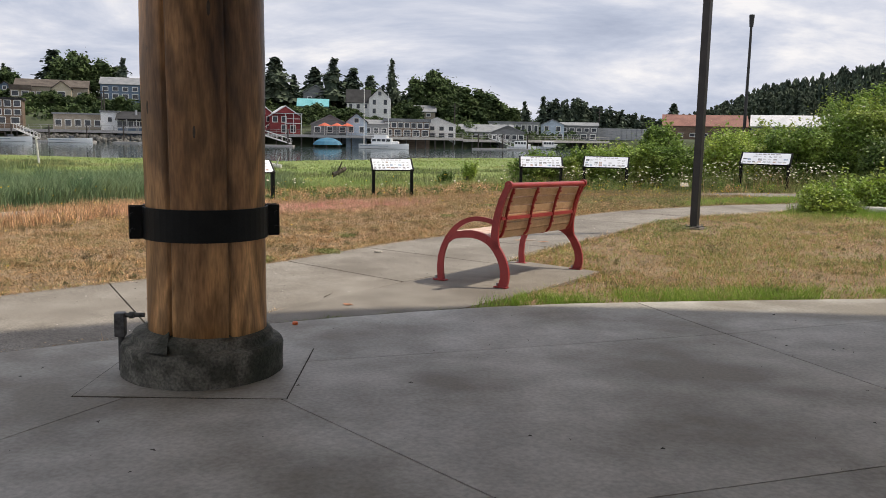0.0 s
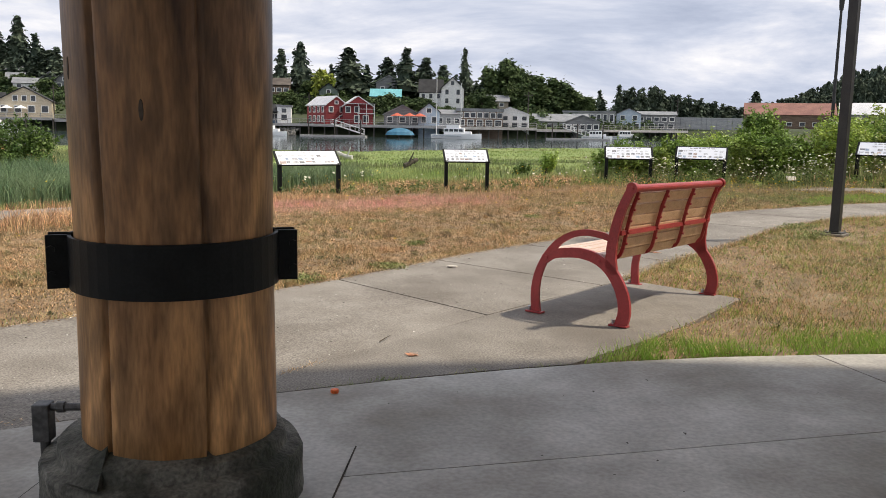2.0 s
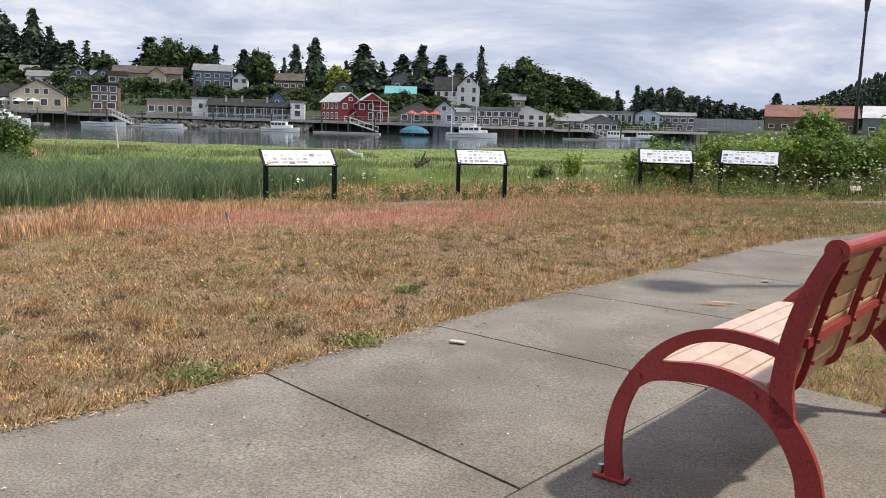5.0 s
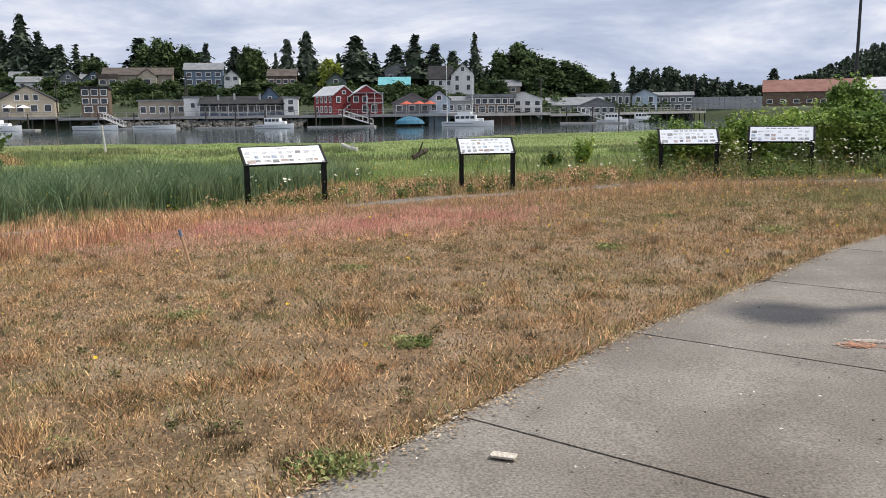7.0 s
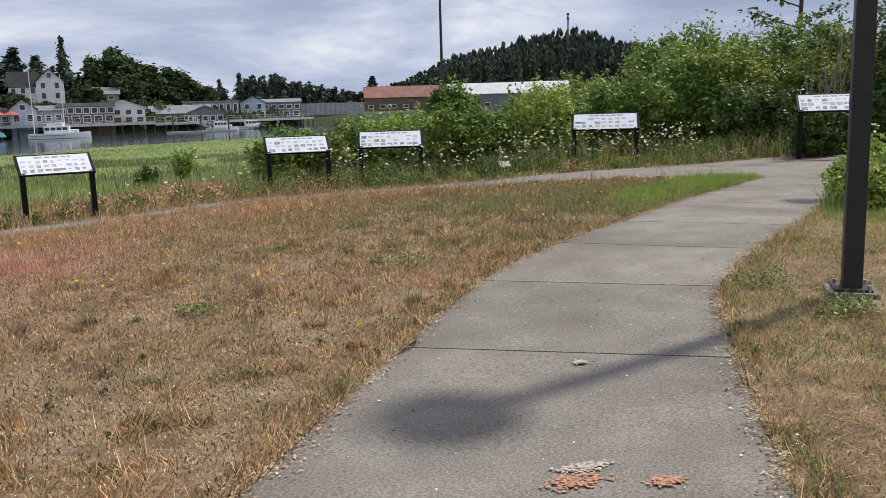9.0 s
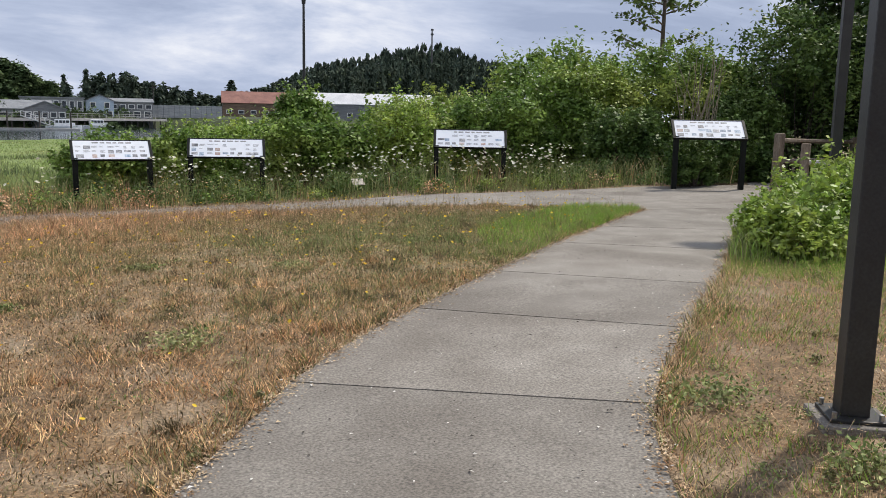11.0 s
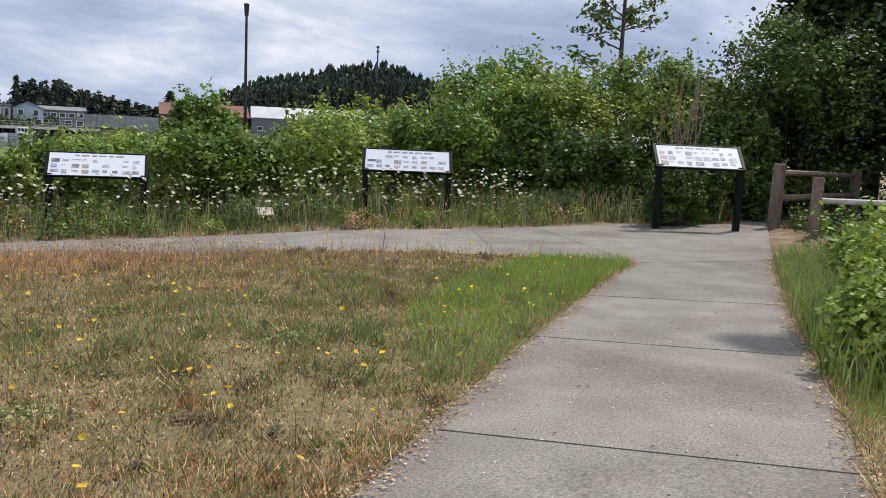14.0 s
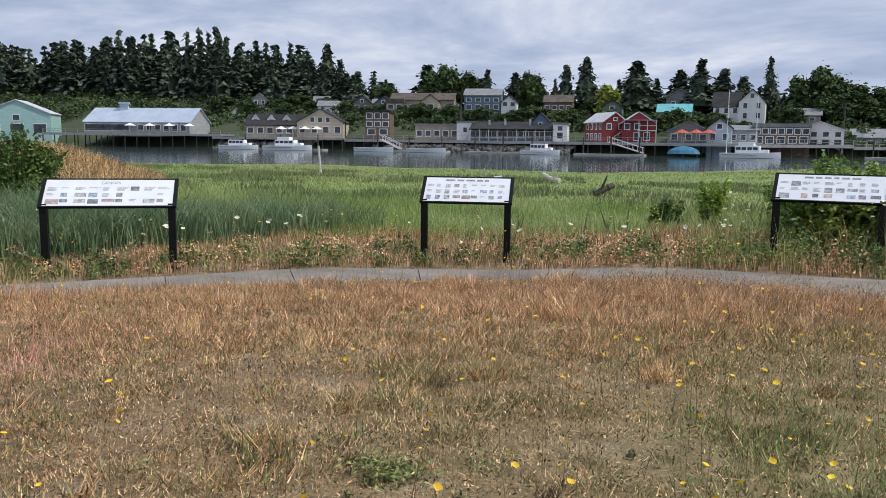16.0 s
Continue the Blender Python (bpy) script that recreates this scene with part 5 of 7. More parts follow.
# ---- flowers, weeds, litter ----
def flowers(name, x, y, height, head, material, label, seed, flat_head=True):
    r = np.random.RandomState(seed)
    n = len(x)
    z = land(x, y)
    h = np.broadcast_to(height, n)
    top = np.c_[x + 0.12 * h * r.randn(n), y + 0.12 * h * r.randn(n), z + h]
    vs, fs = [], []
    for i in range(n):
        m = Matrix.Translation(top[i]) @ Euler((r.randn() * 0.35, r.randn() * 0.35, r.rand() * 6)).to_matrix().to_4x4()
        s = head * (0.7 + 0.6 * r.rand())
        b = len(vs)
        vs.append(m @ Vector((0, 0, -0.25 * s)))
        for j in range(8):
            a = j * math.pi / 4
            q = s * (0.5 if j % 2 else 0.42)
            vs.append(m @ Vector((q * math.cos(a), q * math.sin(a), 0.05 * s)))
        fs += [(b, b + 1 + j, b + 1 + (j + 1) % 8) for j in range(8)]
    tagged(new(name, mesh_of(name, [tuple(v) for v in vs], fs, material)), label, "flowers", kind="stuff")
    st = np.stack([np.c_[x - 0.002, y, z], np.c_[x + 0.002, y, z], top], 1).reshape(-1, 3)
    tagged(new("flower_stems", mesh_of("flower_stems", st, np.arange(3 * n).reshape(-1, 3), "stem")), "thin stems of the flowers", "flowers", kind="stuff")


x, y, r = scatter(LAWN, 15.0, 51)
k = ~paved(x, y) & (r.rand(len(x)) < np.clip((y - 7) / 9, 0.06, 1) * (0.22 + 1.3 * share_green(x, y)))
flowers("yellow_flowers", x[k], y[k], 0.07 + 0.28 * r.rand(k.sum()), 0.023, "yellow", "yellow hawkweed flowers scattered through the lawn", 52)
x, y, r = scatter(OUTER, 5.0, 53)
k = ~paved(x, y) & (r.rand(len(x)) < 0.35)
flowers("yellow_flowers", x[k], y[k], 0.25 + 0.3 * r.rand(k.sum()), 0.035, "yellow", "yellow flowers in the tall grass", 54)
DAISY = [(2.2, 24.7), (5.5, 24.5), (7.2, 24.0), (9.3, 22.8), (12.2, 22.0), (12.6, 23.0), (10, 24.3), (7, 25.4), (4, 26), (2, 26)]
x, y, r = scatter(DAISY, 48, 55)
k = ~paved(x, y) & (value_noise(x, y, 1.1, 56) + 0.12 * np.clip((x - 6) / 3, -1, 1) > 0.53)
flowers("white_daisies", x[k], y[k], 0.3 + 0.55 * r.rand(k.sum()), 0.06, "white", "white daisies and wild carrot below the thicket", 57)
x, y, r = scatter([(-13, 18), (-6, 22.6), (-2, 25), (3, 25.6), (3, 27), (-6, 25), (-13, 22)], 3.0, 58)
flowers("white_daisies", x, y, 0.3 + 0.3 * r.rand(len(x)), 0.075, "white", "white wild carrot in the tall grass", 59)


def crumbs(name, x, y, size, material, label, seed, lift=0.006):
    """Small bent flakes lying on the ground."""
    r = np.random.RandomState(seed)
    n = len(x)
    z = land(x, y) + lift
    a, s = r.rand(n) * 6.28, size * (0.4 + 1.2 * r.rand(n))
    ca, sa = np.cos(a) * s, np.sin(a) * s
    k = 0.2 + 0.5 * r.rand(n)
    v = np.stack([np.c_[x - ca, y - sa, z], np.c_[x + sa * k, y - ca * k, z + 0.3 * s], np.c_[x + ca, y + sa, z + 0.1 * s], np.c_[x - sa * k, y + ca * k, z + 0.5 * s]], 1).reshape(-1, 3)
    tagged(new(name, mesh_of(name, v, np.arange(4 * n).reshape(-1, 4), material)), label, "litter", kind="stuff")


r = np.random.RandomState(60)
lx, ly = [], []
for line, sgn in ((PATH_LEFT, 1), (PATH_RIGHT, -1)):
    for p, q in zip(line, line[1:]):
        d = q - p
        nrm = Vector((-d.y, d.x, 0)).normalized() * sgn
        for _ in range(int(d.length * 720)):
            o = p + d * r.rand() - nrm * (abs(r.randn()) * 0.06 - 0.03)
            lx.append(o.x)
            ly.append(o.y)
lx, ly = np.array(lx), np.array(ly)
on_pad = (ly < 8.4) & (ly > 3) & (lx > 1.55 * 0.42 * (ly - 6.62) - 0.35)
k = ~inside(lx, ly, SLAB_POLY) & ~on_pad
crumbs("edge_litter", lx[k], ly[k], 0.0075, "litter", "dry leaf and straw litter along the path's edge", 61)
lx, ly = lx + 0.03 * r.randn(len(lx)), ly + 0.03 * r.randn(len(lx))
k = (r.rand(len(lx)) < 0.05) & ~inside(lx, ly, SLAB_POLY) & ~on_pad
crumbs("edge_grit", lx[k], ly[k], 0.008, "grit", "pale grit and broken shell along the path's edge", 62)
x, y, r = scatter(MAIN_POLY, 28, 63)
crumbs("path_grit", x, y, 0.006, "grit", "white specks of shell on the concrete", 64)
x, y, r = scatter(MAIN_POLY, 20, 65)
crumbs("path_crumbs", x, y, 0.007, "dirtspot", "dark crumbs of soil on the concrete", 66)
x, y, r = scatter([(-4, -1), (5, 0), (5, 6), (2.6, 6), (0.4, 5.2), (-2.4, 3.9)], 4.5, 67)
crumbs("floor_crumbs", x, y, 0.010, "dirtspot", "dark crumbs on the shelter's floor", 68, 0.012)


def leaf_mesh(name, centres, size, seed, material, droop=0.0, facing=None):
    """A crown of leaves at the given centres; facing: the way that each leaf's upper side looks."""
    r = np.random.RandomState(seed)
    n = len(centres)
    u = r.randn(n, 3)
    u[:, 2] = u[:, 2] * 0.6 - droop
    u /= np.linalg.norm(u, axis=1, keepdims=True)
    if facing is None:
        w = np.cross(u, r.randn(n, 3) + (0, 0, 1.2))
    else:
        w = np.cross(u, facing + (0, 0, 0.35) + 0.42 * r.randn(n, 3))
    w /= np.linalg.norm(w, axis=1, keepdims=True) + 1e-9
    s = (size * (0.6 + 0.8 * r.rand(n)))[:, None]
    v = np.stack([centres - u * s * 0.6, centres + w * s * 0.36, centres + u * s * 0.7, centres - w * s * 0.36], 1).reshape(-1, 3)
    return mesh_of(name, v, np.arange(4 * n).reshape(-1, 4), material)


def lumpy(n, rx, ry, h, lumps, seed, low=0.05):
    """Points near the skin of a heap of rounded lumps standing on the ground."""
    r = np.random.RandomState(seed)
    a, t = r.rand(lumps) * 6.283, r.rand(lumps)
    rad = np.sqrt(r.rand(lumps)) * 0.78
    c = np.c_[np.cos(a) * rad * rx, np.sin(a) * rad * ry, (low + (0.86 - low) * t) * h * np.sqrt(np.clip(1 - rad ** 2 * 0.75, 0, 1))]
    lr = (0.11 + 0.20 * r.rand(lumps)) * min(rx, ry, h * 1.2)
    k = r.randint(0, lumps, n)
    d = r.randn(n, 3)
    d /= np.linalg.norm(d, axis=1, keepdims=True)
    d[:, 2] = np.abs(d[:, 2]) * np.where(r.rand(n) < 0.75, 1, -1)
    p = c[k] + d * (lr[k] * (0.4 + 0.6 * r.rand(n) ** 0.6 + 0.5 * np.abs(r.randn(n)) * (r.rand(n) < 0.22)))[:, None]
    p[:, 2] = np.maximum(p[:, 2], 0.03)
    return p, c, d


def shrub(x, y, rx, ry, h, leaves, size, material, seed, label, name="shrub", category="shrub", low=0.05):
    z = land1(x, y)
    ob = thing(name, Matrix.Translation((x, y, z)), label, category, "thicket beside the footpath")
    pts, lumps, out = lumpy(int(leaves * (1.35 if name == "bramble" else 1.05)), rx, ry, h, 60 + int(20 * h), seed, low)
    rs = np.random.RandomState(seed + 7)
    high = lumps[lumps[:, 2] > np.quantile(lumps[:, 2], 0.45)]
    tip = high[rs.randint(0, len(high), 26)]                                # leafy shoots standing out of the crown
    run = np.c_[rs.randn(26, 2) * 0.16, 0.28 + 0.4 * rs.rand(26)] * (0.5 + 0.25 * min(h, 2.4))
    along = np.repeat(np.arange(26), 30)
    shoot = tip[along] + run[along] * (0.35 + 0.65 * rs.rand(len(along), 1)) + rs.randn(len(along), 3) * 0.035
    pts, out = np.concatenate([pts, shoot]), np.concatenate([out, rs.randn(len(along), 3)])
    me = leaf_mesh("foliage", pts, size * (1.0 if name == "bramble" else 1.12), seed + 1, material, 0.15, out)
    share("foliage", me, ob, Matrix())
    bm = bmesh.new()
    rg = random.Random(seed)
    for c in lumps[::3]:
        base = Vector((c[0] * 0.25 + rg.uniform(-0.1, 0.1), c[1] * 0.25 + rg.uniform(-0.1, 0.1), -0.05))
        mid = base.lerp(Vector(c), 0.5) + Vector((rg.uniform(-0.1, 0.1), rg.uniform(-0.1, 0.1), 0.08 * h))
        add_cyl(bm, base, mid, 0.014 + 0.004 * h, 0.01, 5)
        add_cyl(bm, mid, Vector(c), 0.01, 0.004, 5)
    tagged(part("stems", bm, "bark", ob), kind="stuff")
    return ob


SHRUB = "dense sunlit green shrub of the thicket"
shrub(3.5, 27.5, 1.2, 1.0, 1.25, 13500, 0.058, "leaf", 101, SHRUB)
shrub(5.3, 27.2, 1.4, 1.1, 1.35, 16500, 0.058, "leaf", 102, SHRUB)
shrub(7.4, 27.3, 0.75, 0.75, 2.35, 12500, 0.058, "leaf", 134, "slim tall shrub standing out of the thicket")
shrub(7.3, 26.4, 1.6, 1.2, 1.6, 19500, 0.058, "leaf", 103, SHRUB)
shrub(9.3, 26.0, 1.7, 1.3, 1.85, 19500, 0.058, "leaf_lime", 104, "yellow-green flowering shrub of the thicket")
shrub(7.2, 29.2, 2.5, 1.7, 1.45, 19500, 0.066, "leaf_lime", 105, "yellow-green flowering shrub of the thicket")
shrub(11.3, 25.5, 1.6, 1.4, 2.05, 22500, 0.058, "leaf", 106, SHRUB)
shrub(11.3, 28.6, 2.3, 1.9, 2.1, 22500, 0.066, "leaf", 107, SHRUB)
shrub(13.5, 25.2, 1.7, 1.6, 3.0, 25500, 0.062, "leaf", 108, SHRUB)
# Dark green leaves here also carry the shade behind the last panel.
shrub(13.0, 23.3, 1.1, 0.9, 1.7, 13500, 0.058, "leaf_dark", 109, SHRUB)
shrub(15.6, 24.3, 1.8, 1.7, 3.4, 27000, 0.066, "leaf", 110, SHRUB)
shrub(15.2, 28.2, 2.6, 2.2, 3.7, 25500, 0.078, "leaf", 111, SHRUB)
shrub(17.4, 22.4, 1.9, 1.9, 4.3, 28500, 0.070, "leaf_dark", 112, "tall green shrub with pale blossom by the fence")
shrub(15.5, 22.3, 1.0, 0.9, 2.2, 13500, 0.062, "leaf_dark", 113, "dark shrub behind the reading panel")
shrub(18.4, 19.2, 1.9, 1.7, 4.2, 28500, 0.070, "leaf_deep", 114, "dark tall shrub behind the fence")
# The next two are leafed dark to stand in for shade under the thicket.
shrub(12.9, 21.2, 0.75, 0.35, 0.85, 10000, 0.05, "leaf_dark", 133, "leafy weeds behind the reading panel's legs, darkened for shade")
shrub(14.9, 21.75, 0.8, 0.6, 0.9, 11000, 0.058, "leaf_dark", 132, "low shrub at the reading panel's foot, darkened for shade")
shrub(13.9, 21.75, 0.8, 0.6, 1.2, 9000, 0.058, "leaf_dark", 130, "dark shrub between the panel and the fence")
shrub(9.95, 15.4, 0.95, 0.75, 0.82, 13500, 0.055, "leaf_lime", 120, "bright green bramble bush overhanging the path", "bramble", "bush")
shrub(8.4, 15.1, 0.75, 0.55, 0.7, 10500, 0.051, "leaf_lime", 121, "low green bramble at the path's edge", "bramble", "bush")
shrub(10.7, 14.3, 1.2, 1.0, 1.25, 15000, 0.055, "leaf_lime", 122, "bright green bramble bush overhanging the path", "bramble", "bush")
shrub(11.7, 16.3, 1.1, 0.9, 0.85, 13500, 0.055, "leaf_lime", 123, "bright green bramble bush overhanging the path", "bramble", "bush")
shrub(12.3, 14.6, 1.5, 1.4, 1.7, 16500, 0.062, "leaf", 124, "tall green bramble bush behind the lamp post", "bramble", "bush")
shrub(13.5, 17.2, 1.0, 0.9, 0.8, 12000, 0.058, "leaf", 125, "green bramble beside the fence", "bramble", "bush")
shrub(7.3, 14.45, 0.6, 0.5, 0.5, 6750, 0.047, "leaf_lime", 129, "low green weeds at the path's edge", "bramble", "bush")
shrub(10.4, 16.5, 0.65, 0.5, 0.5, 9000, 0.05, "leaf_lime", 131, "bright green bramble leaning over the path's edge", "bramble", "bush")
shrub(-18.2, 30.3, 1.8, 1.5, 2.5, 13500, 0.078, "leaf_dark", 126, "dark green bush at the edge of the marsh", "bush", "bush")
shrub(1.2, 30.5, 0.24, 0.24, 0.75, 1200, 0.055, "leaf_lime", 127, "small upright sapling in the marsh", "sapling", "bush")
shrub(0.3, 30.8, 0.4, 0.35, 0.35, 1400, 0.055, "leaf_dark", 128, "low dark bush in the marsh", "bush", "bush")

x, y, r = scatter([(8, 25.3), (11, 24.4), (14, 23.8), (18, 20.5), (19, 24), (15, 27), (9, 28)], 3.5, 70)
hz = np.interp(x, [8, 10, 13, 16, 19], [1.5, 1.8, 2.6, 3.3, 4.0])
flowers("shrub_blossom", x, y, hz * (0.55 + 0.5 * r.rand(len(x))), 0.07, "white", "clusters of small cream blossom on the thicket", 71)


VERGE = [(6.4, 14.45), (7.9, 15.7), (9.4, 16.85), (10.9, 18.0), (11.7, 17.9), (10.2, 16.4), (8.6, 15.0), (7.2, 14.0)]
x, y, r = scatter(VERGE, 850, 75)
x, y = tufted(x, y, r, 0.05, 12)
k = ~paved(x, y)
blades("verge_grass", x[k], y[k], 0.08 + 0.26 * r.rand(k.sum()) ** 1.5, 0.008, "green", "long green grass between the brambles and the path", 0.6, 76, True)
k &= r.rand(len(x)) < 0.45
blades("verge_grass", x[k] + 0.03, y[k], 0.10 + 0.22 * r.rand(k.sum()), 0.009, "lush", "long bright green grass at the brambles' foot", 0.6, 77, True)
x, y, r = scatter([(8.6, 14.6), (11.2, 17.0), (12.6, 16.2), (11.5, 13.6), (9.4, 13.6)], 4.0, 78)
flowers("wild_carrot", x, y, 0.72 + 0.35 * r.rand(len(x)), 0.085, "white", "flat white wild carrot heads above the brambles", 79)


def low_herbs(poly, per_m2, material, label, seed):
    """Many small leafy rosettes flat in the lawn, as one mass."""
    x, y, r = scatter(poly, per_m2, seed)
    k = ~paved(x, y) & (r.rand(len(x)) < 0.25 + 1.1 * (value_noise(x, y, 1.7, seed + 1) > 0.5))
    x, y = x[k], y[k]
    n = 70
    s = np.repeat(0.025 + 0.075 * r.rand(len(x)) ** 1.5, n)
    px, py = np.repeat(x, n) + r.randn(len(s)) * s, np.repeat(y, n) + r.randn(len(s)) * s
    pts = np.c_[px, py, land(px, py) + 0.005 + r.rand(len(s)) * s * 0.9]
    pts = pts[~paved(px, py)]
    tagged(new("low_herbs", leaf_mesh("low_herbs", pts, 0.011, seed, material, -0.4)), label, "weeds", kind="stuff")


low_herbs(LAWN, 1.6, "herb", "olive clover and plantain patches in the lawn", 141)
low_herbs(LAWN, 0.6, "green", "small green leafy weeds in the lawn", 143)
low_herbs(SIDE, 2.6, "herb", "olive clover and plantain patches beside the path", 145)
low_herbs([(2.9, 10.9), (3.6, 11.9), (4.6, 12.8), (5.6, 12.4), (5.0, 11.0), (3.6, 10.2)], 9, "green", "green leafy weeds round the lamp post", 147)


def leafy_weeds(poly, per_m2, material, leaf, tall, label, seed, n=90):
    """Rounded leafy plants standing close together, as one mass."""
    x, y, r = scatter(poly, per_m2, seed)
    keep = ~paved(x, y) & (value_noise(x, y, 1.3, seed) > 0.40)
    x, y = x[keep], y[keep]
    s = np.repeat(tall * (0.45 + 0.75 * r.rand(len(x))), n)
    d = r.randn(len(s), 3)
    d /= np.linalg.norm(d, axis=1, keepdims=True)
    d[:, 2] = np.abs(d[:, 2])
    q = (0.35 + 0.65 * r.rand(len(s)) ** 0.5)[:, None] * d * np.c_[s * 0.65, s * 0.65, s]
    px, py = np.repeat(x, n) + q[:, 0], np.repeat(y, n) + q[:, 1]
    keep = ~paved(px, py)
    pts = np.c_[px, py, land(px, py) + 0.01 + q[:, 2]][keep]
    tagged(new("leafy_weeds", leaf_mesh("leafy_weeds", pts, leaf, seed, material, 0.0, d[keep])), label, "weeds", kind="stuff")


BEHIND = flat(CROSS_FAR)[6:60] + [(-7.5, 20.5), (-5.5, 23), (-3, 25), (0, 26.4), (4, 26.6), (7, 25.9)]
leafy_weeds(BEHIND, 5.0, "leaf_dark", 0.04, 0.30, "dark green leafy weeds behind the curved path", 181)
leafy_weeds(BEHIND, 4.0, "rust", 0.03, 0.36, "reddish dock and withered weeds behind the curved path", 182)
leafy_weeds(BEHIND, 2.2, "green", 0.028, 0.2, "green leafy weeds behind the curved path", 183)
leafy_weeds([(2.4, 25.0), (6.0, 24.7), (9.2, 23.3), (11.8, 22.2), (12.4, 23.2), (9.6, 24.9), (6.5, 26.0), (2.4, 26.3)], 9.0, "leaf_dark", 0.042, 0.5, "dark leafy weeds under the reading panels", 184, 110)
leafy_weeds([(2.0, 24.7), (6.0, 24.3), (9.2, 22.9), (12.0, 21.9), (12.6, 22.6), (9.8, 24.3), (6.7, 25.4), (2.0, 25.8)], 5.0, "leaf", 0.036, 0.38, "leafy green weeds between the path and the thicket", 188, 90)
leafy_weeds([(7.5, 23.6), (9.2, 22.8), (12.0, 21.85), (12.4, 22.3), (9.6, 23.7)], 4.0, "rust", 0.03, 0.36, "withered brown weeds beside the curved path", 189, 80)
leafy_weeds([(12.2, 21.75), (14.0, 21.1), (14.6, 21.5), (13.2, 22.6)], 8.0, "leaf_dark", 0.045, 0.4, "dark leafy weeds under the reading panel by the fence", 185, 110)
leafy_weeds([(11.6, 17.9), (13.0, 19.0), (14.4, 20.2), (17.0, 21.8), (17.5, 20.0), (14.5, 17.2), (12.2, 16.6)], 7.0, "leaf_dark", 0.045, 0.36, "dark leafy weeds along the cedar fence", 190, 90)
leafy_weeds(LAWN, 2.4, "herb", 0.013, 0.05, "small olive weeds among the lawn grass", 186, 60)
leafy_weeds(SIDE, 2.4, "herb", 0.013, 0.05, "small olive weeds beside the path", 187, 60)


def weed(x, y, r0, h, seed):
    z = land1(x, y)
    rr = np.random.RandomState(seed)
    pts = np.c_[rr.randn(520) * r0 * 0.5, rr.randn(520) * r0 * 0.4, rr.rand(520) * h * 0.7]
    tagged(share("weed_clump", leaf_mesh("weed_clump", pts, 0.018, seed, "green", -0.5), None, Matrix.Translation((x, y, z))), "fresh green leafy weed clump in the dry lawn", "weed", "weeds in the lawn", "stuff")


for i, (wx, wy, wr, wh) in enumerate(((-1.55, 7.6, 0.16, 0.08), (2.0, 13.9, 0.20, 0.12), (-0.95, 8.35, 0.12, 0.06), (3.7, 11.3, 0.18, 0.14), (3.75, 12.05, 0.2, 0.12), (-0.9, 9.9, 0.10, 0.06), (-2.4, 10.6, 0.14, 0.05), (0.4, 13.2, 0.13, 0.06), (-1.7, 12.2, 0.12, 0.05), (3.2, 15.7, 0.16, 0.07), (2.2, 16.2, 0.14, 0.06), (4.6, 16.4, 0.18, 0.08), (1.2, 15.2, 0.13, 0.06), (3.9, 17.6, 0.15, 0.07))):
    weed(wx, wy, wr, wh, 80 + i)


def driftwood(x, y, length, seed, wood="driftwood", label="bleached driftwood log stranded in the marsh"):
    rg = random.Random(seed)
    bm = bmesh.new()
    z = land1(x, y)
    p = Vector((x, y, z + 0.15))
    a = rg.uniform(0, 3)
    pts = [p + Vector((math.cos(a) * t * length, math.sin(a) * t * length, 0.35 * t + 0.1 * rg.random())) for t in (0, 0.35, 0.7, 1.0)]
    for q, s in zip(pts, pts[1:]):
        add_cyl(bm, q, s, 0.16, 0.12, 8)
    add_cyl(bm, pts[1], pts[1] + Vector((0.3, -0.2, 0.7)), 0.08, 0.03, 6)
    tagged(part("driftwood_log", bm, wood), label, "log", "stranded driftwood")


driftwood(-15.2, 56, 1.8, 1)
driftwood(-12, 62, 1.2, 2)
driftwood(-6.5, 50, 0.9, 3, "bark", "dark rotten stump standing in the marsh")
tagged(part("marker_stake", cyl((-33, 68, -2), (-33.2, 68, 0.4), 0.09, 0.08, 8), "driftwood"), "pale wooden stake standing in the marsh", "stake")
tagged(part("small_plaque", box((-0.12, -0.08, 0), (0.12, 0.08, 0.012), Matrix.Translation((7.4, 24.15, -0.05)) @ Matrix.Rotation(0.7, 4, "X")), "chip"), "small pale plant label tilted among the weeds", "sign")


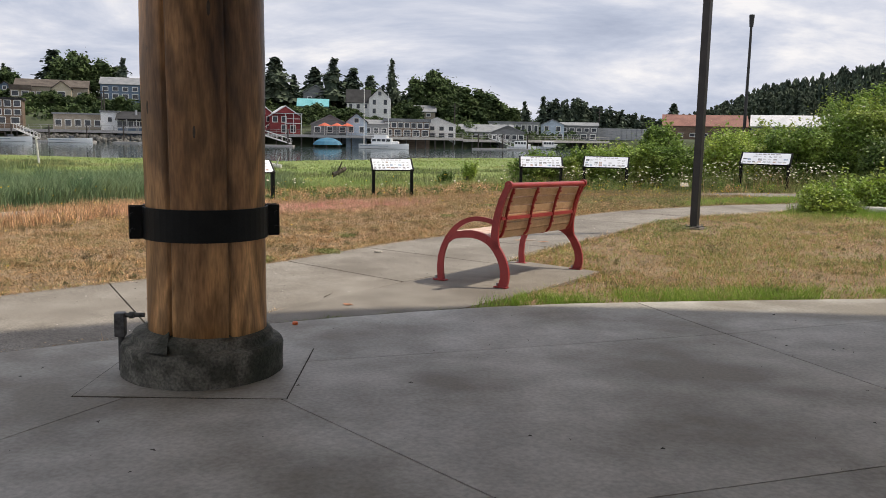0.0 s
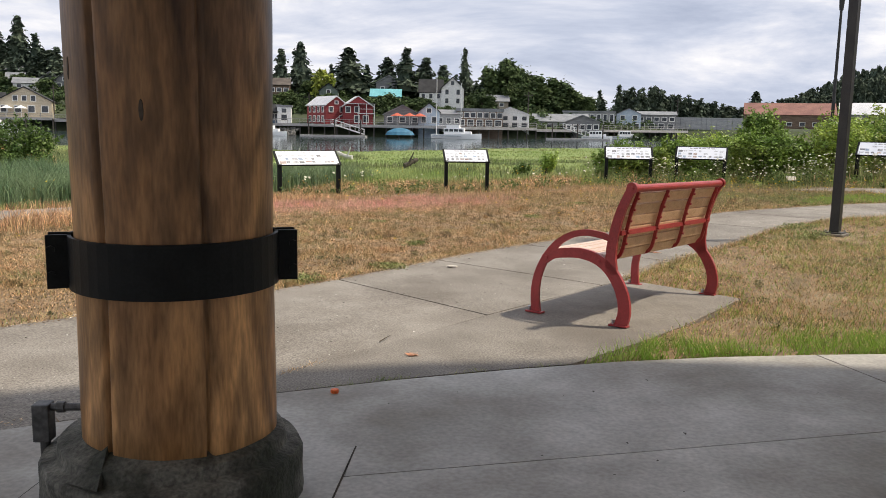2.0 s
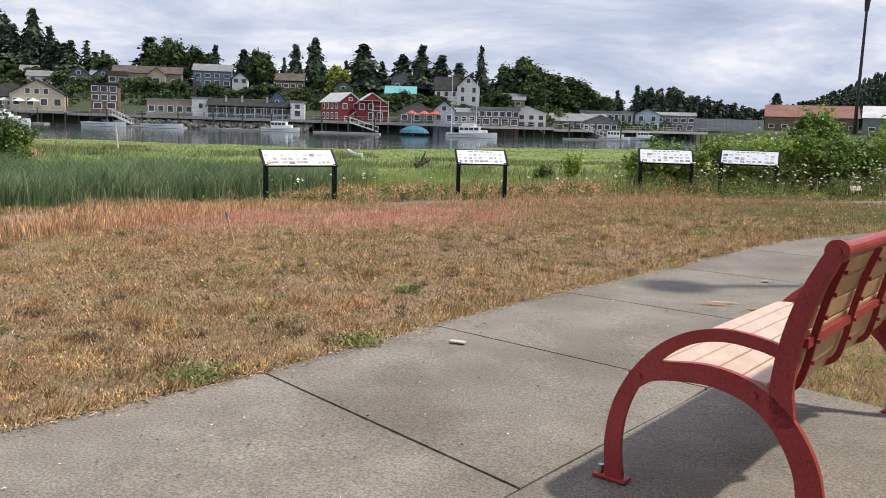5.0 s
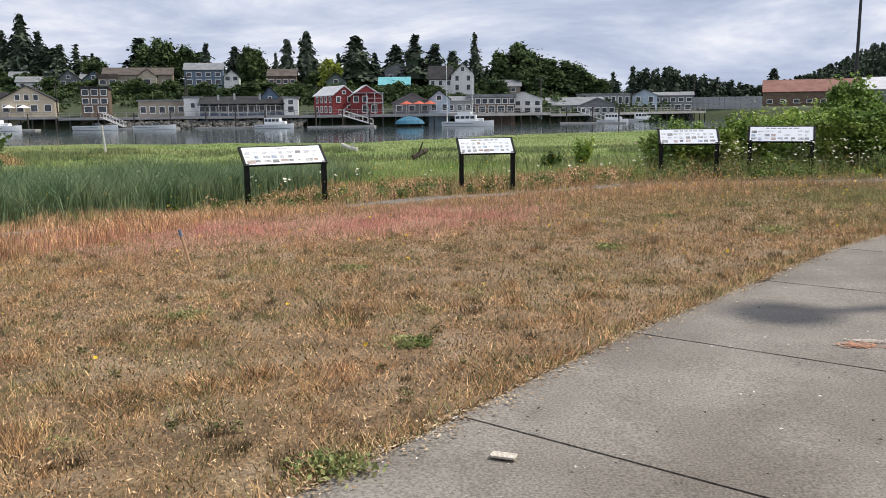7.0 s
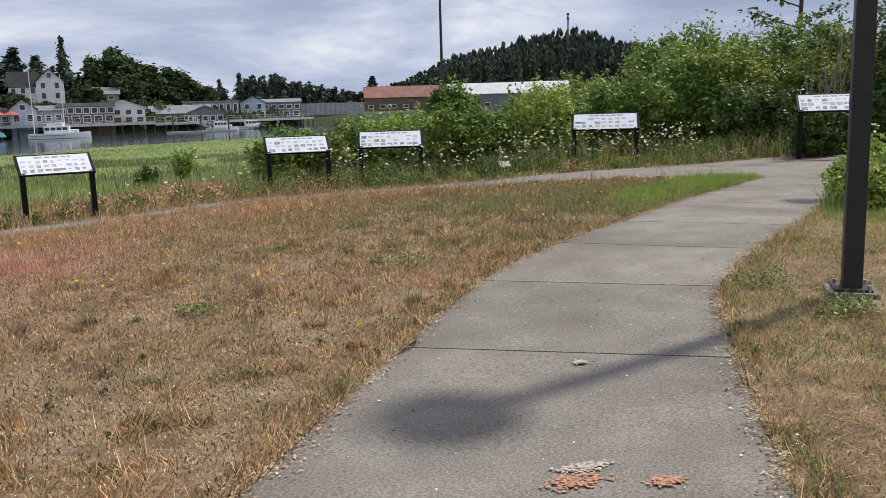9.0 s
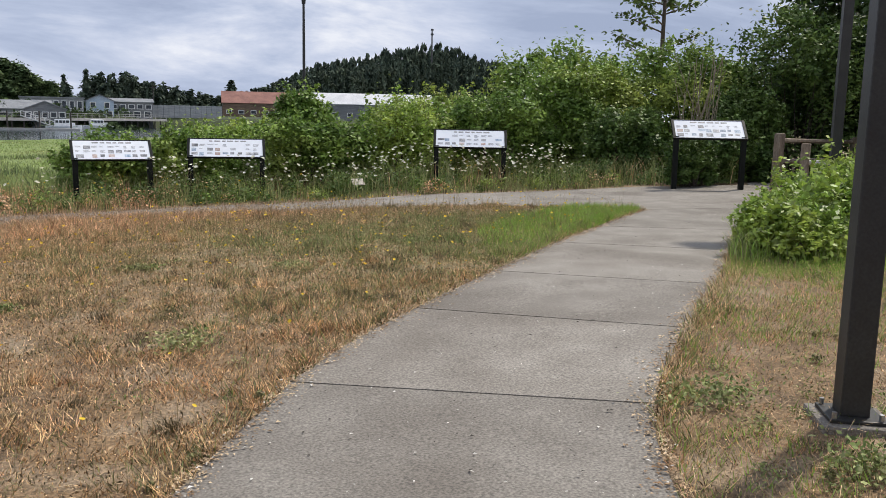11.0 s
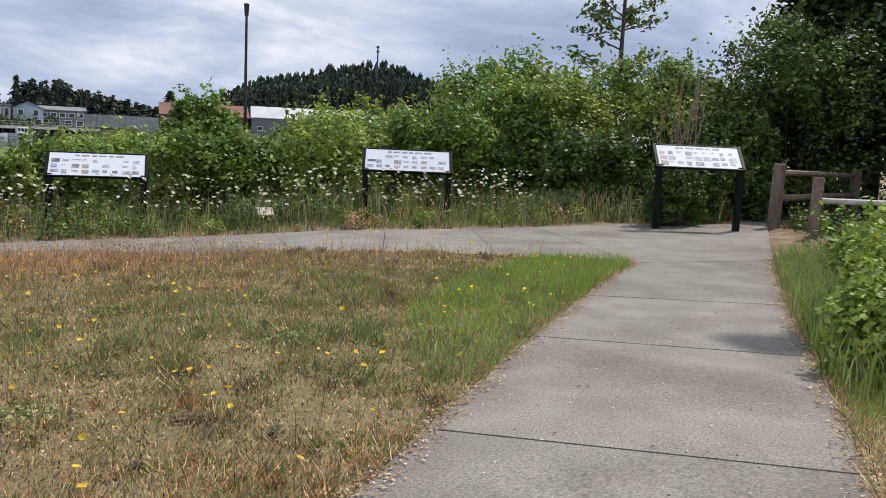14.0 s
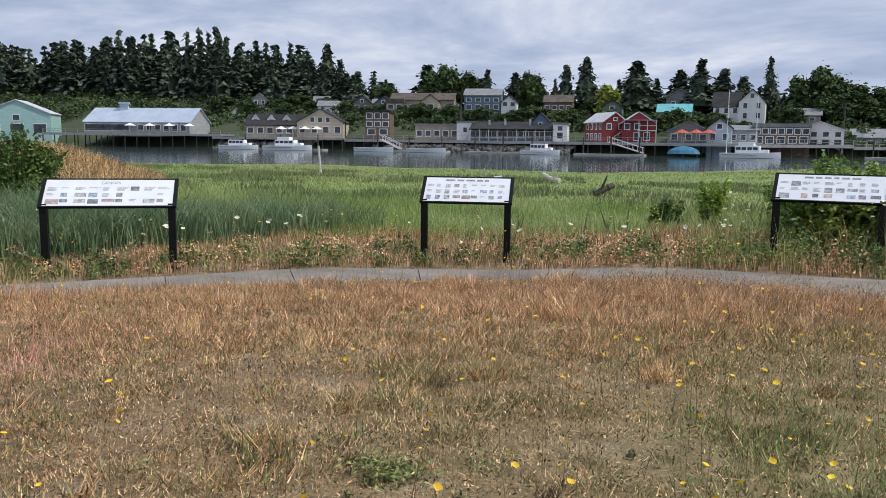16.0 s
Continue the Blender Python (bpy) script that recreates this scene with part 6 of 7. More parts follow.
# ---- trees ----
def conifer_parts(h, radius, seed, levels=46, bare=0.12, grain=1.0, core=0.5):
    """Crown quads of a ragged conifer with hanging sprays round a dense heart, as arrays."""
    r = np.random.RandomState(seed)
    p1, p2, p3, p4 = r.rand(4) * 6.28
    blunt = 0.55 + 0.4 * r.rand()

    def reach(t, a):
        return radius * ((1 - t) ** blunt) * min(1, 0.55 + 2.2 * t) * (1 + 0.28 * math.sin(a + p1 + 3 * t) + 0.2 * math.sin(2 * a + 8 * t + p2)) * (1 + 0.22 * math.sin(17 * t + p3) + 0.12 * math.sin(41 * t + p4)) + 0.02 * radius

    cs, us, ws = [], [], []
    for i in range(levels):
        t = bare + (1 - bare) * (i + 0.5 * r.rand()) / levels
        for k in range(6 + int(4 * (1 - t))):
            a = r.rand() * 6.283
            ln = reach(t, a) * (0.55 + 0.6 * r.rand() ** 1.5)
            for s in (0.35, 0.62, 0.85, 1.0):
                q = ln * s
                cs.append((math.cos(a) * q + r.randn() * 0.05 * radius, math.sin(a) * q + r.randn() * 0.05 * radius, h * t - 0.20 * q + r.randn() * 0.012 * h))
                z = grain * 0.115 * radius * (1 - 0.5 * t) * (1.25 - 0.6 * s) * (0.7 + 0.6 * r.rand())
                us.append((math.cos(a) * z * 1.5, math.sin(a) * z * 1.5, (-0.45 + 0.35 * r.randn()) * z * 1.5))
                ws.append((-math.sin(a) * z, math.cos(a) * z, 0.7 * r.randn() * z))
    c, u, w = np.array(cs), np.array(us), np.array(ws)
    heart = []
    ts = np.linspace(bare, 0.93, 7)
    for t0, t1 in zip(ts, ts[1:]):
        for k in range(7):
            a0, a1 = 6.283 * k / 7, 6.283 * (k + 1) / 7
            heart += [(core * reach(t, a) * math.cos(a), core * reach(t, a) * math.sin(a), h * t - 0.1 * reach(t, a)) for t, a in ((t0, a0), (t0, a1), (t1, a1), (t1, a0))]
    return np.concatenate([np.stack([c - u, c + w, c + u, c - w], 1).reshape(-1, 3), np.array(heart)])


def quads(v):
    return np.arange(len(v)).reshape(-1, 4)


def conifer(h, radius, seed, m, label, levels=46, bare=0.12):
    ob = thing("conifer", m, label, "tree", "trees on the hill")
    v = conifer_parts(h, radius, seed, levels, bare)
    share("crown", mesh_of("crown", v, quads(v), "needle"), ob, Matrix())
    part("trunk", cyl((0, 0, -1.5), (0, 0, h * 0.97), 0.028 * h, 0.004 * h, 8), "bark", ob)
    return ob


def broadleaf(h, rx, seed, m, label, material="crown", leaves=7600, size=0.56, group="trees on the hill"):
    ob = thing("broadleaf_tree", m, label, "tree", group)
    p, lumps, out = lumpy(leaves, rx, rx, h, 46, seed, 0.22)
    share("crown", leaf_mesh("crown", p, size, seed, material, 0.0, out), ob, Matrix())
    bm = cyl((0, 0, -1.5), (0, 0, h * 0.5), 0.03 * h, 0.018 * h, 8)
    for c in lumps[::3]:
        add_cyl(bm, (0, 0, h * 0.3), Vector(c), 0.012 * h, 0.003 * h, 5)
    part("trunk", bm, "bark", ob)
    return ob


def at_land(x, y, top, h):
    """A pose that puts the top of a tree h tall at height top, its foot on or under the land."""
    z = land1(x, y)
    s = (top - z) / h
    return Matrix.Translation((x, y, z)) @ Matrix.Rotation(x * 1.7, 4, "Z") @ Matrix.Scale(s, 4)


def copy_scaled(ob, x, y, top, h, wide=1.0):
    z = land1(x, y)
    s = (top - z) / h
    wide *= 1.45
    c = copy_thing(ob, Matrix())
    c.matrix_basis = Matrix.Translation((x, y, z)) @ Matrix.Rotation(x * 1.7, 4, "Z") @ Matrix.Diagonal((s * wide, s * wide, s, 1))
    return c


firs = [conifer(12, 4.6, 201, at_land(-149.6, 245, 30.5, 12), "tall ragged dark fir on the hilltop"), conifer(12, 5.6, 202, at_land(-62.5, 240, 23.1, 12), "broad dark fir among the houses", 40, 0.06), conifer(12, 3.4, 203, at_land(-16, 245, 22.2, 12), "thin open-topped fir on the skyline", 30, 0.2)]
for i, (x, top, wide) in enumerate(((-133.9, 21, 1), (-113.5, 22.9, 1.1), (-90.8, 20.5, 1), (-85, 20, 1.0), (-67.5, 21, 0.6), (-54.8, 17.5, 0.9), (-48.2, 21.6, 1.2), (-38.3, 19.5, 1.1), (-31.8, 21.6, 1.3), (-27.1, 19.6, 1.1), (-21.5, 17, 0.9), (-73, 18, 0.7), (-43, 17, 0.7), (-10, 16, 0.9), (-140.2, 24.7, 1.0), (-156, 26, 1), (-162, 24, 1.1), (-128, 19, 1))):
    copy_scaled(firs[i % 3], x, 238 + (i * 7) % 14, top, 12, wide)
for i, (x, top) in enumerate(((30.1, 14.6), (37.3, 16.6), (88.1, 14.9), (92, 11))):
    copy_scaled(firs[2 if i < 2 else 0], x, 330, top, 12, 1.0)
oaks = [broadleaf(10, 5.0, 211, at_land(-106.7, 240, 23, 10), "large rounded dark tree above the houses"), broadleaf(10, 4.2, 212, at_land(-78.3, 240, 20.3, 10), "rounded broadleaf tree above the houses")]
for i, (x, y, top, wide) in enumerate(((-123.4, 238, 17.5, 0.8), (-97.5, 242, 21, 0.9), (-4.2, 235, 19.2, 0.75), (2.8, 238, 16, 1.0), (8, 240, 14.6, 1.0), (12.5, 242, 12.5, 1.0), (17, 244, 10.5, 0.9), (-1, 228, 13, 0.9), (-22, 232, 14, 0.8), (-58, 232, 13, 0.9), (-9, 220, 9.5, 0.9), (-46, 205, 6.5, 0.8), (-52, 205, 6, 0.9), (-85, 205, 6.8, 1.1), (-95, 206, 6.5, 1.1), (-76, 207, 6.5, 1.1), (-104, 207, 6.0, 1.0), (-66, 206, 6.4, 1.0), (-118, 208, 7, 1.1), (-131, 212, 9, 1.0), (-144, 214, 11, 1.1), (-157, 214, 12, 1.1), (-170, 218, 14, 1.1))):
    copy_scaled(oaks[i % 2], x, y, top, 10, wide)
for i in range(44):
    x, y = -170 + 172 * ((i * 0.618) % 1), 203 + 33 * ((i * 0.377) % 1)
    copy_scaled(oaks[i % 2], x, y, land1(x, y) + 2.6 + 2.6 * ((i * 0.271) % 1), 10, 1.15)
broadleaf(8, 3.0, 213, at_land(-52.8, 227, 16.2, 8), "bright yellow-green tree among dark firs", "crown_lime", 2200, 0.5)


def woods(name, label, spots, seed, material="needle"):
    """Far forest: many small ragged conifers in one mesh. spots: x, y, top, width."""
    kinds = [conifer_parts(10, 3.0, seed + i, 10, 0.03, 1.6, 0.30) for i in range(5)]
    rr = np.random.RandomState(seed)
    vs = []
    for x, y, top, wide in spots:
        z = land1(x, y) - 0.5
        s = (top - z) / 10
        a = rr.rand() * 6.28
        v = kinds[rr.randint(5)].copy()
        v = np.c_[(v[:, 0] * math.cos(a) - v[:, 1] * math.sin(a)) * wide, (v[:, 0] * math.sin(a) + v[:, 1] * math.cos(a)) * wide, v[:, 2] * s]
        vs.append(v + (x, y, z))
    v = np.concatenate(vs)
    tagged(new(name, mesh_of(name, v, quads(v), material)), label, "forest", kind="stuff")


rr = np.random.RandomState(301)
spots = []
for i in range(420):
    x = -360 + 225 * rr.rand()
    crest = np.interp(x, [-360, -300, -254, -231, -205, -190, -166, -140], [38, 37, 36, 39, 37, 39, 29, 24])
    y = 232 + 40 * rr.rand()
    spots.append((x, y, crest * (y / 250) * (0.62 + 0.46 * rr.rand() ** 1.3) - 1, 1.6 + 0.9 * rr.rand()))
woods("far_woods", "dark conifer wood along the hilltop", spots, 310)
spots = []
for i in range(260):
    x = 40 + 55 * rr.rand()
    spots.append((x, 325 + 25 * rr.rand(), np.interp(x, [40, 50, 62, 80, 95], [16, 16.5, 14, 9.5, 9]) * (0.7 + 0.33 * rr.rand()), 1.1 + 0.4 * rr.rand()))
for i in range(1000):
    x = 95 + 145 * rr.rand()
    y = 350 + 50 * rr.rand()
    crest = np.interp(x, [95, 113, 134, 167, 196, 218, 240], [10, 16, 26, 34.5, 39, 33, 30])
    spots.append((x * y / 360, y, crest * y / 360 * np.interp(y, [350, 385], [0.5 + 0.3 * rr.rand(), 0.86 + 0.14 * rr.rand()]), 1.15 + 0.5 * rr.rand()))
woods("far_woods", "dark wooded hill beyond the harbour", spots, 320)
spots = [(-70 + 95 * rr.rand(), 250 + 14 * rr.rand(), 11 + 5 * rr.rand(), 1.3) for i in range(60)]
spots = [(x, y, t if x < 0 else t * np.interp(x, [0, 25], [0.95, 0.6]), w) for x, y, t, w in spots]
woods("far_woods", "dark trees behind the town's houses", spots, 330)

# trees close behind the thicket
def near_tree(x, y, h, rx, seed, material, label, leaves=20000, size=0.15):
    broadleaf(h, rx, seed, Matrix.Translation((x, y, land1(x, y))), label, material, leaves, size, "trees behind the thicket")


near_tree(20.5, 22.5, 7.0, 3.0, 221, "leaf_deep", "dark leafy tree behind the thicket")
near_tree(22.5, 17.5, 8.5, 3.6, 222, "leaf_deep", "tall dark leafy tree behind the fence")
near_tree(25.5, 26.0, 7.6, 3.2, 223, "leaf_deep", "dark leafy tree behind the thicket", 16000)
near_tree(19.8, 20.2, 7.0, 2.5, 227, "leaf_deep", "dense dark tree over the fence", 22000, 0.12)
near_tree(17.5, 14.6, 6.0, 2.8, 225, "leaf_deep", "dark leafy tree behind the brambles", 16000)
airy = thing("broadleaf_tree", Matrix.Translation((25, 35, land1(25, 35))), "sparse airy tree with open branches against the sky", "tree", "trees behind the thicket")
rg = random.Random(5)
bm, tips = cyl((0, 0, -1), (0.1, 0, 9.5), 0.14, 0.03, 8), []
for i in range(34):
    t = rg.uniform(0.35, 0.98)
    a = rg.uniform(0, 6.28)
    ln = 2.9 * (1.15 - t)
    s, e = Vector((0.1 * t, 0, 9.5 * t)), Vector((math.cos(a) * ln, math.sin(a) * ln, 9.5 * t + 0.35 * ln))
    add_cyl(bm, s, e, 0.035, 0.01, 5)
    tips += [s.lerp(e, k) + Vector((rg.gauss(0, 0.16), rg.gauss(0, 0.16), rg.gauss(0, 0.12))) for k in [rg.uniform(0.35, 1.05) for _ in range(75)]]
part("trunk", bm, "bark", airy)
share("crown", leaf_mesh("crown", np.array([tuple(p) for p in tips]), 0.16, 226, "leaf_dark"), airy, Matrix())
dead = thing("bare_shrub", Matrix.Translation((14.4, 22.5, 0)), "pale leafless stems standing in the thicket", "shrub")
for i in range(26):
    a, t = rg.uniform(0, 6.28), rg.uniform(0.2, 0.7)
    part("stem", cyl((rg.uniform(-0.5, 0.5), rg.uniform(-0.4, 0.4), 0.2), (math.cos(a) * t, math.sin(a) * t * 0.7, rg.uniform(1.8, 2.6)), 0.014, 0.006, 5), "twig", dead)


# ---- buildings across the water ----
UNIT = box((-0.5, -0.5, -0.5), (0.5, 0.5, 0.5))
ME_FRAME, ME_PANE = bpy.data.meshes.new("window"), bpy.data.meshes.new("pane")
UNIT.to_mesh(ME_FRAME)
UNIT.to_mesh(ME_PANE)
UNIT.free()
ME_FRAME.materials.append(M["trim"])
ME_PANE.materials.append(M["glass"])


def put_window(ob, x, z, w, h, y=0.0, turn=0.0):
    """A framed window on a wall whose outer face is at y; turn swings it round z."""
    m = Matrix.Rotation(turn, 4, "Z")
    fr = share("window", ME_FRAME, ob, m @ Matrix.Translation((x, y - 0.02, z)) @ Matrix.Diagonal((w + 0.30, 0.14, h + 0.30, 1)))
    share("pane", ME_PANE, fr, Matrix.Translation((0, -0.18, 0)) @ Matrix.Diagonal((w / (w + 0.30), 0.8, h / (h + 0.30), 1)))


def house(label, x0, x1, y, depth, z0, eave, ridge, run, wall, roof, rows=(), name="house", over=0.35, group="buildings across the harbour", turn=None, base=-3.0):
    """run: 'x' ridge along the front, 'y' gable to the front, 'flat'. rows: (count, height, width, tall[, from, to])."""
    if turn is None:
        turn = 0.8 * math.atan2(-(x0 + x1) / 2, y - 8)      # fronts follow the bend of the shore
    w = (x1 - x0) * math.cos(turn)
    ob = thing(name, Matrix.Translation(((x0 + x1) / 2, y, z0)) @ Matrix.Rotation(turn, 4, "Z"), label, "building", group)
    e, t = eave - z0, ridge - z0
    bm = bmesh.new()
    if run == "y":
        prof = [(-w / 2, base), (w / 2, base), (w / 2, e), (0, t), (-w / 2, e)]
        f = [bm.verts.new((a, 0, b)) for a, b in prof]
        g = [bm.verts.new((a, depth, b)) for a, b in prof]
    else:
        top = e if run == "flat" else t
        prof = [(0, base), (depth, base), (depth, e), (depth / 2, top), (0, e)]
        f = [bm.verts.new((-w / 2, a, b)) for a, b in prof]
        g = [bm.verts.new((w / 2, a, b)) for a, b in prof]
    bm.faces.new(f)
    bm.faces.new(g[::-1])
    for i in range(5):
        bm.faces.new((f[i], g[i], g[(i + 1) % 5], f[(i + 1) % 5]))
    bmesh.ops.recalc_face_normals(bm, faces=bm.faces)
    part("wall", bm, wall, ob)
    bm = bmesh.new()
    if run == "flat":
        add_box(bm, (-w / 2 - 0.25, -0.25, e), (w / 2 + 0.25, depth + 0.25, e + max(0.35, t - e)))
    else:
        half = (w if run == "y" else depth) / 2
        ln = math.hypot(half, t - e)
        sl = math.atan2(t - e, half)
        for s in (-1, 1):
            m = Matrix.Translation((0, 0, t + 0.14)) if run == "y" else Matrix.Translation((0, depth / 2, t + 0.14))
            if run == "y":
                m = m @ Matrix.Rotation(s * sl, 4, "Y")
                lo, hi = ((0, -over, -0.12), (ln + over, depth + over, 0.06)) if s > 0 else ((-ln - over, -over, -0.12), (0, depth + over, 0.06))
            else:
                m = m @ Matrix.Rotation(-s * sl, 4, "X")
                lo, hi = ((-w / 2 - over, 0, -0.12), (w / 2 + over, ln + over, 0.06)) if s > 0 else ((-w / 2 - over, -ln - over, -0.12), (w / 2 + over, 0, 0.06))
            add_box(bm, lo, hi, m)
    part("roof", bm, roof, ob)
    for n, zc, ww, hh, *span in rows:
        a, b = span if span else (0, 1)
        for i in range(n):
            put_window(ob, -w / 2 + w * (a + (b - a) * (i + 0.5) / n), zc, ww, hh)
    return ob


def chimney(ob, x, y, z, h=1.4):
    part("chimney", box((x - 0.35, y - 0.35, z), (x + 0.35, y + 0.35, z + h), None, 0.03), "w_tan", ob)


# waterfront row
house("pale cream gabled building with dark roof by the quay", -119, -106.5, 186, 12, 1.3, 4.6, 7.7, "y", "w_cream", "roof_dark", ((3, 3.9, 0.9, 1.1, 0.25, 0.75), (4, 1.5, 1.3, 1.4)))
house("long low shop building with dark roof by the quay", -136, -119.5, 188, 11, 1.3, 3.9, 6.6, "x", "w_tan", "roof_dark", ((6, 1.3, 1.3, 1.3),))
for x, y in ((-133.4, 187.6), (-129.9, 189.4), (-126.4, 191.2)):
    house("small white roof dormer on the shop", x - 1.2, x + 1.2, y, 3, 4.6, 5.6, 6.9, "y", "w_white", "roof_dark", ((1, 0.45, 0.8, 0.6),), "dormer", 0.2)
house("three storey brown timber building with balconies", -99.8, -93.6, 186, 9, 1.5, 6.9, 7.4, "flat", "w_brown", "roof_dark", ((3, 4.6, 1.2, 1.2), (3, 2.7, 1.2, 1.1), (2, 0.9, 1.6, 1.2)))
house("low pale stucco shop with flat roof", -87.5, -76.8, 188, 8, 1.0, 4.0, 4.3, "flat", "w_tan", "roof_grey", ((5, 1.1, 1.1, 1.3),))
house("white boxy shed beside the restaurant", -76.6, -72.6, 187, 6, 1.0, 4.6, 4.9, "flat", "w_white", "roof_grey", ((1, 2.0, 0.8, 1.0),))
rest = house("long blue restaurant with a band of windows and dark roof", -72.4, -53.2, 186, 11, 1.0, 2.9, 4.7, "x", "w_blue", "roof_dark", ((16, 1.05, 0.98, 1.25),), "restaurant")
part("verandah_roof", box((-9.0, -2.2, 2.05), (9.0, 0.0, 2.2)), "roof_dark", rest)
for k in range(10):
    part("verandah_post", box((-9.0 + 2.0 * k - 0.06, -2.2, -0.4), (-9.0 + 2.0 * k + 0.06, -2.08, 2.05)), "trim", rest)
part("verandah_rail", box((-9.0, -2.25, 0.55), (9.0, -2.17, 0.65)), "deck", rest)
for x, z in ((-5.5, 3.2), (-2.0, 3.5), (3.5, 3.4)):
    part("roof_vent", cyl((x, 3.2, z - 0.8), (x, 3.2, z + 1.0), 0.35, 0.25, 10), "steel", rest)
house("small slate-roofed turret over the restaurant", -60.2, -56.4, 191, 4, 3.8, 4.9, 6.8, "y", "w_blue", "roof_dark", ((1, 0.6, 0.6, 0.6),), "cupola")
house("white two storey end building of the restaurant", -54.0, -50.9, 187, 6, 1.0, 4.2, 4.6, "flat", "w_white", "roof_grey", ((1, 2.4, 1.0, 0.9), (1, 0.9, 1.2, 1.2)))
red = house("barn red two storey waterfront building, pale roof, white trim", -43.15, -36.85, 184.5, 11, 0.7, 4.7, 6.6, "y", "w_red", "roof_pale", ((2, 3.1, 0.8, 1.0), (1, 4.6, 0.6, 0.5), (1, 1.1, 1.0, 1.2, 0.5, 1)), turn=0.62, base=-0.7)
for k in range(4):
    put_window(red, -1.5 - 2.5 * k, 3.1, 0.9, 1.1, -3.15 * math.cos(0.62), -math.pi / 2)
    put_window(red, -1.5 - 2.5 * k, 1.0, 1.1, 1.2, -3.15 * math.cos(0.62), -math.pi / 2)
part("stair", add_strap(bmesh.new(), [Vector((-0.8, -0.7, -0.1)), Vector((2.5, -0.7, 2.3))], 0.3, 1.1, (0, 1, 0)), "w_red", red, "outside stair with white rail")
part("stair_rail", add_strap(bmesh.new(), [Vector((-0.8, -1.3, 0.9)), Vector((2.5, -1.3, 3.3))], 0.12, 0.08, (0, 1, 0)), "trim", red)
wing = house("barn red gabled wing with white balcony", -38.3, -31.6, 183.5, 8, 0.7, 4.5, 6.6, "y", "w_red", "roof_pale", ((2, 1.1, 1.0, 1.4, 0.3, 0.9), (2, 3.1, 0.9, 1.1, 0.0, 0.6)), turn=0.3, base=-0.7)
part("balcony", box((-0.2, -1.4, 2.2), (3.4, 0.0, 2.35)), "trim", wing)
part("balcony_rail", box((-0.2, -1.4, 3.2), (3.4, -1.3, 3.3)), "trim", wing)
part("awning", box((-3.2, -1.6, 4.3), (3.5, 0.0, 4.4)), "roof_pale", wing)
for x in (-0.1, 1.6, 3.3):
    part("balcony_post", box((x - 0.07, -1.4, -0.4), (x + 0.07, -1.28, 4.3)), "trim", wing)
house("grey gabled boathouse by the boardwalk", -29.9, -21.6, 187, 9, 0.7, 2.9, 4.9, "y", "w_grey", "roof_grey", ((3, 1.1, 1.1, 1.1),))
house("slate blue gabled cottage with white trim", -22.0, -17.4, 185.5, 8, 0.7, 3.6, 5.4, "y", "w_sky", "roof_dark", ((2, 1.2, 0.9, 1.2), (1, 3.2, 0.9, 0.9)))
house("low grey shed behind the quay", -18.5, -13, 190, 7, 0.6, 3.2, 4.1, "x", "w_pale", "roof_grey", ((3, 1.2, 0.9, 1.0),))
house("brown waterfront cafe with a row of upper windows", -14.0, -3.7, 191, 10, 0.5, 3.9, 4.6, "flat", "w_brown", "roof_grey", ((7, 2.6, 1.0, 1.0), (5, 0.9, 1.3, 1.2)))
house("white and grey two storey shop with terrace", -6.5, 2.2, 197, 9, 0.4, 3.4, 5.0, "y", "w_white", "roof_pale", ((4, 2.2, 1.0, 0.9), (4, 0.7, 1.2, 1.0)))
house("low workshop with a grey roof", 3.2, 16.5, 208, 12, 0.0, 2.0, 3.8, "x", "w_pale", "roof_grey", ((5, 0.9, 1.3, 1.0),))
house("gabled grey shop front with dark windows", 11.0, 19.0, 205, 9, 0.0, 2.0, 3.6, "y", "w_grey", "roof_grey", ((5, 0.9, 1.0, 1.0),))
house("long pale two storey block with tall windows", 11.3, 24.8, 226, 10, 0.3, 4.7, 5.0, "flat", "w_pale", "roof_grey", ((8, 3.0, 0.8, 1.6), (6, 0.9, 1.4, 1.2)))
house("light blue two storey house on the quay", 25.6, 31.9, 229, 9, 0.3, 4.4, 5.8, "y", "w_sky", "roof_grey", ((2, 3.1, 1.0, 1.2), (3, 1.0, 1.1, 1.3)))
house("dark grey waterfront building with balcony", 32.2, 42.6, 238, 10, 0.4, 4.4, 5.3, "x", "w_grey", "roof_grey", ((5, 2.9, 1.2, 0.9), (4, 1.0, 1.4, 1.2)))
wallp = thing("warehouse", Matrix.Translation((43.6, 244, 0)), "long pale concrete panel warehouse wall", "building", "buildings across the harbour")
for i in range(13):
    part("panel", box((1.42 * i, 0, -2), (1.42 * i + 1.36, 0.4, 4.0), None, 0.02), "w_pale", wallp)
part("wall", box((0, 0.3, -2), (18.5, 9, 3.85)), "w_grey", wallp)
house("brick red warehouse with rust-coloured roof", 67, 93, 262, 14, 1.0, 5.4, 8.9, "x", "w_brown", "roof_rust", ((7, 1.7, 1.4, 0.9),), "warehouse")
house("long warehouse with pale metal roof", 85, 123, 236, 14, 0.5, 5.4, 8.6, "x", "w_grey", "roof_pale", ((8, 1.9, 1.4, 0.9),), "warehouse")

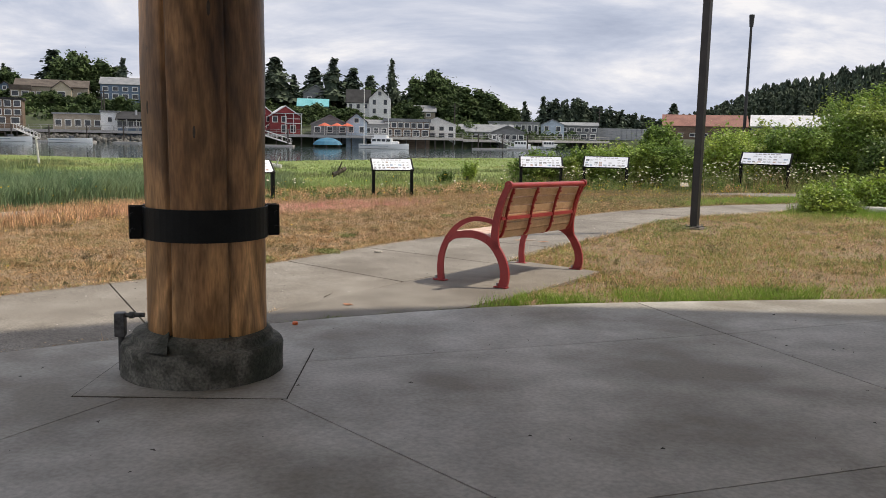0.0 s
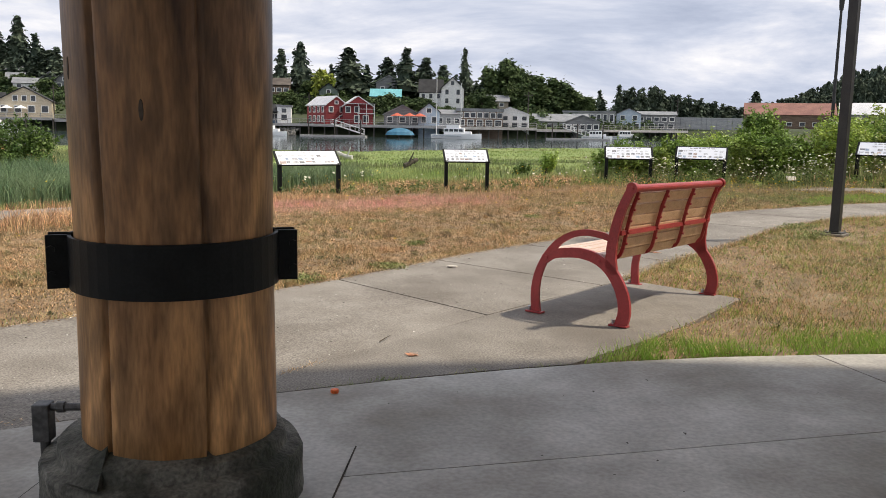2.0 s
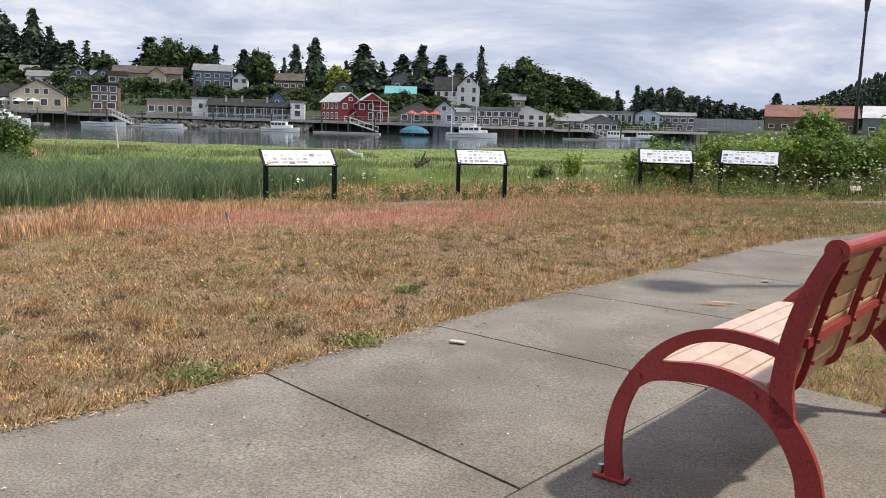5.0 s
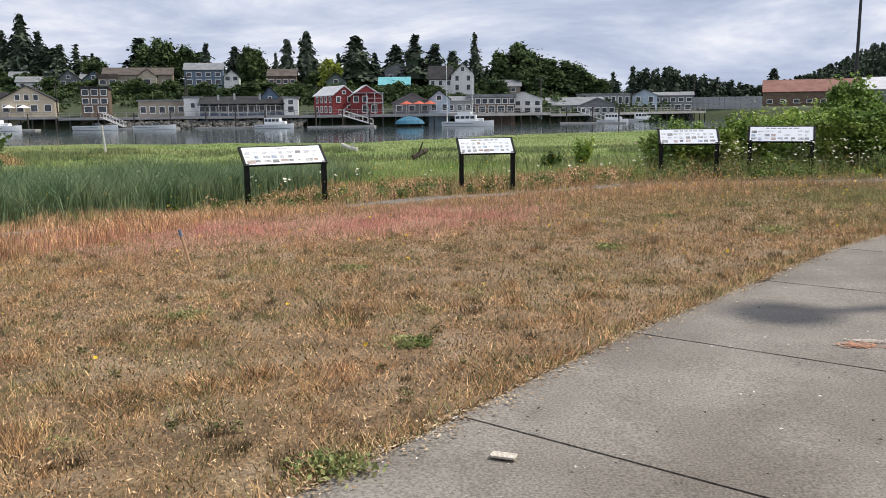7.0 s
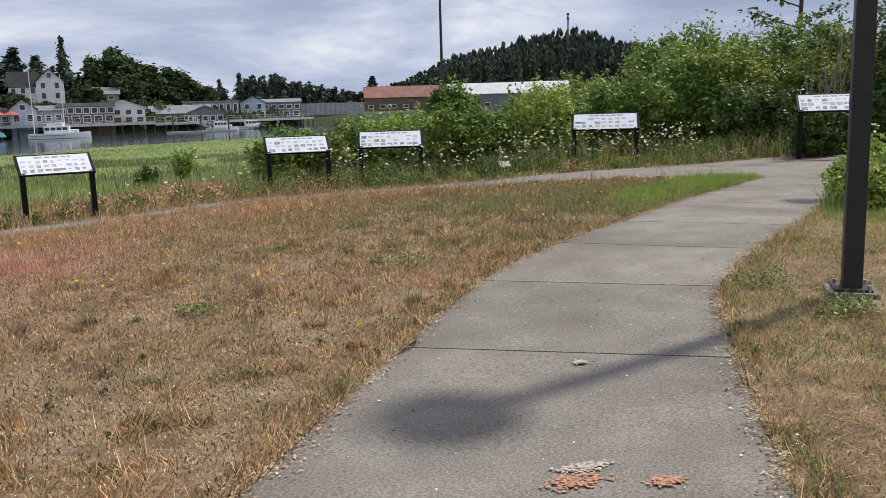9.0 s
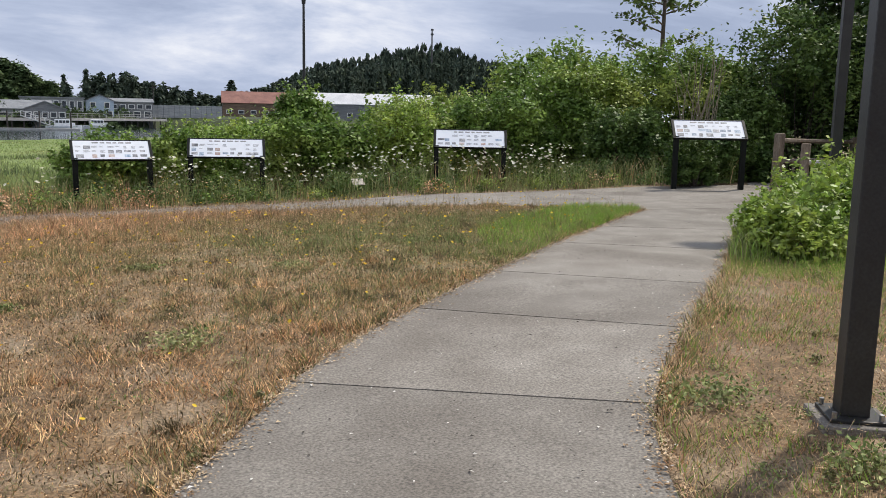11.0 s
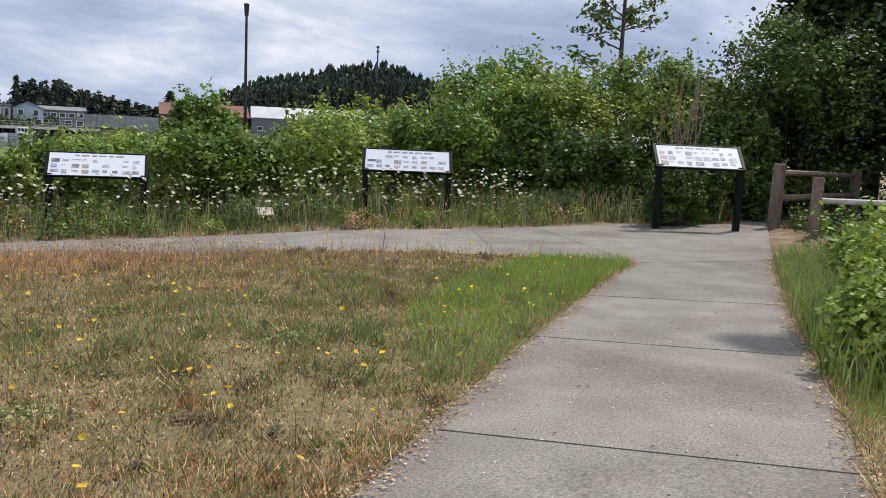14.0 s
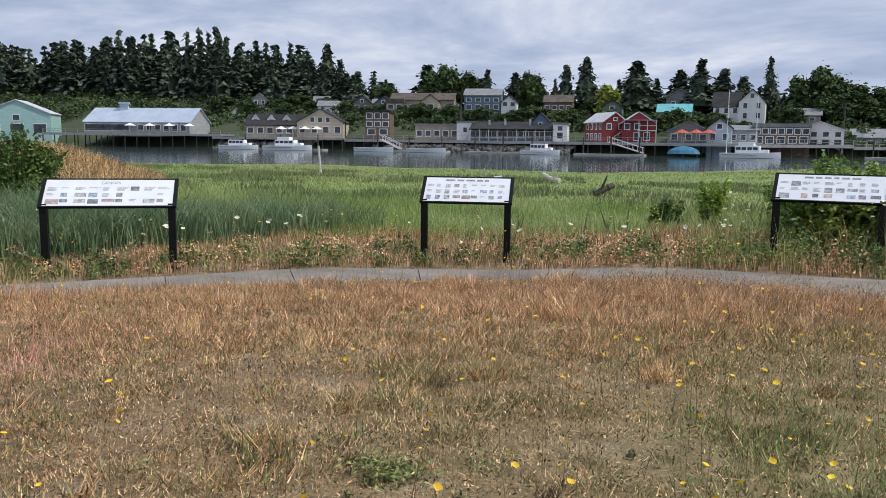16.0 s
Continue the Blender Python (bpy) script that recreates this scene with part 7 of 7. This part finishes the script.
# the restaurant on piles and its neighbours up the harbour
house("pier restaurant with pale blue metal roof", -179.8, -149.2, 178, 14, 1.7, 4.4, 8.1, "x", "w_pale", "roof_blue", ((10, 1.3, 1.6, 1.6, 0.02, 0.42), (6, 1.3, 1.3, 1.5, 0.5, 0.98)), "restaurant", turn=0.35, base=-0.3)
house("pale blue cupola on the restaurant roof", -173.4, -170.8, 181.2, 2, 6.6, 9.2, 9.8, "flat", "w_sky", "roof_blue", (), "cupola")
house("mint green gabled boat shed", -214, -191, 172, 16, 1.0, 6.6, 10.2, "y", "w_mint", "roof_pale", ((1, 4.5, 1.6, 1.4), (3, 1.6, 3.2, 2.4)))
house("dark timber warehouse behind the quay", -184, -168, 200, 10, 1.0, 7.0, 7.5, "flat", "w_brown", "roof_dark", ())
house("white gabled cottage on the slope", -163.5, -157.5, 215, 7, 6.5, 8.6, 10.9, "y", "w_white", "roof_dark", ((1, 1.9, 0.9, 1.1),))

# houses on the hill
h1 = house("large beige house with twin gables", -114.4, -95.5, 225, 10, 8.0, 11.6, 13.6, "x", "w_tan", "roofing", ((3, 1.6, 1.6, 1.1, 0.02, 0.4), (3, 1.6, 1.4, 1.1, 0.5, 0.98)))
house("beige front gable of the large house", -104.2, -99.2, 223.4, 6, 8.0, 11.2, 13.0, "y", "w_cream", "roofing", ((1, 1.7, 1.6, 1.2),), "gable_wing")
house("beige front gable of the large house", -113.6, -108.5, 220.2, 6, 8.0, 10.6, 11.8, "flat", "w_tan", "roofing", ((2, 1.6, 1.4, 1.1),), "gable_wing")
house("two storey blue house with hipped grey roof", -91.9, -81.6, 225, 9, 8.5, 12.6, 14.5, "x", "w_blue", "roof_grey", ((4, 2.9, 1.2, 0.9), (4, 1.0, 1.3, 1.1)))
house("small white house with pitched roof", -81.6, -77.4, 226, 6, 8.4, 10.8, 12.5, "y", "w_white", "roof_dark", ((2, 1.9, 1.1, 1.0),))
house("brown timber house with a broad roof and balcony", -69.2, -61.7, 225, 8, 7.6, 10.6, 12.5, "x", "w_brown", "roofing", ((4, 1.7, 1.1, 0.9),))
house("teal-roofed dark house on the slope", -37.6, -30.1, 214, 8, 5.6, 7.6, 9.5, "x", "w_green", "roof_teal", ((3, 1.0, 1.2, 0.9),))
house("small dark green gabled house", -51.1, -46.3, 215, 7, 7.0, 8.9, 10.7, "y", "w_green", "roof_dark", ((1, 1.6, 0.9, 0.9),))
w6 = house("tall white three storey house with steep gable", -19.8, -14.2, 215, 12, 5.6, 9.9, 12.6, "y", "w_white", "roof_dark", ((2, 1.2, 0.8, 1.2), (2, 3.4, 0.8, 1.2), (1, 5.6, 0.8, 1.0)))
house("white side wing of the tall house", -25.6, -19.8, 217, 8, 5.6, 8.9, 12.2, "x", "w_white", "roof_dark", ((3, 2.4, 0.8, 1.1),))
house("grey craftsman house with two gables", -127.7, -121.5, 225, 8, 8.0, 10.8, 13.1, "y", "w_grey", "roof_dark", ((2, 1.6, 1.0, 1.2), (1, 3.4, 0.8, 0.8)))
house("grey-blue gabled house beside its neighbour", -121.2, -114.9, 226, 8, 8.0, 10.5, 12.8, "y", "w_blue", "roof_dark", ((2, 1.6, 1.0, 1.2), (1, 3.2, 0.8, 0.8)))
house("low white house among trees", -137.6, -130.9, 222, 7, 8.5, 10.0, 11.5, "x", "w_white", "roof_grey", ((2, 0.8, 1.0, 0.8),))
house("grey-roofed house behind the firs", -40, -33, 236, 8, 8.0, 12.0, 14.0, "y", "w_grey", "roof_grey", ((2, 2.4, 0.9, 1.0),))
house("low pale house on the hill", -10, -3, 222, 7, 5.5, 7.0, 8.6, "x", "w_tan", "roof_grey", ((2, 0.7, 1.0, 0.7),))
r9 = np.random.RandomState(340)
n9 = 60000
cx, cy = -340 + 375 * r9.rand(900), 201 + 58 * r9.rand(900)
k9 = r9.randint(0, 900, n9)
hx, hy = cx[k9] + r9.randn(n9) * 1.6, cy[k9] + r9.randn(n9) * 1.4
tall9 = (1.0 + 2.6 * r9.rand(900) ** 2)[k9]
pts = np.c_[hx, hy, land(hx, hy) + tall9 * np.sqrt(r9.rand(n9)) * np.exp(-((hx - cx[k9]) ** 2 + (hy - cy[k9]) ** 2) / 9)]
tagged(new("hillside_shrubs", leaf_mesh("hillside_shrubs", pts, 0.75, 341, "crown")), "dark green shrubs and hedges covering the hillside", "shrubs", kind="stuff")
rr2 = random.Random(9)
for i in range(7):
    x = -166 + i * 7.5 + rr2.uniform(-2, 2)
    z = land1(x, 228 + i % 3 * 6)
    house("small pale house half hidden by trees", x, x + 5, 228 + i % 3 * 6, 6, z, z + 2.4, z + 4.2, rr2.choice("xy"), rr2.choice(("w_white", "w_pale", "w_grey")), "roof_grey", ((2, 1.5, 0.8, 0.9),))


# ---- quay, piles, floats ----
def quay(x0, y0, x1, y1, deck, label, wide=4.5, step=2.6, rail=True):
    d = Vector((x1 - x0, y1 - y0, 0))
    ob = thing("boardwalk", Matrix.Translation((x0, y0, 0)) @ Matrix.Rotation(math.atan2(d.y, d.x), 4, "Z"), label, "pier", "waterfront boardwalk")
    n = int(d.length / step)
    part("deck", box((0, 0, deck - 0.35), (d.length, wide, deck)), "deck", ob)
    part("fascia", box((0, -0.08, deck - 0.55), (d.length, -0.004, deck + 0.05)), "deck", ob)
    pile = cyl((0, 0, -3.4), (0, 0, deck - 0.1), 0.17, 0.15, 7)
    me = bpy.data.meshes.new("pile")
    pile.to_mesh(me)
    pile.free()
    me.materials.append(M["pile"])
    for i in range(n + 1):
        for y in (0.25, wide - 0.4):
            share("pile", me, ob, Matrix.Translation((d.length * i / n, y, 0)))
    if rail:
        part("rail", box((0, 0.05, deck + 0.98), (d.length, 0.15, deck + 1.06)), "deck", ob)
        part("rail", box((0, 0.07, deck + 0.5), (d.length, 0.12, deck + 0.56)), "deck", ob)
        st = bpy.data.meshes.new("rail_post")
        b = box((-0.05, 0.04, deck), (0.05, 0.15, deck + 1.0))
        b.to_mesh(st)
        b.free()
        st.materials.append(M["deck"])
        for i in range(n + 1):
            share("rail_post", st, ob, Matrix.Translation((d.length * i / n, 0, 0)))
    return ob


quay(-186.7, 167.3, -141.6, 183.6, 1.5, "pier deck on tall dark piles under the restaurant", 16, 3.0)
quay(-142, 181, -104, 182, 0.9, "grey plank boardwalk on piles along the shops", 6)
quay(-104, 183, -72, 182.5, 0.6, "grey plank boardwalk with railing along the harbour", 4)
quay(-72, 182, -15, 182, 0.6, "grey plank boardwalk with railing along the harbour", 5)
quay(-15, 182, 4, 196, 0.5, "boardwalk on dark piles bending round the harbour", 9)
quay(4, 196, 20, 208, 0.2, "boardwalk on dark piles bending round the harbour", 9)
quay(20, 208, 46, 238, 0.3, "boardwalk on dark piles bending round the harbour", 9)


def float_dock(x, y, ln, label):
    ob = thing("float_dock", Matrix.Translation((x, y, WATER)), label, "dock", "floating docks")
    part("deck", box((0, 0, -0.2), (ln, 2.2, 0.35), None, 0.03), "deck", ob)
    for i in range(3):
        part("pile", cyl((ln * (0.1 + 0.4 * i), 2.0, -1.5), (ln * (0.1 + 0.4 * i), 2.0, 3.6), 0.16, 0.14, 8), "pile", ob)


def gangway(x, y, dx, label):
    ob = thing("gangway", Matrix.Translation((x, y, 0)), label, "ramp", "gangways")
    a, b = Vector((0, 0, 0.6)), Vector((dx, 0, WATER + 0.5))
    for off in (0.0, 1.3):
        bm = bmesh.new()
        add_strap(bm, [a + Vector((0, off, 0.1)), b + Vector((0, off, 0.1))], 0.16, 0.1, (0, 1, 0))
        add_strap(bm, [a + Vector((0, off, 1.1)), b + Vector((0, off, 1.1))], 0.1, 0.1, (0, 1, 0))
        for i in range(8):
            p = a.lerp(b, i / 7) + Vector((0, off, 0))
            add_cyl(bm, p, p + Vector((0, 0, 1.1)), 0.04, n=5)
        part("side_truss", bm, "trim", ob)
    part("tread", add_strap(bmesh.new(), [a + Vector((0, 0.65, 0)), b + Vector((0, 0.65, 0))], 0.08, 1.3, (0, 1, 0)), "deck", ob)


float_dock(-94, 176, 20, "low floating dock below the boardwalk")
float_dock(-70, 176.5, 16, "low floating dock below the boardwalk")
float_dock(-46, 176, 14, "low floating dock below the boardwalk")
float_dock(-130, 174, 26, "low floating dock below the boardwalk")
float_dock(6, 190, 14, "low floating dock below the boardwalk")
gangway(-40, 179, 7, "white gangway sloping down to the float")
gangway(-92, 179, 5, "white gangway sloping down to the float")
gangway(10, 196, 6, "white gangway sloping down to the float")


def boat(x, y, ln, turn, label, cabin=1, mast=0.0, fly=False):
    ob = thing("boat", Matrix.Translation((x, y, WATER)) @ Matrix.Rotation(radians(turn), 4, "Z"), label, "boat", "moored boats")
    bm = bmesh.new()
    secs, w, hgt = [], ln * 0.14, ln * 0.055 + 0.35
    for i in range(9):
        t = i / 8
        b = w * (1 - max(0, (t - 0.45) / 0.55) ** 2.2)
        top = hgt * (1 + 0.45 * max(0, t - 0.3) ** 1.5)
        u = -ln / 2 + ln * t
        secs.append([bm.verts.new(p) for p in ((u, -b, top), (u, -b * 0.82, 0.05), (u - 0.02 * ln, 0, -0.3), (u, b * 0.82, 0.05), (u, b, top))])
    for p, q in zip(secs, secs[1:]):
        for i in range(4):
            bm.faces.new((p[i], p[i + 1], q[i + 1], q[i]))
        bm.faces.new((p[4], p[0], q[0], q[4]))
    bm.faces.new(secs[0])
    bmesh.ops.recalc_face_normals(bm, faces=bm.faces)
    part("hull", bm, "hull", ob, "white hull")
    part("stripe", box((-ln * 0.47, -w - 0.03, hgt * 0.62), (ln * 0.1, w + 0.03, hgt * 0.7)), "w_blue", ob)
    if cabin:
        c = part("cabin", box((-ln * 0.25, -w * 0.72, hgt), (ln * 0.16, w * 0.72, hgt + 1.35), None, 0.12), "hull", ob)
        for i in range(4):
            u = -ln * 0.23 + ln * 0.095 * i
            part("window", box((u, -w * 0.72 - 0.03, hgt + 0.6), (u + ln * 0.075, w * 0.72 + 0.03, hgt + 1.1)), "glass", c)
        part("fore_cabin", box((ln * 0.14, -w * 0.6, hgt), (ln * 0.30, w * 0.6, hgt + 0.65), None, 0.15), "hull", ob)
        if fly:
            part("flybridge", box((-ln * 0.2, -w * 0.6, hgt + 1.3), (ln * 0.06, w * 0.6, hgt + 2.0), None, 0.1), "hull", ob)
            part("bimini", box((-ln * 0.2, -w * 0.55, hgt + 2.9), (ln * 0.0, w * 0.55, hgt + 3.0)), "trim", ob)
            for u in (-0.19, -0.01):
                part("stanchion", cyl((ln * u, -w * 0.5, hgt + 1.9), (ln * u, -w * 0.5, hgt + 2.95), 0.04, n=6), "steel", ob)
    else:
        part("windscreen", box((-0.2, -w * 0.6, hgt), (0.25, w * 0.6, hgt + 0.55), None, 0.05), "glass", ob)
    if mast:
        part("mast", cyl((ln * 0.08, 0, hgt), (ln * 0.08, 0, mast), 0.09, 0.06, 8), "trim", ob)
        part("boom", cyl((ln * 0.08, 0, hgt + 1.9), (-ln * 0.38, 0, hgt + 1.8), 0.07, n=8), "trim", ob)
    return ob


boat(-112, 172, 11.5, 12, "white cabin cruiser with flybridge at the float", 1, 0, True)
boat(-126, 172, 9.5, 14, "white low cabin boat at the float", 1)
boat(-90, 173.5, 10, -8, "white sleek motorboat at the float", 0)
boat(-77.5, 174, 9, -4, "white open motorboat beside the rocks", 0)
boat(-52.5, 175, 8, 0, "white small cabin boat with blue stripe", 1)
boat(-13, 178, 10.5, -3, "white cruising sailboat with two masts", 1, 11.5, True)
boat(-198, 150, 11, 70, "white cabin cruiser by the mint boat shed", 1, 0, True)
boat(18, 200, 7, 0, "white small cabin boat under the boardwalk", 1)
boat(26, 212, 7, 10, "white small cabin boat under the boardwalk", 1)
part_mast = thing("mast", Matrix.Translation((-17.4, 179, WATER)), "tall white sailboat mast", "mast")
part("pole", cyl((0, 0, 0.4), (0, 0, 12.5), 0.09, 0.06, 8), "trim", part_mast)
bm = lathe([(2.6, 0.6), (2.2, 1.3), (1.2, 1.9), (0.1, 2.1)], 14, lambda a, z: 1 + 0.25 * math.sin(2 * a + 1) * 1.0)
tagged(part("tarp_cover", bm, "tarp"), "blue tarpaulin draped over a small boat", "tarp").matrix_basis = Matrix.Translation((-25, 178, WATER))


def umbrella(x, y, z, mat_name, label):
    ob = thing("parasol", Matrix.Translation((x, y, z)), label, "parasol", "terrace parasols")
    part("pole", cyl((0, 0, 0), (0, 0, 2.5), 0.05, n=6), "trim", ob)
    bm = bmesh.new()
    bmesh.ops.create_cone(bm, cap_ends=False, segments=8, radius1=1.5, radius2=0.04, depth=0.7, matrix=Matrix.Translation((0, 0, 2.35)))
    part("canopy", bm, mat_name, ob)


for x in (-26.5, -23.8, -21.5):
    umbrella(x, 184, 0.6, "canvas", "red-orange parasol on the terrace")
for x in (-123, -119.5, -116, -112.5):
    umbrella(x, 184.2, 0.9, "trim", "white parasol on the quay")
for x in (-160, -155, -150, -165):
    umbrella(x, 168.4 + (x + 186.7) * 0.361, 1.5, "trim", "white parasol on the pier")


def rocks(x0, x1, y, z0, z1, n, seed):
    r = np.random.RandomState(seed)
    bm = bmesh.new()
    for i in range(n):
        t = r.rand()
        s = 0.25 + 0.4 * r.rand()
        m = Matrix.Translation((x0 + (x1 - x0) * r.rand(), y - 2.2 + 3.2 * t, z0 + (z1 - z0) * t)) @ Euler(tuple(r.rand(3) * 6)).to_matrix().to_4x4() @ Matrix.Diagonal((s, s * 0.8, s * 0.6, 1))
        bmesh.ops.create_icosphere(bm, subdivisions=1, radius=1, matrix=m)
    tagged(part("riprap", bm, "riprap"), "grey boulder bank below the boardwalk", "rocks", kind="stuff")


rocks(-92, -48, 181.5, -2.1, -0.5, 620, 91)
rocks(-140, -118, 181, -2.1, -0.4, 260, 92)


# ---- poles and masts ----
def utility_pole(x, y, top, label):
    z = land1(x, y)
    ob = thing("utility_pole", Matrix.Translation((x, y, z)), label, "pole", "utility poles")
    part("pole", cyl((0, 0, -1), (0, 0, top - z), 0.17, 0.12, 8), "pile", ob)
    part("crossarm", box((-1.1, -0.06, top - z - 0.9), (1.1, 0.06, top - z - 0.75)), "pile", ob)


for x, y, top in ((-108, 190, 8.5), (-77, 190, 10), (-80, 196, 9), (-49, 196, 7.5), (-139, 196, 10), (2, 206, 9), (45, 250, 9.5), (-165, 196, 14)):
    utility_pole(x, y, top, "dark wooden utility pole behind the waterfront")
mast = thing("light_mast", Matrix.Translation((88, 250, land1(88, 250))), "very tall slim dark light mast with a drum head", "light mast")
zt = 37.5 - land1(87, 250)
part("pole", cyl((0, 0, -1), (0, 0, zt - 3.4), 0.5, 0.34, 10), "bronze", mast)
part("drum_head", cyl((0, 0, zt - 3.4), (0, 0, zt), 0.55, 0.8, 12), "bronze", mast)
tower = thing("radio_tower", Matrix.Translation((190, 360, land1(190, 360))), "thin antenna tower on the wooded hill", "tower")
part("pole", cyl((0, 0, 0), (0, 0, 41), 0.5, 0.3, 6), "galv", tower)
for z in (38.5, 40.5):
    part("antenna_ring", lathe([(0.6, z - 0.4), (0.7, z), (0.6, z + 0.4)], 10), "galv", tower)
